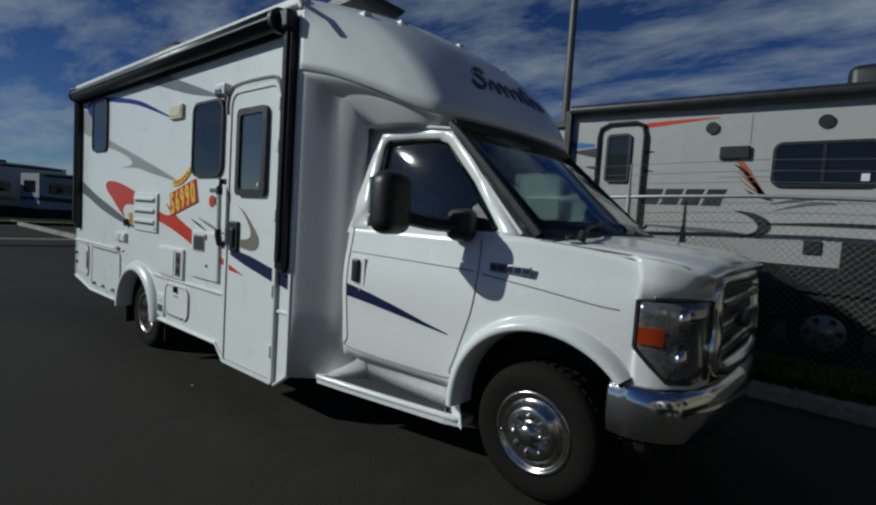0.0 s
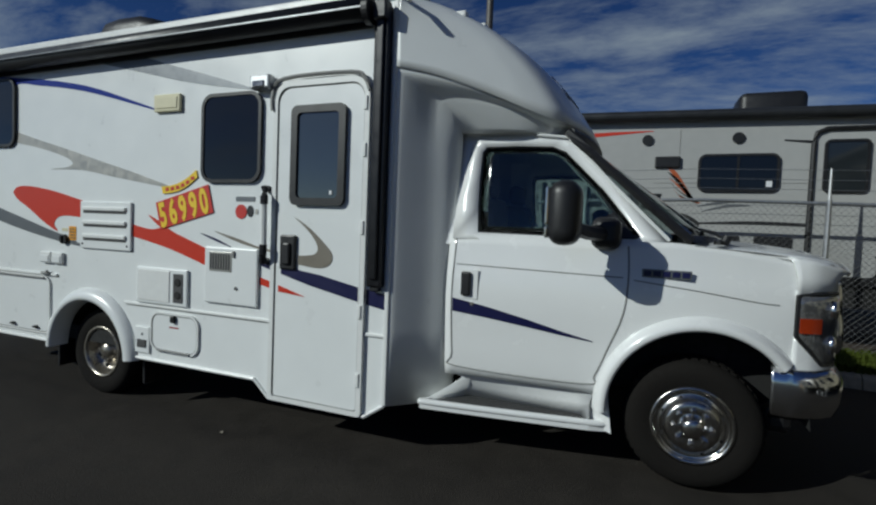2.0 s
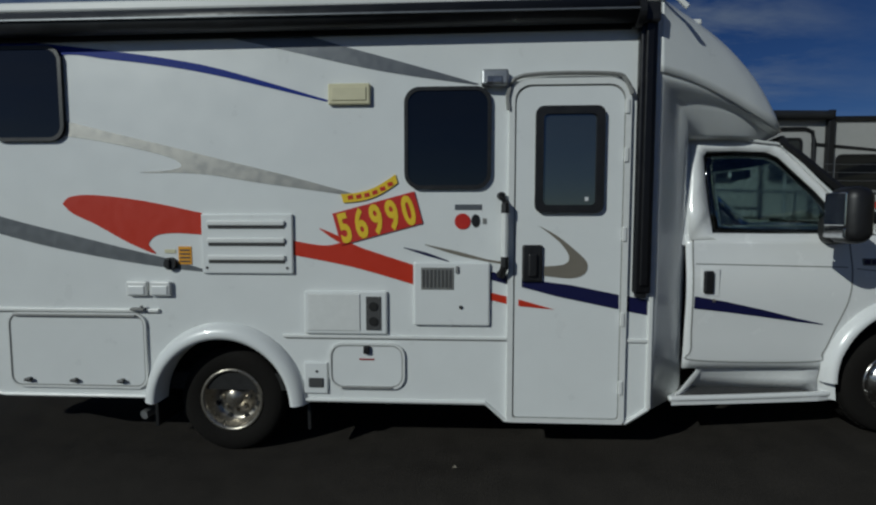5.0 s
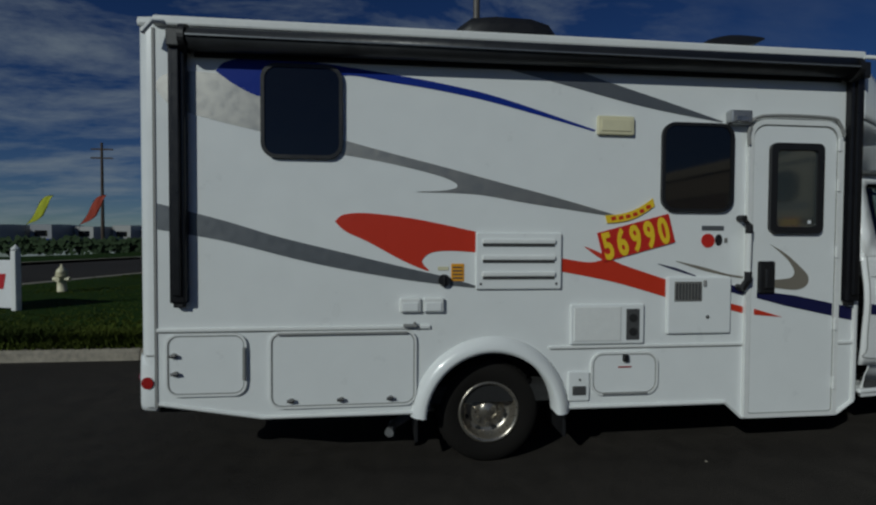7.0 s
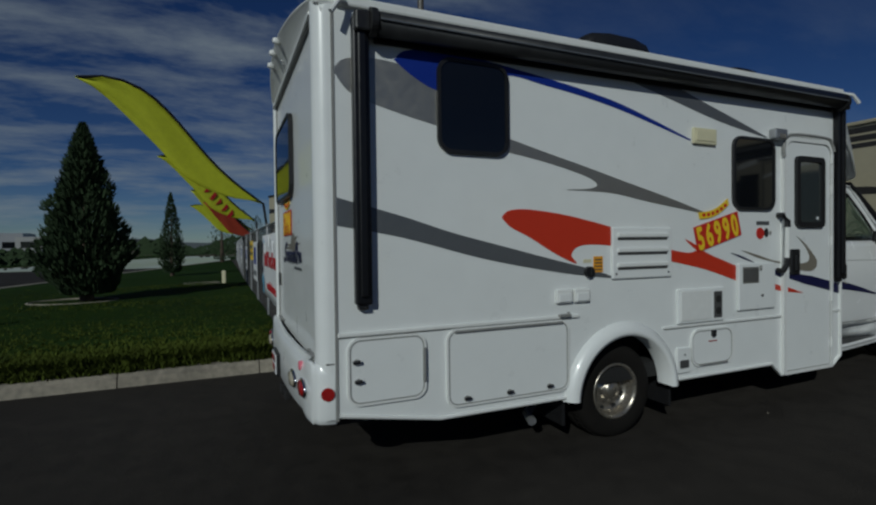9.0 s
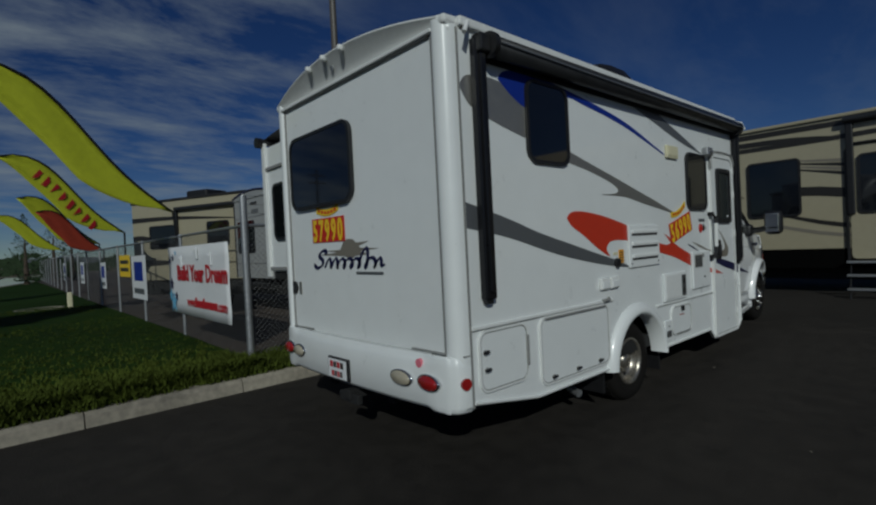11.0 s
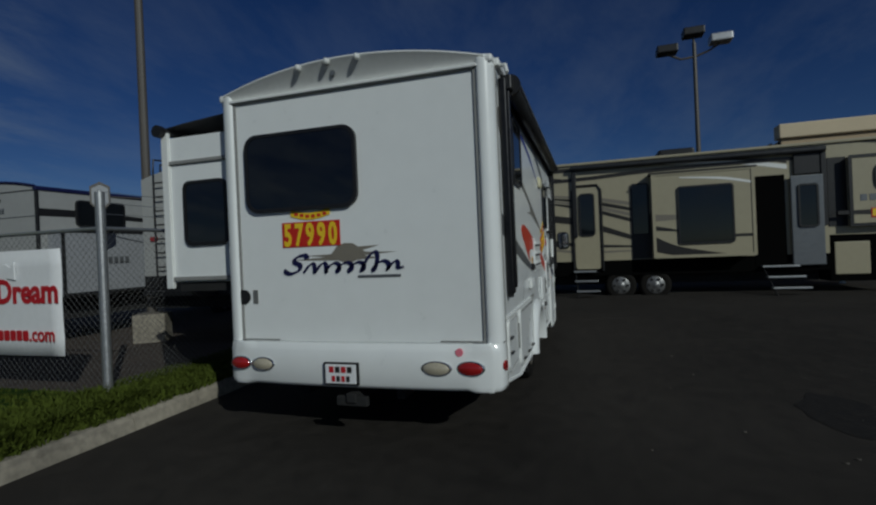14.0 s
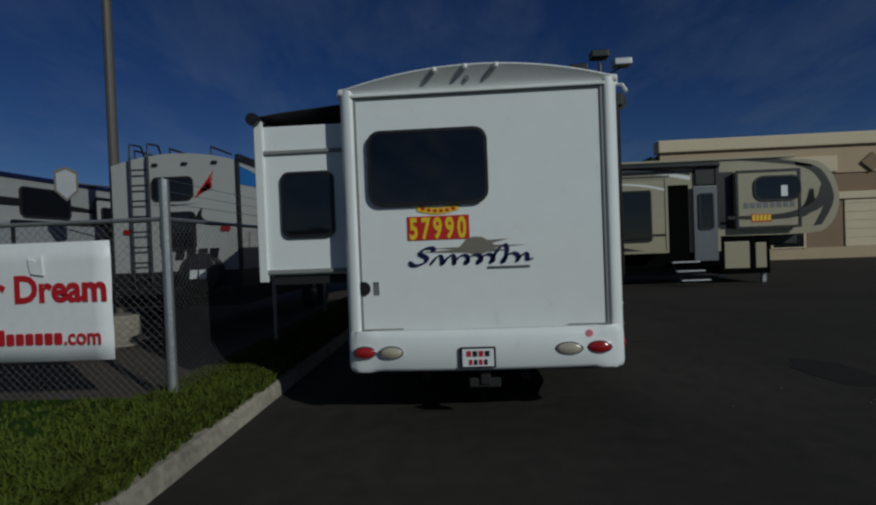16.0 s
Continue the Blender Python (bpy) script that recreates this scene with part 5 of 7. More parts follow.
rows = [[screen(-1 + 2 * k / 16, h / 6) for k in range(17)] for h in range(7)]
ws = solid(part("windscreen", grid(rows), CLEAR, van, "tinted windscreen", True), 0.005)
ws.visible_shadow = False
part("screen_seal", tube([screen(-1, h / 6, 0.006) for h in range(7)] + [screen(-1 + 2 * k / 16, 1, 0.006) for k in range(1, 17)] + [screen(1, 1 - h / 6, 0.006) for h in range(1, 7)], 0.03, 6), BLACK, van)
rows = [[screen(-1 + 2 * k / 16, h, 0.008) for k in range(17)] for h in (0.0, 0.06)]
part("screen_base", grid(rows), BLACK, van)
part("cowl_panel", grid([[screen(-1 + 2 * k / 16, 0.02, 0.0) for k in range(17)], [(-1.40 + 0.24 * (1 - (-1 + k / 8) ** 2), C + (-1 + k / 8) * 0.92, 1.525) for k in range(17)]]), BLACK, van)
for y, d in ((C - 0.62, 0.5), (C + 0.05, 0.55)):
    w = part("wiper", tube([(-1.26, y - 0.18, 1.56), (-1.30, y, 1.60), (-1.38, y + d, 1.64)], 0.011, 6), BLACK, van)
    part("wiper_pivot", rod((-1.27, y - 0.18, 1.53), (-1.25, y - 0.18, 1.58), 0.025, n=10), BLACK, w)
part("washer_knob", lathe([(0.03, 0), (0.03, 0.02), (0.0001, 0.03)], (-1.30, C - 0.86, 1.53), "z", 12), BLACK, van)
part("dashboard", box((-1.95, C - 0.88, 1.15), (-1.38, C + 0.88, 1.50), 0.08, seg=3), BLACK, van)
wheel_ring = [(-2.02 + 0.08 * math.sin(a), C + 0.48 + 0.19 * math.cos(a), 1.45 + 0.17 * math.sin(a)) for a in [2 * math.pi * k / 20 for k in range(20)]]
part("steering_wheel", tube(wheel_ring, 0.018, 6, closed=True), BLACK, van)
part("steering_column", rod((-2.02, C + 0.48, 1.45), (-1.8, C + 0.48, 1.35), 0.05), BLACK, van)
part("rear_view_mirror", box((-2.02, C - 0.13, 1.98), (-1.98, C + 0.13, 2.06), 0.02), BLACK, van)

# ---- over-cab cap ----
CAP_PLAN = smooth_line([(-3.19, 1.25, 2.56), (-2.93, 1.165, 2.505), (-2.62, 1.05, 2.40), (-2.36, 0.945, 2.295), (-2.20, 0.83, 2.25), (-2.12, 0.58, 2.245), (-2.075, 0.28, 2.24), (-2.06, 0.0, 2.24)], 6)


def cap_edge(a):
    """Lower edge of the cap; a runs from -90 (door side) over 0 (nose) to 90 degrees: straight cheeks, tight corners, bowed front."""
    u = (1 - abs(a) / (math.pi / 2)) * (len(CAP_PLAN) - 1)
    k = min(int(u), len(CAP_PLAN) - 2)
    p = CAP_PLAN[k].lerp(CAP_PLAN[k + 1], u - k)
    return p.x, C + math.copysign(p.y, a), p.z


def cap_point(a, q):
    """A point of the cap's skin, q from 0 at the lower edge to a right angle at the roof."""
    x, y, z = cap_edge(a)
    t = q / (math.pi / 2)
    w = abs(y - C)
    w += (HALF * (w / HALF) ** 0.5 - w) * t
    y = C + math.copysign(w, a)
    zr = roof_z(min(max(y, SIDE), FAR)) + 0.012
    e, f = 0.38 * (1 - math.cos(q)) + 0.62 * t, 0.5 * math.sin(q) + 0.5 * t ** 0.85
    return Vector((x + (-3.19 - x) * e, y, z + (zr - z) * f))


angles = [radians(-90 + 180 * k / 84) for k in range(85)]
rows = [[cap_point(a, j / 14 * math.pi / 2) for a in angles] for j in range(15)]
solid(part("over_cab_cap", grid(rows), GEL, van, "smooth white moulded over-cab cap", True), 0.02)
# underside of the cap, flowing into the hollow shoulders beside the cab
shoulder = smooth_line([(-3.19, HALF, 0), (-3.165, HALF - 0.012, 0), (-3.10, HALF - 0.075, 0), (-3.0, HALF - 0.175, 0), (-2.92, HALF - 0.24, 0), (-2.875, 0.95, 0), (-2.86, 0.90, 0)], 3)
m = len(shoulder) - 1
rows = []
for j, p in enumerate(shoulder):
    t = j / m
    row = [(p.x, C - p.y, z) for z in (0.40, 0.9, 1.5, 1.9, 2.1)]
    for a in angles:
        x, y, z = cap_edge(a)
        c, sn = max(0.0, math.cos(a)), math.sin(a)
        xi, yi = -2.86 + 0.72 * c ** 0.5, C + 0.90 * math.copysign(abs(sn) ** 0.6, sn)
        k = 1 - c ** 0.6
        bx, by = x + (xi - x) * t, y + (yi - y) * t
        bx += k * (p.x + 3.19 - 0.33 * t)
        by += k * math.copysign(p.y - HALF - (0.90 - HALF) * t, sn)
        row.append((bx, by, z + (2.20 - z) * t ** (1.25 + 0.5 * c)))
    row += [(p.x, C + p.y, z) for z in (2.1, 1.9, 1.5, 0.9, 0.40)]
    rows.append(row)
solid(part("cap_underside", grid(rows), GEL, van, "", True), 0.01, 0)
part("cap_header_trim", tube([screen(-1 + 2 * k / 16, 1.0, 0.02) for k in range(17)], 0.022, 6), BLACK, van)



def on_cap(x, y, out):
    """Writing on the cap's front: x across, y up."""
    q = 0.33 + y / 0.62
    t = q / (math.pi / 2)
    widths = [p.y + (HALF * math.sqrt(p.y / HALF) - p.y) * t for p in reversed(CAP_PLAN)]
    a = math.copysign(float(np.interp(abs(x), widths, np.linspace(0, math.pi / 2, len(widths)))), x)
    p, px, py = cap_point(a, q), cap_point(a, q + 0.05), cap_point(a + 0.04, q)
    n = (px - p).cross(py - p).normalized()
    return p + n * math.copysign(0.026 + out, n.x)


script_device(on_cap, 0.95, 0.15, NAVY, van)

for k in range(5):
    p = cap_point(radians(-40 + 20 * k), 1.15)
    part("clearance_lamp", box(p - Vector((0.03, 0.035, 0.012)), p + Vector((0.045, 0.035, 0.03)), 0.012), TRIM_WHITE, van)

# ---- kerb, verge and lawn ----
KERB = 5.61
kerb = tagged(new("kerb"), "pale concrete kerb with dark joints", "", "", "structure")
kx = -34.0
while kx < 9.0:
    length = 1.5 if kx > -12 else 3.0
    a, b2 = kx + 0.006, kx + length - 0.006
    bm = bmesh.new()
    prof = [(KERB - 0.015, -0.05), (KERB + 0.02, 0.11), (KERB + 0.055, 0.145), (KERB + 0.2, 0.15), (KERB + 0.2, -0.05)]
    jog = random.uniform(-0.006, 0.006)
    rows = [[(x, y + jog, z + ground_z(x) + jog * 0.5) for y, z in prof] for x in (a, (a + b2) / 2, b2)]
    grid(rows, bm)
    bm.faces.new([v for v in bm.verts if abs(v.co.x - a) < 1e-5])
    bm.faces.new([v for v in bm.verts if abs(v.co.x - b2) < 1e-5])
    part("kerbstone", bm, CONCRETE, kerb)
    kx += length


def street_edge(y):
    """West edge of the lawn, along the street."""
    return -19.0 + 0.235 * (y - 8) if y > 8 else -19.0 - 2.5 * (8 - y)


def rough(x, y):
    return 0.04 * noise.noise((x * 0.35, y * 0.35, 0.0))


rows = []
for y in [KERB + 0.19, 6.1, 6.5, 7, 8, 10, 12, 14, 17, 20, 24, 28, 34, 42, 55, 75]:
    xa = max(street_edge(y), -34)
    rows.append([(xa + (-8.06 - xa) * k / 24, y, 0.15 + 0.05 * min(1, (y - 5.8) / 3) + rough(xa + (-8.06 - xa) * k / 24, y)) for k in range(25)])
structure("lawn", grid(rows), LAWN, "mown green lawn beside the street")
rows = [[(x, y, 0.14 + ground_z(x) + 0.02 * noise.noise((x, y, 1))) for y in (KERB + 0.19, 6.0, 6.3, 6.75)] for x in [-8.07 + 0.5 * k for k in range(33)]]
structure("verge", grid(rows), LAWN, "narrow grass verge behind the kerb")
rows = [[(x, y, 0.13 + ground_z(min(x, 1)) * 0.8) for y in (6.74, 8, 12, 20, 40, 80)] for x in (-8.06, -7, -6, -5, -3, -1, 1, 4, 10, 25)]
structure("storage_yard", grid(rows), SOIL, "bare dark gravel storage yard")


def tuft_field(name, spots, height, spread, label, blades=7, width=0.011, mat=BLADE):
    """Grass as many bent blades in one mesh."""
    verts, faces = [], []
    for x, y, z in spots:
        for _ in range(blades):
            a = random.uniform(0, 2 * math.pi)
            h = height * random.uniform(0.55, 1.25)
            d = spread * random.uniform(0.3, 1.2)
            bx, by = x + random.uniform(-0.05, 0.05), y + random.uniform(-0.05, 0.05)
            ux, uy = math.cos(a), math.sin(a)
            n = len(verts)
            w = width
            verts += [(bx - uy * w, by + ux * w, z - 0.02), (bx + uy * w, by - ux * w, z - 0.02),
                      (bx + ux * d * 0.4 - uy * w * 0.8, by + uy * d * 0.4 + ux * w * 0.8, z + h * 0.6), (bx + ux * d * 0.4 + uy * w * 0.8, by + uy * d * 0.4 - ux * w * 0.8, z + h * 0.6),
                      (bx + ux * d, by + uy * d, z + h)]
            faces += [(n, n + 1, n + 3, n + 2), (n + 2, n + 3, n + 4)]
    me = bpy.data.meshes.new(name)
    me.from_pydata(verts, [], faces)
    me.materials.append(mat)
    return tagged(new(name, me), label, "grass", "", "stuff")


spots = []
for _ in range(11000):
    x, y = random.uniform(-14.5, 3.0), random.uniform(KERB + 0.10, 6.75)
    spots.append((x, y, 0.15 + ground_z(x)))
tuft_field("verge_grass", spots, 0.085, 0.10, "shaggy green grass leaning over the kerb")
spots = []
for _ in range(9000):
    y = 6.6 + 13 * random.random() ** 1.7
    x = random.uniform(max(street_edge(y), -20), -8.1)
    spots.append((x, y, 0.16 + rough(x, y)))
tuft_field("lawn_grass", spots, 0.06, 0.05, "short green lawn grass", 5, 0.010)
hedge = []
for _ in range(5200):
    x, y = random.uniform(-19, -8.15), KERB + 0.22 + abs(random.gauss(0, 0.33))
    hedge.append((x, y, 0.16 + 0.05 * random.random()))
# same border grass in two tones: a darker colour west of x = -11.2
tuft_field("border_grass", [p for p in hedge if p[0] < -11.2], 0.14, 0.13, "tall dark unmown grass along the kerb", 8, 0.012, BORDER)
tuft_field("border_grass", [p for p in hedge if p[0] >= -11.2], 0.12, 0.13, "tall green unmown grass along the kerb", 8, 0.012)

# ---- street to the west ----
def strip(name, inner, outer, z, mat, label):
    ys2 = [-40, -10, 8, 14, 20, 30, 45, 80, 160]
    return structure(name, grid([[(street_edge(max(y, 8)) - (0 if y >= 8 else (8 - y) * 0.1) + k, y, z) for k in (inner, (inner + outer) / 2, outer)] for y in ys2]), mat, label)


strip("street_kerb", 0.0, -0.45, 0.20, CONCRETE, "pale kerb along the street")
strip("far_kerb", -13.0, -13.5, 0.16, CONCRETE, "pale kerb on the far side of the street")
strip("far_verge", -13.5, -22.0, 0.14, LAWN, "green verge across the street")
rows = [[(x, y, 0.10 + (0.0 if y < 200 else 1.5 * noise.noise((x * 0.01, y * 0.01, 3)))) for y in (85, 120, 200, 300, 420, 500)] for x in range(-400, 401, 40)]
structure("far_grassland", grid(rows), DRYLAND, "dry tan grassland in the distance")
rows = []
for k in range(61):
    a = radians(-75 + 150 * k / 60)
    h = 4 + 7 * abs(noise.noise((k * 0.21, 0, 5))) + 3 * abs(noise.noise((k * 0.9, 2, 5)))
    rows.append([(460 * math.sin(a), 460 * math.cos(a), z) for z in (-2, h * 0.6, h)])
structure("backdrop", grid(rows), material("far_hills", (0.10, 0.115, 0.13), 1.0, vary=0.15, scale=0.05), "low hazy hills on the horizon")

# ---- trees ----
def conifer(x, y, h, w, label, n=2600):
    tree = thing("conifer", label, "tree", "conifers on the lawn", (x, y, 0.15))
    part("trunk", rod((0, 0, -0.1), (0, 0, h * 0.75), 0.09 * w, 0.015, 8), BARK, tree)
    for k in range(14):
        a, t = k * 2.4, 0.12 + 0.75 * k / 14
        r = w * 0.5 * (1 - t) ** 0.75
        part("limb", rod((0, 0, h * t), (r * math.cos(a), r * math.sin(a), h * t + r * 0.7), 0.02, 0.006, 5), BARK, tree)
    verts, faces = [], []
    for _ in range(n):
        t = random.random() ** 1.35
        a = random.uniform(0, 2 * math.pi)
        lobes = 1 + 0.12 * math.sin(a * 5 + t * 31) + 0.10 * math.sin(a * 3 - t * 17)
        prof = min(1.0, 0.5 + 0.5 * t / 0.2) * min(1.0, (1 - t) / 0.78) ** 0.85 + 0.02
        r = w * 0.5 * prof * lobes * random.uniform(0.45, 1.06)
        z = h * (0.06 + 0.94 * t)
        p = Vector((r * math.cos(a), r * math.sin(a), z))
        d = Vector((math.cos(a) * 0.6, math.sin(a) * 0.6, random.uniform(0.5, 1.3))).normalized()
        u = d.cross(Vector((random.uniform(-1, 1), random.uniform(-1, 1), random.uniform(-1, 1)))).normalized()
        s = random.uniform(0.045, 0.10) * (1.1 - 0.4 * t) * (h / 4.5)
        i = len(verts)
        verts += [p - d * s * 0.6, p + u * s * 0.42, p + d * s * 1.5, p - u * s * 0.42]
        faces += [(i, i + 1, i + 2, i + 3)]
    me = bpy.data.meshes.new("crown")
    me.from_pydata([tuple(v) for v in verts], [], faces)
    me.materials.append(FOLIAGE)
    crown = new("crown", me)
    crown.parent = tree
    return tree


conifer(-12.12, 14.5, 4.6, 1.95, "dense dark green conifer on the lawn", 20000)
conifer(-11.1, 26.0, 4.0, 1.15, "narrow reddish-green conifer farther up the lawn", 4200)
conifer(-8.9, 47.0, 5.2, 2.2, "small dark conifer far along the lawn", 900)
conifer(-6.9, 52.0, 5.0, 3.0, "broad dark conifer near the fence line", 1200)
conifer(-5.5, 54.0, 4.6, 3.2, "broad dark conifer near the fence line", 1200)
for x, y, r in ((-12.4, 14.5, 0.95), (-9.6, 19.6, 0.6)):
    ring = [(x + r * math.cos(2 * math.pi * k / 24), y + r * 0.8 * math.sin(2 * math.pi * k / 24), 0.20) for k in range(24)]
    tagged(mesh_object("lawn_edging", tube(ring, 0.035, 6, closed=True), CONCRETE), "pale concrete edging ring in the lawn", "edging", "lawn edging rings")
mark = thing("utility_marker", "short pale utility marker post on the lawn", "marker post", at=(-8.85, 19.4, 0.17))
part("marker_post", box((-0.07, -0.05, 0), (0.07, 0.05, 0.5), 0.03), CREAM, mark)

hyd = thing("fire_hydrant", "cream fire hydrant on the lawn", "hydrant", at=(-15.1, 12.6, 0.15))
part("barrel", lathe([(0.16, 0.0), (0.16, 0.04), (0.11, 0.05), (0.105, 0.45), (0.14, 0.46), (0.14, 0.5)], (0, 0, 0), "z", 16), CREAM, hyd, "", True)
part("bonnet", lathe([(0.135, 0.5), (0.12, 0.6), (0.06, 0.68), (0.03, 0.70), (0.03, 0.76), (0.0001, 0.76)], (0, 0, 0), "z", 16), CREAM, hyd, "", True)
for dx, dy in ((-0.2, 0), (0.2, 0), (0, -0.2)):
    part("nozzle", rod((0, 0, 0.38), (dx, dy, 0.38), 0.06, n=12), CREAM, hyd)

board = thing("lot_sign", "white sign board with red lettering on a post", "sign", at=(-13.95, 9.2, 0.15), turn=-20)
part("panel", box((-1.6, -0.02, 0.08), (0.0, 0.02, 1.02), 0.008), BANNER, board)
part("sign_post", box((0.0, -0.06, 0), (0.13, 0.06, 1.20), 0.02), TRIM_WHITE, board)
part("post_cap", lathe([(0.07, 1.20), (0.08, 1.24), (0.03, 1.30), (0.0001, 1.33)], (0.065, 0, 0), "z", 10), TRIM_WHITE, board)
for k in range(4):
    part("letter_bar", slab([(-1.45 + 0.33 * k, 0.45), (-1.22 + 0.33 * k, 0.45), (-1.15 + 0.33 * k, 0.75), (-1.38 + 0.33 * k, 0.75)], "y", -0.026, 0.005), LETTER_RED, board)

# ---- chain-link fence ----
fence = thing("chain_link_fence", "galvanised chain-link fence with top rail round the yard", "fence")
RAIL = 1.85


def fence_run(p, q, posts, pitch, barbed):
    p, q = Vector(p), Vector(q)
    L = (q - p).length
    d = (q - p) / L
    def at(s, z):
        o = p + d * s
        return Vector((o.x, o.y, ground_z(min(o.x, 2.0)) + 0.12 + z))
    part("top_rail", tube([at(L * k / 12, RAIL) for k in range(13)], 0.022, 8), GALV, fence)
    for k in range(posts + 1):
        s = L * k / posts
        part("post", rod(at(s, -0.1), at(s, RAIL + 0.04), 0.03, n=10), GALV, fence)
        if barbed:
            part("barb_arm", rod(at(s, RAIL), at(s, RAIL + 0.42), 0.02, 0.012, 6), GALV, fence)
    if barbed:
        for z in (0.16, 0.28, 0.40):
            part("barbed_wire", tube([at(L * k / 12, RAIL + z) for k in range(13)], 0.003, 4), GALV, fence)
    verts, faces = [], []
    n = int((L + RAIL) / pitch)
    r = 0.0014
    for sign in (1, -1):
        for k in range(n):
            s0 = -RAIL + k * pitch if sign > 0 else k * pitch
            z0, z1 = 0.03, RAIL
            a, b2 = s0, s0 + sign * (RAIL - 0.03)
            lo, hi = max(0.0, min(a, b2)), min(L, max(a, b2))
            if hi <= lo:
                continue
            za = z0 + (lo - a) * sign if sign > 0 else z0 + (a - lo)
            zb = z0 + (hi - a) * sign if sign > 0 else z0 + (a - hi)
            A, B = at(lo, za), at(hi, zb)
            side = Vector((-d.y, d.x, 0)) * r
            up = Vector((0, 0, r * 1.5))
            i = len(verts)
            for c in (A, B):
                verts += [tuple(c + up), tuple(c - up + side), tuple(c - up - side)]
            faces += [(i, i + 1, i + 4, i + 3), (i + 1, i + 2, i + 5, i + 4), (i + 2, i, i + 3, i + 5)]
    me = bpy.data.meshes.new("wire_mesh")
    me.from_pydata(verts, [], faces)
    me.materials.append(WIRE)
    w = new("wire_mesh", me)
    w.parent = fence
    tagged(w, kind="stuff")


fence_run((-8.06, 6.48, 0), (6.0, 6.62, 0), 5, 0.075, True)
fence_run((-8.06, 6.48, 0), (-8.06, 22.0, 0), 5, 0.085, False)
fence_run((-8.06, 22.0, 0), (-7.4, 60.0, 0), 12, 0.35, False)
part("corner_post", rod((-8.07, 6.46, 0.0), (-8.07, 6.46, 2.36), 0.048, n=14), GALV, fence)

# ---- banners on the fence ----
ban = thing("dream_banner", "white vinyl banner with red lettering tied to the fence", "banner", at=(-8.11, 10.22, 0.59))
rows = [[(0.006 * math.sin(k * 0.9) + 0.005 * math.sin(j * 1.7 + k * 0.4), -3.20 * k / 16, 1.19 * j / 6) for j in range(7)] for k in range(17)]
solid(part("cloth", grid(rows), BANNER, ban, "", True), 0.004)
lettering("lettering", "Build Your Dream", 0.375, wall_x(-0.016, -0.57, 0.60), LETTER_RED, ban, 0.93, weight=0.034)
lettering("lettering", "www.", 0.23, wall_x(-0.016, -1.12, 0.165), LETTER_RED, ban, 0.86)
for k in range(11):
    u = -1.58 - 0.101 * k
    part("letter_bar", slab(rounded(u - 0.084, 0.165, u, 0.325 if k in (0, 4) else 0.283, 0.018, 3), "x", -0.018, 0.005), LETTER_RED, ban)
lettering("lettering", ".com", 0.23, wall_x(-0.016, -2.685, 0.165), LETTER_RED, ban, 0.88)


def star(cx, cz, r, mat):
    pts = [(cx + (r if k % 2 == 0 else r * 0.42) * math.sin(math.pi * k / 5), cz + (r if k % 2 == 0 else r * 0.42) * math.cos(math.pi * k / 5)) for k in range(10)]
    part("star", slab(pts, "x", -0.018, 0.005), mat, ban)
for cx, cz, r, mat in ((-0.18, 0.52, 0.12, NAVY), (-0.1, 0.95, 0.08, NAVY), (-0.3, 1.0, 0.07, NAVY), (-0.45, 0.3, 0.09, NAVY), (-0.28, 0.18, 0.2, SKYBLUE), (-0.1, 0.3, 0.12, SKYBLUE), (-0.5, 1.08, 0.05, SKYBLUE)):
    star(cx, cz, r, mat)
for y, z in ((-2.45, 0.98), (-0.85, 0.95), (-1.75, 1.08)):
    part("torn_flap", slab([(y - 0.07, z - 0.12), (y + 0.06, z - 0.10), (y + 0.09, z + 0.06), (y, z + 0.02), (y - 0.06, z + 0.08)], "x", -0.035, 0.02), BANNER, ban)
for y, z, w, h, mat, nm in ((15.3, 1.17, 1.35, 0.55, YELLOW, "yellow fence sign with dark lettering"), (13.75, 0.68, 1.5, 1.0, BANNER, "white fence banner with blue print"), (18.55, 0.76, 0.95, 0.8, BANNER, "white fence banner with blue print"), (23.5, 0.8, 1.0, 0.8, BANNER, "white fence banner with blue print"), (30.0, 0.8, 1.1, 0.8, BANNER, "white fence banner with blue print")):
    fb = thing("fence_banner", nm, "banner", "small banners on the fence", (-8.10, y, z))
    part("cloth", box((-0.01, -w, 0), (0.0, 0, h), 0.003), mat, fb)
    if mat is YELLOW:
        for k in range(2):
            part("letter_bar", box((-0.014, -w * 0.88, h * (0.25 + 0.35 * k)), (-0.009, -w * 0.12, h * (0.42 + 0.35 * k))), BROWN, fb)
    else:
        part("print", box((-0.014, -w * 0.8, h * 0.42), (-0.009, -w * 0.2, h * 0.86)), BLUE, fb)
        part("letter_bar", box((-0.014, -w * 0.85, h * 0.12), (-0.009, -w * 0.15, h * 0.25)), GREY2, fb)


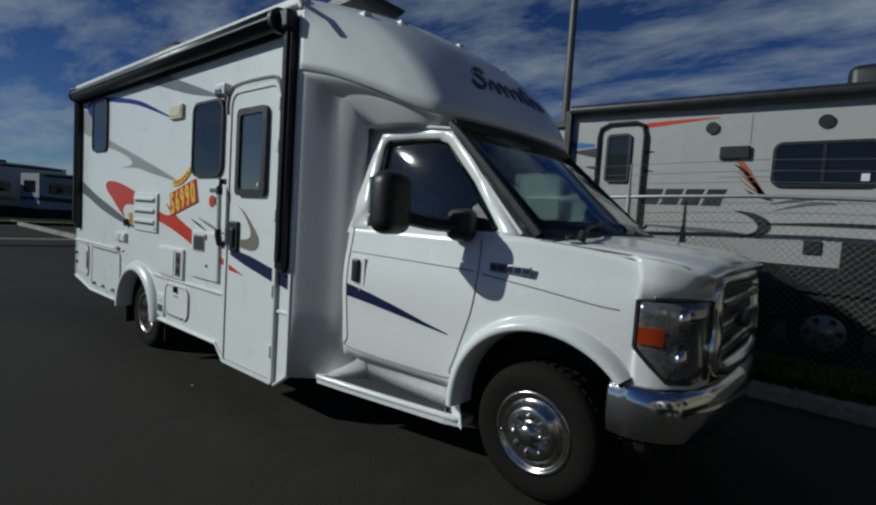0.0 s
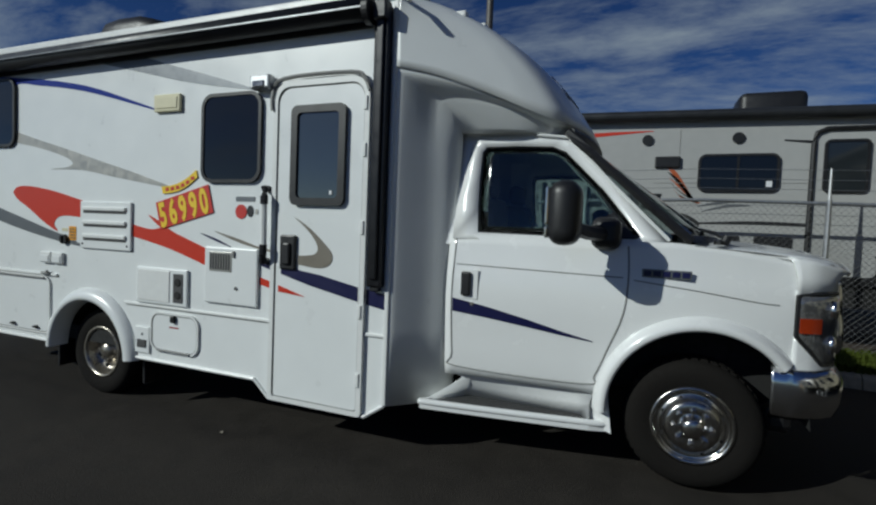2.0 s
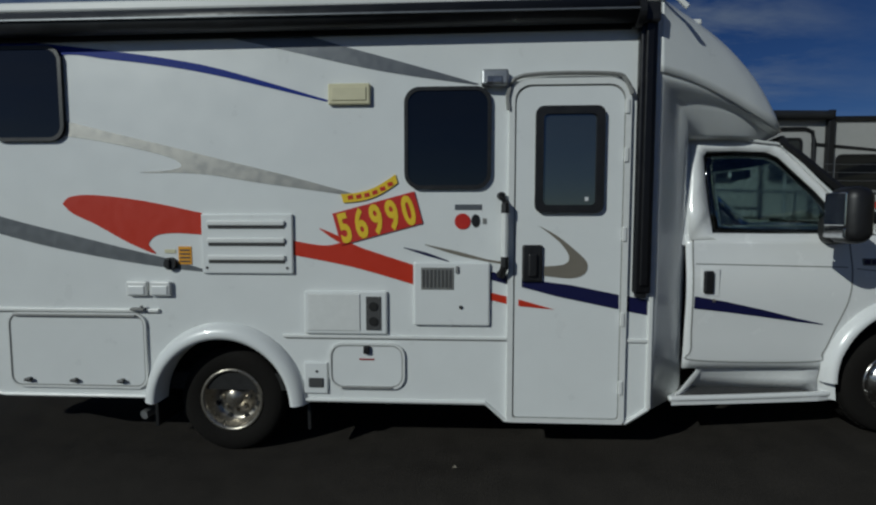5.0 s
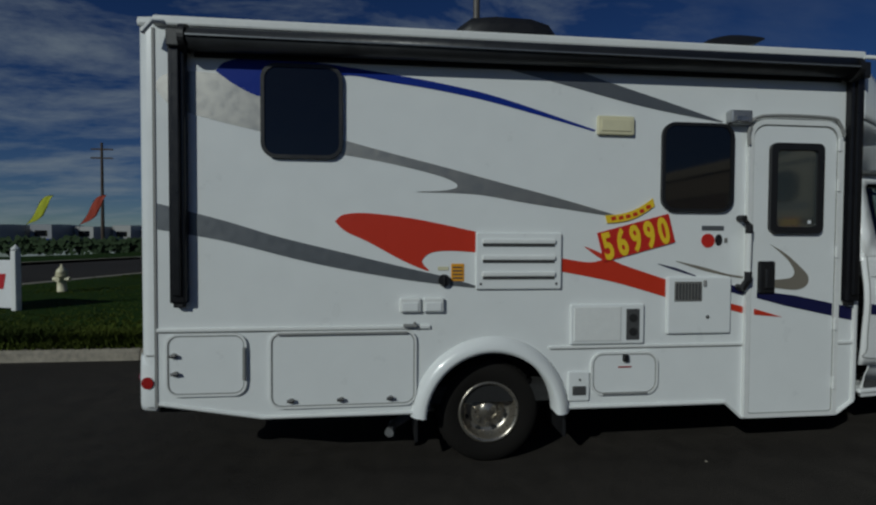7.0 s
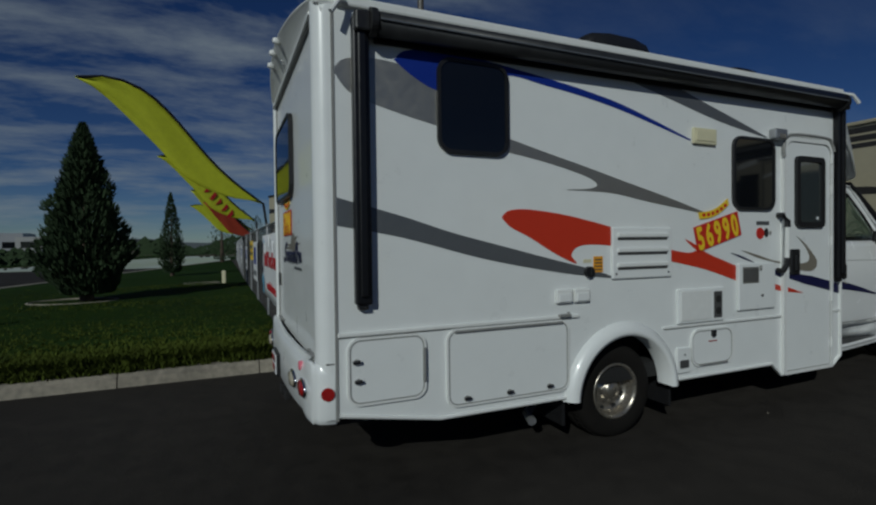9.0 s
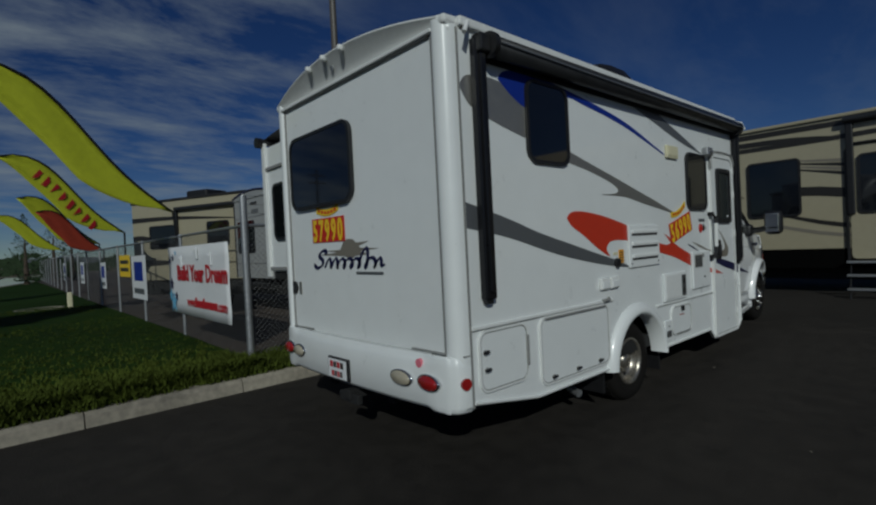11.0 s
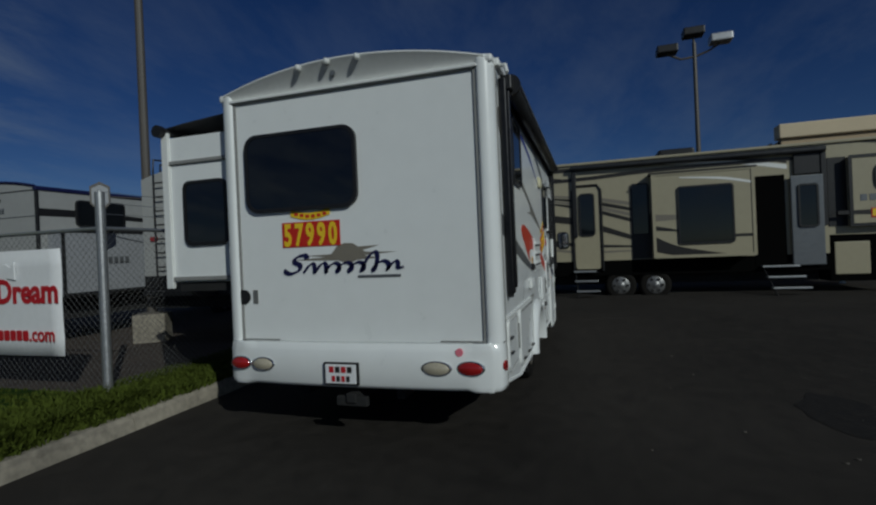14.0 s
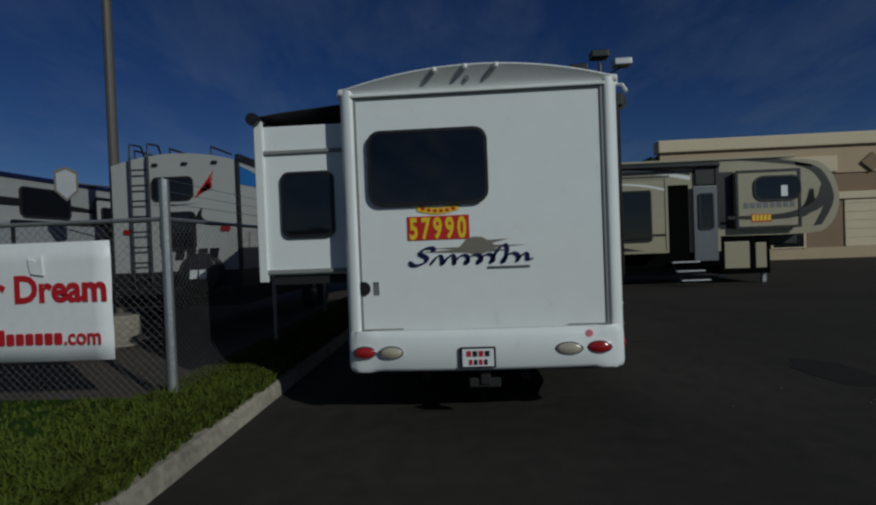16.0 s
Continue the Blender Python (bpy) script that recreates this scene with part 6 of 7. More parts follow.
# ---- feather flags leaning from the fence ----
def feather(base, foot, tip, mat, label, width, marks=False):
    f = thing("feather_flag", label, "flag", "feather flags on the fence")
    foot, base, tip = Vector(foot), Vector(base), Vector(tip)
    along = tip - base
    drop = Vector((-0.25, -0.05, -1.0))
    drop = (drop - along.normalized() * drop.dot(along.normalized())).normalized()
    curve = [base + along * t - drop * (1.25 * t ** 3 * (1 - t) * along.length) for t in [k / 14 for k in range(15)]]
    part("pole", tube([foot, base] + curve[1:], 0.024, 6), BLACK, f)
    rows = []
    for k, c in enumerate(curve):
        t = k / 14
        w = width * min(1, 0.03 + (max(0.0, t - 0.05) / 0.38) ** 0.7) * (1 - 0.97 * max(0, (t - 0.64) / 0.36) ** 2.1)
        rows.append([c + drop * w * j / 6 + Vector((0.03, 0.05, 0)) * math.sin(j * 1.3 + k * 0.8) * 0.6 * t for j in range(7)])
    solid(part("cloth", grid(rows), mat, f, "", True), 0.004)
    if marks:
        for k in range(3, 11):
            c = curve[k]
            u = (curve[k + 1] - curve[k]).normalized()
            b2 = bmesh.new()
            b2.faces.new([b2.verts.new(c + drop * (width * a) + u * s + Vector((-0.012, -0.03, 0))) for a, s in ((0.30 + 0.1 * (k % 2), 0), (0.25, 0.10), (0.72, 0.13), (0.68 - 0.12 * (k % 3), 0.03))])
            solid(part("print", b2, LETTER_RED, f), 0.006, 0)
    return f


feather((-8.12, 9.72, 2.42), (-7.95, 9.85, 1.2), (-10.98, 8.72, 4.30), FLAG, "lime green feather flag leaning from the fence", 0.60)
feather((-7.9, 15.6, 2.35), (-7.9, 15.7, 1.2), (-10.45, 14.6, 4.05), FLAG, "red and yellow printed feather flag leaning from the fence", 0.6, True)
feather((-7.7, 21.6, 2.25), (-7.7, 21.7, 1.2), (-9.95, 20.6, 3.75), FLAG, "lime and red feather flag leaning from the fence", 0.7)
feather((-7.6, 21.4, 2.0), (-7.6, 21.5, 1.2), (-9.5, 20.5, 3.3), FLAG_RED, "red lower feather flag leaning from the fence", 0.6)
feather((-7.8, 33.0, 2.3), (-7.8, 33.0, 1.2), (-10.6, 32.0, 4.0), FLAG, "lime green feather flag far along the fence", 0.6)

# ---- light poles ----
pole = thing("light_pole", "brown steel light pole on a square concrete base", "light pole", at=(-4.81, 9.33, 0.1), turn=32)
part("shaft", rod((0, 0, 0.35), (0, 0, 9.0), 0.085, 0.065, 14), POLE, pole)
part("concrete_base", box((-0.27, -0.27, -0.2), (0.27, 0.27, 0.54), 0.03), CONCRETE, pole, "square concrete base")
part("base_plate", box((-0.16, -0.16, 0.54), (0.16, 0.16, 0.57), 0.01), POLE, pole)
# shield-shaped plate held out from the shaft, facing the lot
shield = [(-0.13, 0.17), (0.0, 0.24), (0.13, 0.17), (0.13, -0.10), (0.0, -0.24), (-0.13, -0.10)]
hold = pole.matrix_world.inverted() @ pose(-5.56, 9.56, 2.76, 0, 0, -46)
plate = part("shield_sign", slab(shield, "y", 0.0, 0.02), TRAILER_GREY, pole, "white shield-shaped plate with dark rim")
plate.data.transform(hold)
rim = part("rim", ring_plate([(x * 1.14, z * 1.12) for x, z in shield], [(x * 0.94, z * 0.94) for x, z in shield], "y", -0.008, 0.036), POLE, plate)
rim.data.transform(hold)
stay = part("bracket", rod((-5.56, 9.57, 2.78), (-4.81, 9.33, 2.78), 0.012, n=6), POLE, pole)
stay.data.transform(pole.matrix_world.inverted())
lamp = thing("lot_light", "dark steel lot light with three flood heads", "light pole", at=(5.45, -1.55, 0.0))
part("shaft", rod((0, 0, 0), (0, 0, 7.75), 0.09, 0.06, 12), POLE, lamp)
for (dx, dy), z, mat in (((-0.15, 0.85), 7.45, BLACK), ((0.1, 0.0), 8.0, BLACK), ((-0.1, -0.75), 7.6, GALV)):
    part("arm", tube([(0, 0, 7.3), (dx * 0.5, dy * 0.5, z - 0.2), (dx, dy, z)], 0.035, 6), POLE, lamp)
    part("flood_head", box((dx - 0.25, dy - 0.32, z), (dx + 0.25, dy + 0.32, z + 0.26), 0.04), mat, lamp)
lamp.matrix_world = Matrix.Translation((10.2, -2.85, 0.0)) @ Matrix.Scale(1.225, 4)
util = thing("utility_pole", "wooden utility pole with crossarms across the street", "utility pole", at=(-42.0, 66.0, 0))
part("shaft", rod((0, 0, 0), (0, 0, 13.5), 0.22, 0.14, 10), BARK, util)
for z in (11.5, 12.6):
    part("crossarm", box((-1.3, -0.08, z), (1.3, 0.08, z + 0.16)), BARK, util)
for x, y, h in ((-34, 62, 9), (-75, 80, 10)):
    lp = thing("street_lamp", "distant slim street lamp", "street lamp", "distant street lamps", (x, y, 0))
    part("shaft", rod((0, 0, 0), (0, 0, h), 0.1, 0.07, 8), POLE, lp)
    part("lamp_head", box((-0.5, -0.15, h), (0.5, 0.15, h + 0.15), 0.03), POLE, lp)

# ---- trailers ----
def trailer_wheel(parent, x, y, z, r, face):
    """A trailer wheel whose face looks along face (-1 or 1) in the trailer's y."""
    tyre = part("tyre", lathe([(r * 0.55, 0.0), (r * 0.8, -0.02), (r * 0.96, 0.0), (r, 0.04), (r, 0.18), (r * 0.6, 0.22)] if face < 0 else [(r * 0.55, 0.0), (r * 0.8, 0.02), (r * 0.96, 0.0), (r, -0.04), (r, -0.18), (r * 0.6, -0.22)], (x, y, z), "y", 28, caps=False), RUBBER, parent, "", True)
    part("rim", lathe([(r * 0.6, 0.0), (r * 0.55, 0.02 * face), (r * 0.3, 0.0), (r * 0.2, 0.03 * face), (0.0001, 0.04 * face)], (x, y, z), "y", 20), ALLOY, tyre, "dull alloy rim", True)
    for k in range(6):
        a = math.pi * k / 3
        part("spoke_gap", rod((x + r * 0.42 * math.cos(a), y, z + r * 0.42 * math.sin(a)), (x + r * 0.42 * math.cos(a), y + 0.03 * face, z + r * 0.42 * math.sin(a)), r * 0.09, n=8), UNDER, tyre)


def window_on(parent, u0, z0, u1, z1, y, r=0.06, mat=None, name="window"):
    w = part(name, slab(rounded(u0, z0, u1, z1, r), "y", y - 0.02, 0.03), mat or TINT, parent)
    part("window_frame", ring_plate(rounded(u0 - 0.02, z0 - 0.02, u1 + 0.02, z1 + 0.02, r + 0.02), rounded(u0 + 0.015, z0 + 0.015, u1 - 0.015, z1 - 0.015, max(0.01, r - 0.015)), "y", y - 0.032, 0.034), BLACK, w)
    return w


def band_on(parent, top, bottom, y, mat, name="stripe"):
    a = smooth_line([(x, z, 0) for x, z in top], 4)
    b2 = smooth_line([(x, z, 0) for x, z in bottom], 4)
    return part(name, slab([(p.x, p.y) for p in a] + [(p.x, p.y) for p in reversed(b2)], "y", y - 0.004, 0.0035), mat, parent)


def shell(parent, x0, x1, y0, y1, z0, z1, crown, mat, arc=True):
    """A trailer box with a crowned roof."""
    prof = [(y0, z0), (y1, z0)] + [(y1 + (y0 - y1) * k / 10, z1 + crown * (1 - (2 * k / 10 - 1) ** 2)) for k in range(11)]
    b2 = slab(prof, "x", x0, x1 - x0)
    return part("body", b2, mat, parent)


# travel trailer beside the fence, seen over the hood and past the slide-out
tt = thing("travel_trailer", "white travel trailer with orange and black graphics behind the fence", "travel trailer")
X0, X1, TY, TB = -5.0, 5.2, 7.12, 9.25
shell(tt, X0, X1, TY, TB, 1.12, 3.10, 0.16, TRAILER)
part("underframe", box((X0 + 0.1, TY + 0.05, 0.75), (X1 - 0.1, TB - 0.05, 1.12)), UNDER, tt)
part("lower_skirt", box((X0 - 0.004, TY - 0.006, 1.05), (X1, TB + 0.006, 1.34)), BLACK, tt, "black lower skirt")
part("awning_roll", rod((-3.55, TY - 0.09, 3.32), (1.30, TY - 0.09, 3.24), 0.075, n=16), AWNING, tt, "rolled dark awning")
part("roof_trim", box((X0 - 0.02, TY - 0.05, 3.10), (-3.6, TY + 0.04, 3.20), 0.015), BLACK, tt)
part("awning_fascia", slab([(-3.6, 3.09), (X1, 3.09), (X1, 3.20), (1.3, 3.25), (-3.6, 3.33)], "y", TY + 0.002, 0.05), TRAILER, tt)
part("roof_trim", box((1.3, TY - 0.05, 3.17), (X1, TY + 0.04, 3.24), 0.015), BLACK, tt)
for x, low in ((-3.6, 1.4), (1.32, 1.5)):
    part("awning_arm", box((x - 0.05, TY - 0.1, low), (x + 0.05, TY - 0.01, 3.33), 0.012), BLACK, tt)
w = window_on(tt, -0.98, 2.25, -0.05, 2.73, TY, 0.08)
part("centre_stile", box((-0.53, TY - 0.036, 2.27), (-0.50, TY - 0.018, 2.71)), BLACK, w)
part("window_sticker", box((-0.18, TY - 0.026, 2.30), (-0.11, TY - 0.021, 2.38)), BANNER, w)
window_on(tt, 1.48, 2.06, 2.30, 2.63, TY, 0.07)
window_on(tt, 2.9, 2.06, 3.9, 2.63, TY, 0.07)
for x in (-1.67, -0.53):
    part("speaker", rod((x, TY - 0.025, 2.965), (x, TY, 2.965), 0.075, n=20), BLACK, tt, "round black speaker")
part("lamp_panel", box((-1.56, TY - 0.05, 2.565), (-1.23, TY, 2.725), 0.015), BLACK, tt)
for x0, x1, z0, z1 in ((-3.13, -2.48, 1.36, 3.10), (0.32, 1.10, 1.16, 3.05)):
    d3 = part("door", slab(rounded(x0 + 0.03, z0, x1 - 0.03, z1 - 0.04, 0.08), "y", TY - 0.012, 0.02), TRAILER, tt)
    part("door_outline", tube([(x0, TY - 0.03, z0)] + [(x, TY - 0.03, z) for x, z in ((x0, z1 - 0.18), (x0 + 0.03, z1 - 0.05), (x0 + 0.14, z1), (x1 - 0.14, z1), (x1 - 0.03, z1 - 0.05), (x1, z1 - 0.18))] + [(x1, TY - 0.03, z0)], 0.03, 8), BLACK, d3)
    window_on(d3, x0 + 0.14, z1 - 0.80, x1 - 0.2, z1 - 0.16, TY - 0.012, 0.05, TINT2, "door_window")
part("grab_rail", tube([(1.05, TY - 0.02, 2.2), (1.2, TY - 0.10, 2.15), (1.22, TY - 0.12, 1.5), (1.05, TY - 0.02, 1.42)], 0.018, 6), BLACK, tt)
for x0, x1, z0, z1 in ((-0.28, 0.16, 1.20, 1.64), (-0.62, -0.45, 1.47, 1.63), (1.75, 2.3, 1.2, 1.55)):
    part("hatch", box((x0, TY - 0.025, z0), (x1, TY, z1), 0.02), BLACK, tt, "black utility hatch")
band_on(tt, [(-4.95, 3.02), (-4.4, 2.98), (-3.2, 2.84)], [(-4.95, 2.72), (-4.2, 2.74), (-3.2, 2.80)], TY, material("bright_blue_vinyl", (0.02, 0.14, 0.42), 0.4))
band_on(tt, [(-3.1, 3.02), (-2.4, 3.09), (-1.6, 3.10)], [(-3.1, 2.96), (-2.4, 3.03), (-1.6, 3.09)], TY, RED)
band_on(tt, [(-3.5, 2.75), (-3.0, 2.78), (-2.35, 2.70)], [(-3.5, 2.72), (-3.0, 2.62), (-2.35, 2.69)], TY, BLACK)
band_on(tt, [(-3.3, 2.52), (-2.9, 2.50), (-2.35, 2.44)], [(-3.3, 2.50), (-2.9, 2.42), (-2.35, 2.43)], TY, BLACK)
for k in range(5):
    x, z = -1.43 + 0.035 * k, 2.60 - 0.085 * k
    band_on(tt, [(x, z), (x + 0.16 - 0.01 * k, z - 0.09 - 0.01 * k), (-1.02 + 0.02 * k, 2.10 - 0.005 * k)], [(x, z - 0.004), (x + 0.10, z - 0.11), (-1.06 + 0.02 * k, 2.085 - 0.005 * k)], TY, RUST if k % 2 == 0 else BROWN, "feather_stroke")
band_on(tt, [(-0.98, 2.03), (-0.75, 2.09), (-0.45, 2.11)], [(-0.98, 2.02), (-0.75, 2.06), (-0.45, 2.10)], TY, GREY2)
band_on(tt, [(-2.4, 1.72), (-1.5, 1.70), (-1.0, 1.62)], [(-2.4, 1.70), (-1.5, 1.64), (-1.0, 1.61)], TY, GREY2)
for k in range(4):
    u = -2.47 + 0.25 * k
    part("letter_block", slab([(u, 1.99), (u + 0.21, 1.99), (u + 0.28, 2.20), (u + 0.07, 2.20)], "y", TY - 0.004, 0.0035), BLACK, tt)
part("swoosh", slab([(p.x, p.y) for p in smooth_line([(-1.34, 1.94, 0), (-1.12, 1.91, 0), (-0.95, 1.80, 0), (-1.00, 1.67, 0), (-1.28, 1.61, 0), (-1.10, 1.70, 0), (-1.10, 1.80, 0), (-1.2, 1.88, 0)], 4, True)], "y", TY - 0.004, 0.0035), BLACK, tt)
band_on(tt, [(-0.98, 1.80), (-0.2, 1.84), (0.9, 1.80)], [(-0.98, 1.78), (-0.2, 1.79), (0.9, 1.77)], TY, BLACK)
band_on(tt, [(-0.93, 1.96), (-0.6, 2.06), (-0.35, 2.05)], [(-0.93, 1.95), (-0.6, 2.02), (-0.35, 2.04)], TY, GREY2)
band_on(tt, [(0.0, 2.93), (0.9, 2.86), (2.4, 2.70)], [(0.0, 2.91), (0.9, 2.80), (2.4, 2.66)], TY, BLACK)
band_on(tt, [(1.3, 1.95), (2.4, 1.90), (4.6, 1.98)], [(1.3, 1.91), (2.4, 1.80), (4.6, 1.94)], TY, RED)
band_on(tt, [(0.9, 1.70), (2.2, 1.62), (4.8, 1.82)], [(0.9, 1.66), (2.2, 1.52), (4.8, 1.78)], TY, BLACK)
part("panel_seam", box((-1.56, TY - 0.005, 2.35), (1.2, TY - 0.001, 2.357)), SEAL, tt)
part("panel_seam", box((-1.25, TY - 0.005, 2.75), (-1.243, TY - 0.001, 3.1)), SEAL, tt)
a2 = part("air_conditioner", box((-0.42, 7.95, 3.20), (0.46, 8.6, 3.80), 0.10, seg=3), BLACK, tt, "black rooftop air conditioner", True)
part("roof_vent", box((0.55, 7.9, 3.22), (0.95, 8.3, 3.34), 0.03), BLACK, tt)
part("roof_aerial", tube([(1.6, 8.0, 3.2), (1.6, 8.0, 3.42), (1.2, 8.0, 3.46)], 0.02, 6), BLACK, tt)
part("roof_rack", tube([(-3.1, 7.5, 3.25), (-3.1, 7.5, 3.42), (-1.9, 7.5, 3.42), (-1.9, 7.5, 3.27)], 0.018, 6), BLACK, tt)
for y in (7.6, 8.3, 8.9):
    part("roof_rack", tube([(-4.9, y, 3.22), (-4.9, y, 3.36), (-4.2, y, 3.36)], 0.018, 6), BLACK, tt)
for x in (-1.2, -0.35):
    trailer_wheel(tt, x, TY + 0.02, 0.60, 0.36, -1)
for y in (7.5, 8.0, 8.5):
    part("marker_lamp", box((X0 - 0.03, y - 0.05, 3.06), (X0, y + 0.05, 3.11), 0.012), BLACK, tt)


def rear_plate(parent, outline, x, mat, name, thick=0.004):
    return part(name, slab(outline, "x", x - thick, thick - 0.0005), mat, parent)


for y0, z0, y1, z1 in ((7.89, 2.52, 8.54, 2.86), (7.87, 1.70, 8.42, 2.29)):
    w = rear_plate(tt, rounded(y0, z0, y1, z1, 0.07), X0, TINT, "rear_window", 0.025)
    part("window_frame", ring_plate(rounded(y0 - 0.02, z0 - 0.02, y1 + 0.02, z1 + 0.02, 0.09), rounded(y0 + 0.02, z0 + 0.02, y1 - 0.02, z1 - 0.02, 0.05), "x", X0 - 0.032, 0.03), BLACK, w)
ladder = part("ladder", tube([(X0 - 0.1, 8.56, 1.15), (X0 - 0.1, 8.56, 3.2), (X0 - 0.08, 8.56, 3.42), (X0 + 0.2, 8.56, 3.44), (X0 + 0.3, 8.56, 3.25)], 0.018, 6), BLACK, tt, "black rear ladder")
part("ladder_rail", tube([(X0 - 0.1, 8.86, 1.15), (X0 - 0.1, 8.86, 3.2), (X0 - 0.08, 8.86, 3.42), (X0 + 0.2, 8.86, 3.44), (X0 + 0.3, 8.86, 3.25)], 0.018, 6), BLACK, ladder)
for k in range(8):
    part("rung", rod((X0 - 0.1, 8.56, 1.25 + 0.25 * k), (X0 - 0.1, 8.86, 1.25 + 0.25 * k), 0.014, n=6), BLACK, ladder)
for k in range(4):
    u = 8.24 - 0.19 * k
    rear_plate(tt, [(u, 1.52), (u - 0.155, 1.52), (u - 0.19, 1.70), (u - 0.035, 1.70)], X0, BLACK, "letter_block")
for k in range(4):
    rear_plate(tt, [(7.86 - 0.05 * k, 2.50 + 0.04 * k), (7.80 - 0.07 * k, 2.62 + 0.05 * k), (7.50 + 0.03 * k, 2.98 - 0.11 * k), (7.64 - 0.04 * k, 2.72 - 0.02 * k)], X0, LETTER_RED, "feather_stroke")
rear_plate(tt, [(p.x, p.y) for p in smooth_line([(7.74, 2.36, 0), (7.85, 2.2, 0), (7.7, 2.08, 0), (7.15, 2.05, 0), (7.6, 2.12, 0), (7.75, 2.22, 0)], 4, True)], X0, BLACK, "swoosh")
rear_plate(tt, [(8.6, 2.44), (8.2, 2.40), (7.8, 2.44), (8.2, 2.43)], X0, GREY2, "swoosh")
for y in (7.36, 9.0):
    rear_plate(tt, rounded(y - 0.08, 1.97, y + 0.08, 2.05, 0.02), X0, REDLENS, "tail_lamp", 0.02)
part("rear_corner_trim", box((X0 - 0.012, TY - 0.012, 1.1), (X0 + 0.05, TY + 0.05, 3.12), 0.01), BLACK, tt)
spare = part("spare_wheel", lathe([(0.34, 0.0), (0.34, -0.2), (0.30, -0.23), (0.0001, -0.235)], (X0 - 0.02, 7.72, 1.28), "x", 28), BLACK, tt, "covered black spare wheel", True)
for k in range(2):
    rear_plate(spare, [(7.86 - 0.15 * k, 1.22), (7.74 - 0.15 * k, 1.22), (7.72 - 0.15 * k, 1.36), (7.84 - 0.15 * k, 1.36)], X0 - 0.255, BANNER, "cover_block")
part("rear_bumper", box((X0 - 0.16, TY + 0.1, 0.98), (X0 - 0.04, TB - 0.1, 1.08), 0.01), BLACK, tt)

# second travel trailer farther back in the yard
st = thing("travel_trailer", "grey and white travel trailer parked in the yard", "travel trailer")
SX, SY = -5.8, 10.75
shell(st, SX, 3.2, SY, 13.15, 1.0, 2.98, 0.14, TRAILER_DULL)
part("roof_edge", box((SX - 0.03, SY - 0.03, 2.96), (3.2, SY + 0.05, 3.03), 0.01), NAVY, st)
part("roof_edge", slab([(SY, 2.97), (13.15, 2.97), (13.15, 3.01)] + [(13.15 - 2.4 * k / 10, 3.03 + 0.13 * (1 - (2 * k / 10 - 1) ** 2)) for k in range(11)], "x", SX - 0.025, 0.02), TRAILER_DULL, st)
part("roof_moulding", tube([(SX - 0.03, 13.15 - 2.4 * k / 10, 3.03 + 0.13 * (1 - (2 * k / 10 - 1) ** 2)) for k in range(11)], 0.025, 6), NAVY, st)
part("corner_trim", box((SX - 0.02, SY - 0.02, 1.0), (SX + 0.03, SY + 0.03, 3.0), 0.008), BLACK, st)
part("corner_trim", box((SX - 0.02, 13.12, 1.0), (SX + 0.03, 13.17, 3.0), 0.008), BLACK, st)
for z in (1.35, 2.5):
    part("panel_seam", box((SX - 0.008, SY, z), (SX - 0.001, 13.15, z + 0.012)), GREY2, st)
part("slide_front", box((SX + 0.15, SY - 0.35, 1.05), (-3.6, SY, 2.25), 0.02), TRAILER_GREY, st, "grey slide-out panel")
part("slide_trim", ring_plate(rounded(SX + 0.15, 1.05, -3.6, 2.25, 0.03), rounded(SX + 0.2, 1.1, -3.65, 2.2, 0.02), "y", SY - 0.37, 0.03), BLACK, st)
window_on(st, -5.1, 2.35, -4.1, 2.82, SY, 0.07)
window_on(st, -1.9, 2.30, -0.9, 2.80, SY, 0.07)
band_on(st, [(SX, 2.64), (-4.6, 2.62), (-2.0, 2.46)], [(SX, 2.50), (-4.6, 2.50), (-2.0, 2.44)], SY, BLACK)
band_on(st, [(-4.0, 2.30), (-2.5, 2.26), (-0.5, 2.2)], [(-4.0, 2.27), (-2.5, 2.22), (-0.5, 2.17)], SY, GREY2)
d3 = part("door", slab(rounded(-3.45, 1.1, -2.75, 2.75, 0.08), "y", SY - 0.015, 0.02), TRAILER, st)
part("door_outline", tube([(-3.5, SY - 0.03, 1.1), (-3.5, SY - 0.03, 2.7), (-3.42, SY - 0.03, 2.79), (-2.8, SY - 0.03, 2.79), (-2.72, SY - 0.03, 2.7), (-2.72, SY - 0.03, 1.1)], 0.025, 6), BLACK, d3)
window_on(d3, -3.3, 2.0, -2.9, 2.6, SY - 0.015, 0.05)
part("underframe", box((SX + 0.2, SY + 0.1, 0.6), (3.0, 13.0, 1.0)), UNDER, st)
for x in (-1.2, -0.3):
    trailer_wheel(st, x, SY + 0.02, 0.5, 0.34, -1)
for k in range(3):
    rear_plate(st, rounded(11.65 + 0.14 * k, 2.80, 11.74 + 0.14 * k, 2.86, 0.02), SX, BLACK, "marker_lamp", 0.02)
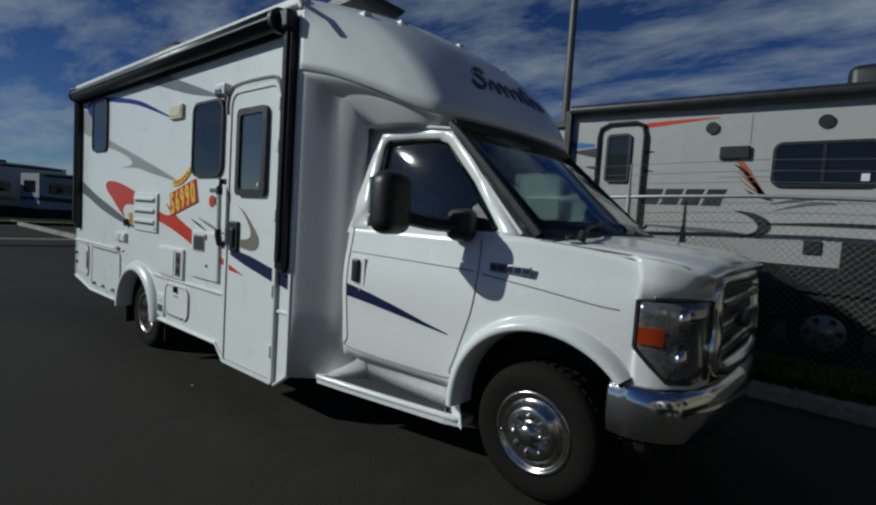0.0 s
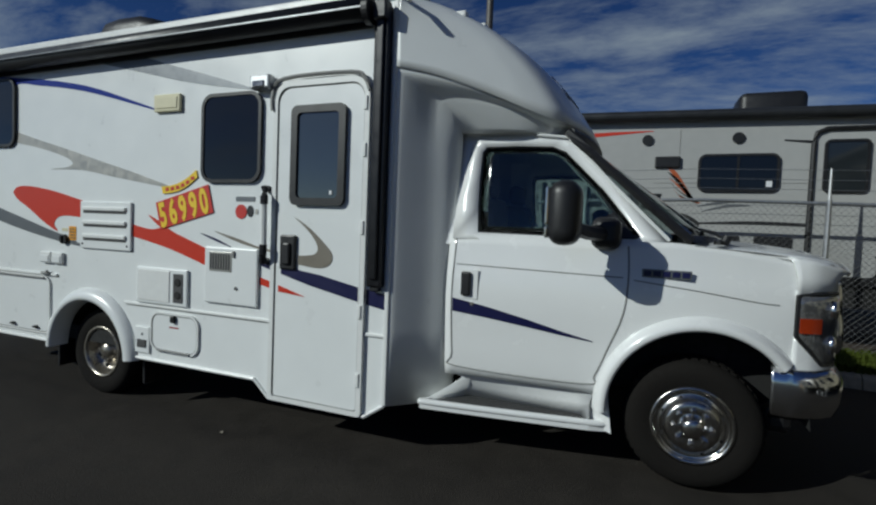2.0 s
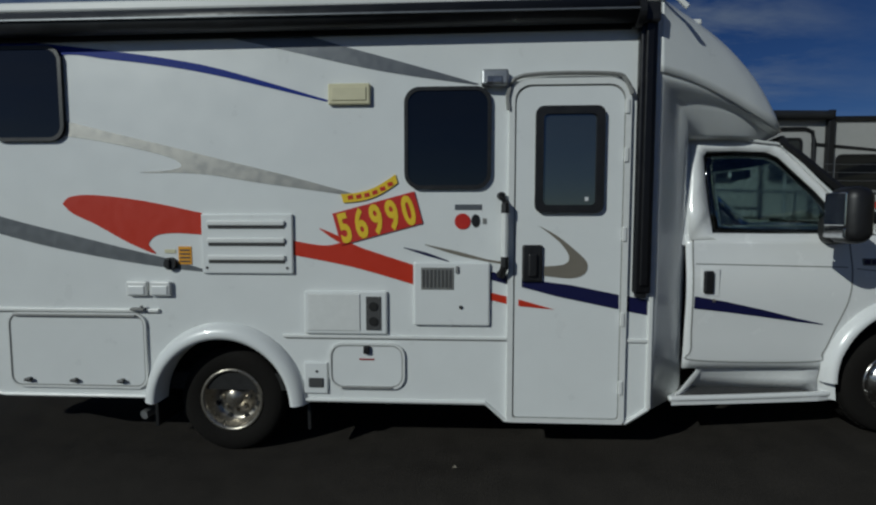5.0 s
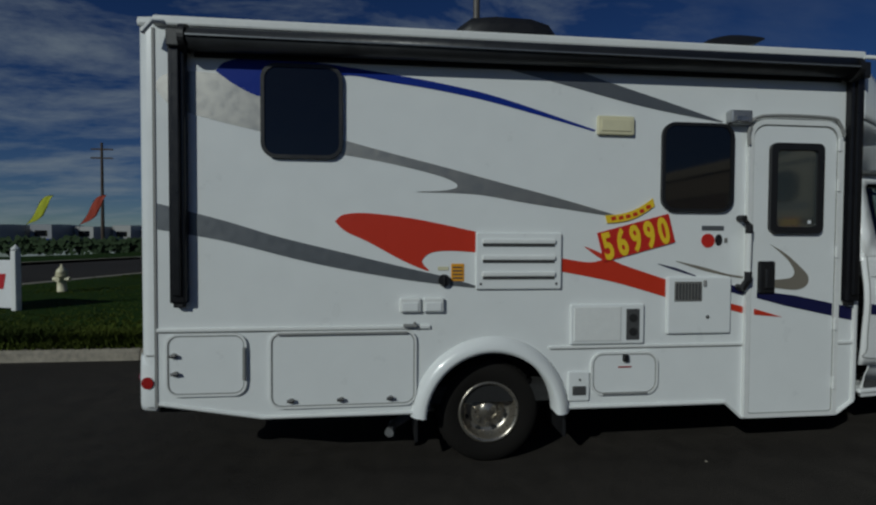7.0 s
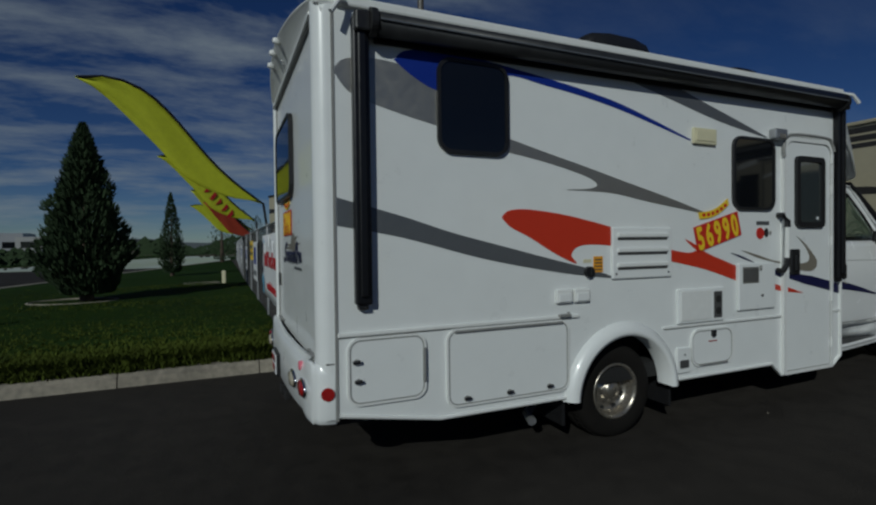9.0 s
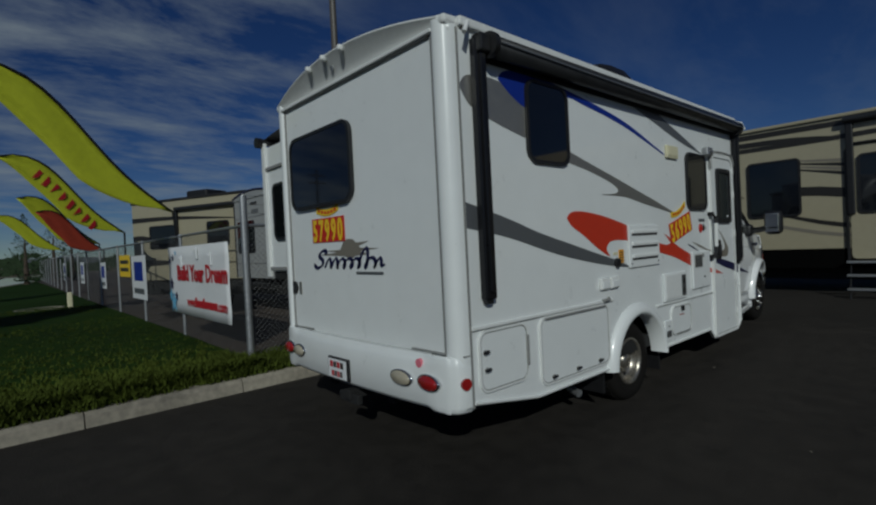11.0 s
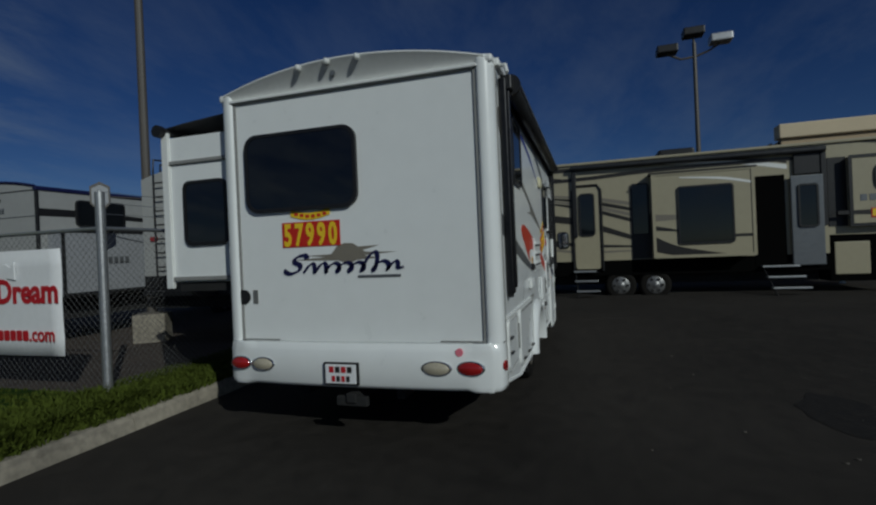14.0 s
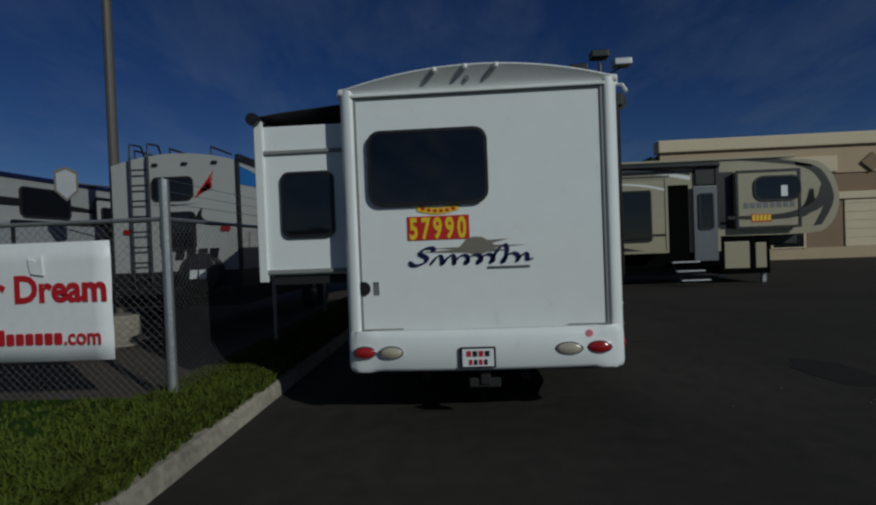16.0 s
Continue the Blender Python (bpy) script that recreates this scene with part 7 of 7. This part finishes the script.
for k in range(5):
    rear_plate(st, [(12.0 - 0.09 * k, 2.58), (11.93 - 0.09 * k, 2.58), (11.93 - 0.09 * k, 2.68), (12.0 - 0.09 * k, 2.68)], SX, GREY2, "letter_block")
    part("letter_block", box((-4.9 + 0.12 * k, SY - 0.376, 1.62), (-4.82 + 0.12 * k, SY - 0.371, 1.74)), GREY2, st)
w = rear_plate(st, rounded(11.85, 1.62, 12.95, 2.42, 0.06), SX, TINT, "rear_window", 0.02)
rear_plate(st, rounded(11.0, 1.72, 11.16, 1.8, 0.02), SX, REDLENS, "tail_lamp", 0.02)
part("rear_bumper", box((SX - 0.14, SY + 0.2, 0.8), (SX - 0.04, 12.9, 0.9), 0.01), BLACK, st)

# tan fifth-wheel and others up the yard
def yard_trailer(x, y, L, h, mat, label, stripe, turn=0.0):
    t2 = thing("yard_trailer", label, "trailer", "trailers lined up in the yard", (x, y, 0.1), turn)
    shell(t2, 0, L, 0, 2.4, 0.85, h, 0.1, mat)
    part("roof_edge", box((-0.02, -0.03, h - 0.04), (L, 0.05, h + 0.03), 0.01), stripe, t2)
    part("underframe", box((0.2, 0.1, 0.4), (L - 0.2, 2.3, 0.85)), UNDER, t2)
    window_on(t2, 0.8, 1.8, 1.9, 2.45, 0.0)
    window_on(t2, 3.2, 1.8, 4.0, 2.45, 0.0)
    band_on(t2, [(0, 2.75), (2, 2.7), (4.6, 2.5)], [(0, 2.6), (2, 2.6), (4.6, 2.48)], 0.0, stripe)
    band_on(t2, [(0, 1.5), (2, 1.4), (4.6, 1.3)], [(0, 1.25), (2, 1.3), (4.6, 1.28)], 0.0, stripe)
    band_on(t2, [(0, 2.20), (0.7, 2.16), (2.2, 1.72), (4.6, 1.62)], [(0, 2.06), (0.7, 2.02), (2.2, 1.66), (4.6, 1.58)], 0.0, stripe)
    part("awning_roll", rod((2.0, -0.08, h - 0.30), (L - 0.1, -0.08, h - 0.30), 0.06, n=10), AWNING, t2)
    for xx in (2.0, L - 0.1):
        part("awning_arm", box((xx - 0.04, -0.07, 1.2), (xx + 0.04, -0.005, h - 0.28), 0.01), BLACK, t2)
    rear_plate(t2, rounded(0.5, 1.85, 1.9, 2.45, 0.06), 0.0, TINT, "rear_window", 0.02)
    rear_plate(t2, [(0.0, 2.75), (2.4, 2.65), (2.4, 2.55), (0.0, 2.6)], 0.0, stripe, "stripe", 0.01)
    for yy in (0.2, 2.2):
        rear_plate(t2, rounded(yy - 0.07, 1.1, yy + 0.07, 1.35, 0.02), 0.0, REDLENS, "tail_lamp", 0.02)
    part("rear_bumper", box((-0.16, 0.1, 0.6), (-0.04, 2.3, 0.75), 0.02), BLACK, t2)
    for xx in (L * 0.55, L * 0.55 + 0.9):
        trailer_wheel(t2, xx, 0.02, 0.36, 0.36, -1)
    part("air_conditioner", box((L * 0.3, 0.8, h + 0.08), (L * 0.3 + 0.9, 1.6, h + 0.35), 0.06), BLACK, t2)
    return t2


yard_trailer(-7.35, 17.5, 4.7, 3.2, TAN, "tan fifth-wheel trailer with brown stripes in the yard", BROWN, -66)
yard_trailer(-5.0, 21.0, 8, 3.0, TRAILER, "white trailer with grey stripes in the yard", GREY2)
yard_trailer(-4.6, 25.2, 8, 3.2, TRAILER_GREY, "grey trailer in the yard", BLACK)
yard_trailer(-4.0, 29.4, 8, 3.0, TRAILER, "white trailer with grey stripes in the yard", GREY2)
yard_trailer(-3.4, 33.8, 8, 3.1, TRAILER, "white trailer with grey stripes in the yard", GREY2)
yard_trailer(-2.6, 39.0, 8, 3.0, TAN, "tan trailer far along the fence", BROWN)

# ---- tan fifth-wheel facing the lot, built along its own length ----
fw = thing("fifth_wheel_trailer", "tan fifth-wheel trailer with dark swooshes and open entrance door", "fifth-wheel trailer", at=(0, 0, 0), turn=-90)
# local x runs along -y of the lot, local y runs along +x; its face is at local y = 0
fy = 0.0
shell(fw, -6.0, 3.2, fy, 2.45, 1.15, 3.44, 0.06, TAN)
nose = [(3.2, 1.55), (5.3, 1.55), (5.8, 1.75), (6.02, 2.25), (5.95, 2.8), (5.7, 3.18), (5.2, 3.36), (3.2, 3.48)]
part("nose", slab([(p.x, p.y) for p in smooth_line([(x, z, 0) for x, z in nose], 3)], "y", fy, 2.45), TAN, fw)
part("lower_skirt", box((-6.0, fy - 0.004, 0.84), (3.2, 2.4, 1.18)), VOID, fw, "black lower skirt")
part("underframe", box((-5.8, 0.3, 0.62), (3.1, 2.2, 0.86)), UNDER, fw)
part("roof_edge", box((-6.0, fy - 0.05, 3.41), (5.0, fy + 0.05, 3.47), 0.015), TAN, fw)
part("awning_roll", rod((-1.85, fy - 0.10, 3.34), (3.15, fy - 0.10, 3.30), 0.06, n=14), AWNING, fw, "rolled dark awning")
for x in (-1.78, 3.12):
    part("awning_arm", box((x - 0.05, fy - 0.08, 1.75), (x + 0.05, fy - 0.005, 3.36), 0.012), BLACK, fw)
sl = part("slide_room", box((-0.14, fy - 0.38, 1.22), (1.78, fy, 3.02), 0.02), TAN, fw, "tan slide-out room")
part("slide_trim", ring_plate(rounded(-0.16, 1.2, 1.80, 3.04, 0.03), rounded(-0.1, 1.26, 1.74, 2.98, 0.02), "y", fy - 0.395, 0.02), TAN, sl)
part("slide_gutter", box((-0.2, fy - 0.41, 3.02), (1.84, fy, 3.05)), BLACK, sl)
window_on(sl, 0.36, 1.50, 1.39, 2.70, fy - 0.38, 0.05)
# dark plate paints the shade on the wall beside the slide-out
part("slide_end_shade", box((-0.56, fy - 0.01, 1.2), (-0.15, fy + 0.0, 2.2)), BROWN, fw)
window_on(fw, -0.54, 1.75, -0.20, 2.87, fy, 0.04)
band_on(sl, [(-0.1, 1.66), (0.3, 1.46), (0.9, 1.32), (1.3, 1.25)], [(-0.1, 1.34), (0.3, 1.25), (0.9, 1.24), (1.3, 1.24)], fy - 0.38, BROWN)
band_on(sl, [(-0.1, 2.15), (0.35, 2.12)], [(-0.1, 2.0), (0.35, 2.02)], fy - 0.38, TAUPE)
band_on(sl, [(1.40, 1.66), (1.76, 1.66)], [(1.40, 1.60), (1.76, 1.60)], fy - 0.38, BROWN)
d3 = part("door", slab(rounded(-1.80, 1.0, -1.24, 2.90, 0.07), "y", fy - 0.012, 0.02), TAN, fw)
part("door_outline", tube([(-1.84, fy - 0.03, 0.95), (-1.84, fy - 0.03, 2.82), (-1.77, fy - 0.03, 2.93), (-1.27, fy - 0.03, 2.93), (-1.20, fy - 0.03, 2.82), (-1.20, fy - 0.03, 0.95)], 0.026, 6), BLACK, d3)
window_on(d3, -1.67, 1.78, -1.36, 2.73, fy - 0.012, 0.06)
window_on(fw, -3.3, 1.8, -2.5, 2.8, fy, 0.06)
for k in range(4):
    band_on(fw, [(-2.6, 2.78 - 0.05 * k), (-1.4, 2.66 - 0.09 * k), (-0.42, 2.46 - 0.13 * k)], [(-2.6, 2.76 - 0.05 * k), (-1.4, 2.58 - 0.09 * k), (-0.42, 2.38 - 0.13 * k)], fy, BROWN if k % 2 else TAUPE)
band_on(fw, [(-3.0, 1.90), (-1.9, 1.62), (-0.45, 1.50)], [(-3.0, 1.86), (-1.9, 1.54), (-0.45, 1.46)], fy, BROWN)
band_on(fw, [(-3.0, 1.68), (-1.9, 1.44), (-0.45, 1.40)], [(-3.0, 1.62), (-1.9, 1.38), (-0.45, 1.37)], fy, TAUPE)
band_on(fw, [(-6.0, 3.25), (-3.0, 3.22), (-1.9, 3.10)], [(-6.0, 3.18), (-3.0, 3.12), (-1.9, 3.07)], fy, BROWN)
band_on(fw, [(0.2, 3.30), (1.6, 3.22), (2.5, 3.06)], [(0.2, 3.27), (1.6, 3.14), (2.5, 2.96)], fy, TRIM_WHITE)
band_on(fw, [(0.6, 3.33), (1.9, 3.24), (2.5, 3.14)], [(0.6, 3.31), (1.9, 3.20), (2.5, 3.08)], fy, BROWN)
band_on(fw, [(-6.0, 3.38), (-1.0, 3.36), (1.5, 3.34)], [(-6.0, 3.28), (-1.0, 3.27), (1.5, 3.31)], fy, BROWN)
band_on(fw, [(-6.0, 3.12), (-2.0, 3.12), (0.0, 3.20), (3.1, 3.20)], [(-6.0, 3.05), (-2.0, 3.04), (0.0, 3.12), (3.1, 3.13)], fy - 0.004, BROWN)
band_on(fw, [(-3.0, 2.30), (-1.9, 2.22), (-0.5, 1.72)], [(-3.0, 2.16), (-1.9, 2.06), (-0.5, 1.62)], fy - 0.004, BROWN)
band_on(fw, [(-6.0, 2.5), (-4.2, 2.4), (-3.4, 2.2)], [(-6.0, 2.3), (-4.2, 2.28), (-3.4, 2.18)], fy, BROWN)
band_on(sl, [(-0.1, 1.90), (0.34, 1.80)], [(-0.1, 1.80), (0.34, 1.76)], fy - 0.38, BROWN)
band_on(sl, [(0.4, 2.92), (1.2, 2.86), (1.74, 2.74)], [(0.4, 2.90), (1.2, 2.81), (1.74, 2.69)], fy - 0.38, TRIM_WHITE)
# no recess: a flat black panel paints the dark inside of the doorway
part("doorway", box((1.86, fy - 0.012, 0.95), (2.45, fy + 0.004, 2.85), 0.01), VOID, fw, "flat black panel standing for the unlit open doorway")
leaf = part("open_door", box((2.52, fy - 0.10, 0.95), (3.10, fy - 0.05, 2.80), 0.02), GREY2, fw, "grey open door leaf")
window_on(leaf, 2.66, 1.75, 2.98, 2.6, fy - 0.10, 0.05)
part("door_screen", box((2.6, fy - 0.06, 2.82), (3.12, fy - 0.02, 3.28), 0.02), BLACK, leaf)
for x0, x1 in ((-1.86, -1.36), (1.95, 2.62)):
    for k in range(4):
        z = 0.95 - 0.21 * k
        part("step", box((x0 + 0.03 * k, fy - 0.16 - 0.2 * k, z - 0.02), (x1 + 0.03 * k, fy - 0.02 - 0.2 * k, z + 0.015), 0.006), GALV, fw, "metal entry step")
    part("step_frame", tube([(x0 + 0.04, fy, 0.95), (x0 + 0.12, fy - 0.72, 0.28)], 0.015, 5), BLACK, fw)
for x in (-0.84, -0.11):
    trailer_wheel(fw, x, fy + 0.02, 0.60, 0.34, -1)
ns = part("nose_slide", box((3.52, fy - 0.16, 1.72), (5.0, fy, 3.10), 0.02), TAN, fw)
part("slide_trim", ring_plate(rounded(3.5, 1.70, 5.02, 3.12, 0.03), rounded(3.56, 1.76, 4.96, 3.06, 0.02), "y", fy - 0.175, 0.02), BLACK, ns)
# no real gap: a black plate paints the shadow beside the nose slide
part("slide_shadow_gap", box((3.2, fy - 0.012, 1.72), (3.52, fy, 3.12)), BLACK, fw)
window_on(ns, 3.94, 2.38, 5.0, 2.95, fy - 0.16, 0.2)
part("window_sticker", box((4.55, fy - 0.19, 2.46), (4.7, fy - 0.184, 2.72), 0.002), BANNER, ns)
band_on(fw, [(3.3, 2.02), (4.6, 2.05), (5.3, 2.3), (5.5, 2.75)], [(3.3, 1.95), (4.7, 1.92), (5.55, 2.2), (5.6, 2.75)], fy - 0.16, BROWN)
for k in range(8):
    part("letter_block", box((3.68 + 0.155 * k, fy - 0.166, 2.20), (3.79 + 0.155 * k, fy - 0.161, 2.33)), GREY2, ns)
pc = part("price_card", box((3.85, fy - 0.168, 1.86), (4.32, fy - 0.161, 2.05)), SALE_RED, ns, "red price card with yellow marks")
for k in range(5):
    part("numeral_bar", box((3.87 + 0.09 * k, fy - 0.172, 1.89), (3.94 + 0.09 * k, fy - 0.167, 2.03)), YELLOW, pc)
band_on(fw, [(5.0, 3.30), (5.6, 3.1), (5.9, 2.4), (5.6, 1.75)], [(5.0, 3.22), (5.45, 3.0), (5.7, 2.4), (5.4, 1.72)], fy, BROWN)
band_on(fw, [(3.6, 3.44), (4.6, 3.38), (5.4, 3.22)], [(3.6, 3.40), (4.6, 3.28), (5.4, 3.16)], fy, BROWN)
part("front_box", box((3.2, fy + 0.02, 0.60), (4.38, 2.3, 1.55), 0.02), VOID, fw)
part("box_panel", box((3.28, fy - 0.005, 0.74), (3.88, fy + 0.03, 1.40), 0.02), TAN, fw)
part("box_panel", box((4.02, fy - 0.005, 0.74), (4.28, fy + 0.03, 1.36), 0.02), TAN, fw)
for x in (4.25,):
    for y in (0.15, 2.2):
        part("landing_leg", box((x, y, 0.25), (x + 0.1, y + 0.1, 0.9), 0.01), GALV, fw)
part("pin_box", box((4.4, 0.9, 1.25), (5.6, 1.5, 1.6), 0.05), BLACK, fw)
part("air_conditioner", box((0.15, 0.8, 3.46), (0.95, 1.6, 3.74), 0.06), BLACK, fw, "black rooftop air conditioner")

fw.matrix_world = pose(3.2, -0.405, -0.42, 0, 0, -90) @ Matrix.Scale(1.27, 4)

# ---- shop building behind the fifth-wheel ----
shop = thing("shop_building", "tan stucco commercial building with cream cornice", "building")
part("main_wall", box((9.0, -34.0, 0.2), (9.3, -5.4, 5.1)), STUCCO2, shop)
part("upper_band", box((8.95, -34.0, 4.05), (9.3, -5.4, 5.2)), STUCCO, shop)
part("cornice", box((8.8, -34.1, 5.2), (9.4, -5.3, 5.72), 0.04), STUCCO3, shop)
part("mid_band", box((8.88, -12.6, 4.1), (9.3, -7.6, 4.75), 0.02), STUCCO3, shop)
part("lower_band", box((8.9, -34.0, 2.95), (9.3, -12.3, 3.25), 0.02), STUCCO3, shop)
part("side_wall", box((9.3, -5.6, 0.2), (24.0, -5.3, 5.1)), STUCCO, shop)
part("main_roof", box((9.2, -34.0, 5.0), (24.0, -5.4, 5.15)), STUCCO2, shop)
hip = [(-4.0, 4.0), (-5.3, 5.2), (-5.3, 3.9), (-4.0, 3.9)]
part("hip_roof", slab(hip, "x", 9.6, 10.0), material("brown_shingle", (0.11, 0.075, 0.05), 0.9, vary=0.2, scale=20, bump=0.3), shop)
part("diamond_tile", slab([(-14.0, 4.85), (-13.55, 4.45), (-14.0, 4.05), (-14.45, 4.45)], "x", 8.86, 0.06), STUCCO2, shop, "dark diamond ornament")
rd = part("roll_up_door", box((8.95, -17.0, 0.25), (9.02, -12.9, 2.9)), STUCCO3, shop)
for k in range(7):
    part("door_panel_seam", box((8.942, -17.0, 0.6 + 0.36 * k), (8.952, -12.9, 0.615 + 0.36 * k)), SEAL, rd)
for y0 in (-11.2, -9.6):
    w = part("window", box((8.96, y0, 1.0), (9.01, y0 + 1.25, 2.2)), TINT, shop)
    part("window_trim", ring_plate(rounded(y0 - 0.08, 0.92, y0 + 1.33, 2.28, 0.02), rounded(y0, 1.0, y0 + 1.25, 2.2, 0.02), "x", 8.92, 0.07), STUCCO3, w)
part("shop_base", box((8.92, -34.0, 0.2), (9.3, -5.4, 0.95)), STUCCO, shop)

shop.matrix_world = Matrix.Translation((4.12, -0.45, -0.58)) @ Matrix.Scale(1.32, 4)

# ---- dealer lot across the street ----
for k in range(44):
    x, y = -98 + (k % 26) * 2.75 + random.uniform(-0.4, 0.4), 78 + 14 * math.sin(k * 0.35) - 0.55 * k
    if k >= 26:
        y += 12
    if k >= 34:
        x, y = -40 - 2.2 * (k % 3), 2.5 + 4.2 * (k - 34)
    rv = thing("distant_motorhome", "small white trailer on the lot across the street", "trailer", "trailers across the street", (x, y, 0.0), random.uniform(-12, 12))
    h = random.uniform(2.7, 3.5)
    shell(rv, -1.2, 1.2, -3.5, 3.5, 0.7, h, 0.1, TRAILER if k % 3 else TRAILER_GREY)
    window_on(rv, -0.7, 1.7, 0.7, 2.4, -3.5)
    part("underframe", box((-1.1, -3.3, 0.0), (1.1, 3.3, 0.72)), UNDER, rv)
    part("stripe", box((-1.2, -3.51, 1.2), (1.2, -3.5, 1.4)), GREY2 if k % 2 else BLUE, rv)
    if k >= 34:
        for y0, y1 in ((-3.0, -1.7), (-0.9, 0.4), (1.7, 2.9)):
            part("side_window", slab(rounded(y0, 1.65, y1, 2.3, 0.1), "x", 1.2, 0.02), TINT, rv)
        part("side_stripe", slab([(-3.5, 1.5), (-1.0, 1.35), (3.4, 1.05), (3.4, 0.9), (-1.0, 1.1), (-3.5, 1.2)], "x", 1.2, 0.01), GREY2 if k % 2 else BLACK, rv)
        part("side_door", slab(rounded(0.7, 0.8, 1.4, 2.6, 0.08), "x", 1.2, 0.025), TRAILER_GREY, rv)
        part("air_conditioner", box((-0.4, -0.6, h), (0.4, 0.4, h + 0.3), 0.06), BLACK, rv)
        part("awning_roll", rod((1.26, -3.2, h - 0.1), (1.26, 3.2, h - 0.1), 0.07, n=8), BLACK, rv)
for x, y, mat in ((-47.0, 60.0, FLAG), (-40.5, 58.5, FLAG_RED), (-58.0, 58.0, FLAG)):
    feather((x, y, 3.0), (x - 0.4, y, 0.2), (x + 2.6, y + 0.5, 6.4), mat, "feather flag on the lot across the street", 0.9)
verts, faces = [], []
for _ in range(3000):
    x = random.uniform(-70, -24)
    y = 50 + 0.12 * (x + 47) + random.gauss(0, 0.5)
    z = random.random() * (1.5 + 0.5 * noise.noise((x * 0.5, 0, 7)))
    s = random.uniform(0.12, 0.3)
    i = len(verts)
    verts += [(x - s, y, z), (x, y - s * 0.4, z - s), (x + s, y, z), (x, y, z + s)]
    faces.append((i, i + 1, i + 2, i + 3))
me = bpy.data.meshes.new("far_hedge")
me.from_pydata(verts, [], faces)
me.materials.append(FOLIAGE)
tagged(new("far_hedge", me), "low dark hedge across the street", "hedge", "", "stuff")
verts, faces = [], []
for _ in range(2600):
    a = random.uniform(-1.3, 0.15)
    d = random.uniform(95, 150)
    p = Vector((-10 + d * math.sin(a), d * math.cos(a), random.random() ** 1.6 * (2.4 + 2.2 * noise.noise((a * 14, 0, 0)))))
    s = random.uniform(0.4, 1.0)
    i = len(verts)
    u = Vector((math.cos(a), math.sin(a), 0)) * s
    verts += [tuple(p - u), tuple(p + Vector((0, 0, -s * 0.6))), tuple(p + u), tuple(p + Vector((0, 0, s * 0.8)))]
    faces.append((i, i + 1, i + 2, i + 3))
me = bpy.data.meshes.new("far_trees")
me.from_pydata(verts, [], faces)
me.materials.append(FOLIAGE)
tagged(new("far_trees", me), "dark line of distant trees and scrub", "trees", "", "stuff")

# ---- litter and a dark patch on the lot ----
DARK_PATCH = material("darker_asphalt", (0.015, 0.0135, 0.012), 0.8, vary=0.4, scale=3, bump=0.4, bump_scale=130, spec=0.25)
# one ragged outline in a darker asphalt colour, just above the ground
for cx, cy, rx, ry in ((-7.0, -0.62, 0.62, 0.30),):
    line = [(cx + rx * math.cos(a) * (1 + 0.28 * noise.noise((cx + 2.3 * math.cos(a), cy + 2.3 * math.sin(a), 2.0))), cy + ry * math.sin(a) * (1 + 0.28 * noise.noise((cx + 2.3 * math.cos(a), cy + 2.3 * math.sin(a), 7.0)))) for a in [2 * math.pi * k / 40 for k in range(40)]]
    bm = bmesh.new()
    bm.faces.new([bm.verts.new((x, y, ground_z(x) + 0.004)) for x, y in line])
    tagged(mesh_object("oil_stain", bm, DARK_PATCH), "dark irregular patch on the asphalt", "stain")
leaves = []
for k in range(26):
    x, y = random.uniform(-10, 1.5), random.uniform(-2.5, 2.0)
    s = random.uniform(0.008, 0.02)
    leaves.append((x, y, s))
verts, faces = [], []
for x, y, s in leaves:
    z = ground_z(x) + 0.006
    i = len(verts)
    verts += [(x - s, y, z), (x, y - s * 0.7, z + s * 0.4), (x + s, y + s * 0.2, z), (x, y + s, z + s * 0.5)]
    faces.append((i, i + 1, i + 2, i + 3))
me = bpy.data.meshes.new("grit")
me.from_pydata(verts, [], faces)
me.materials.append(CONCRETE)
tagged(new("grit", me), "scattered pale grit on the asphalt", "grit", "", "stuff")
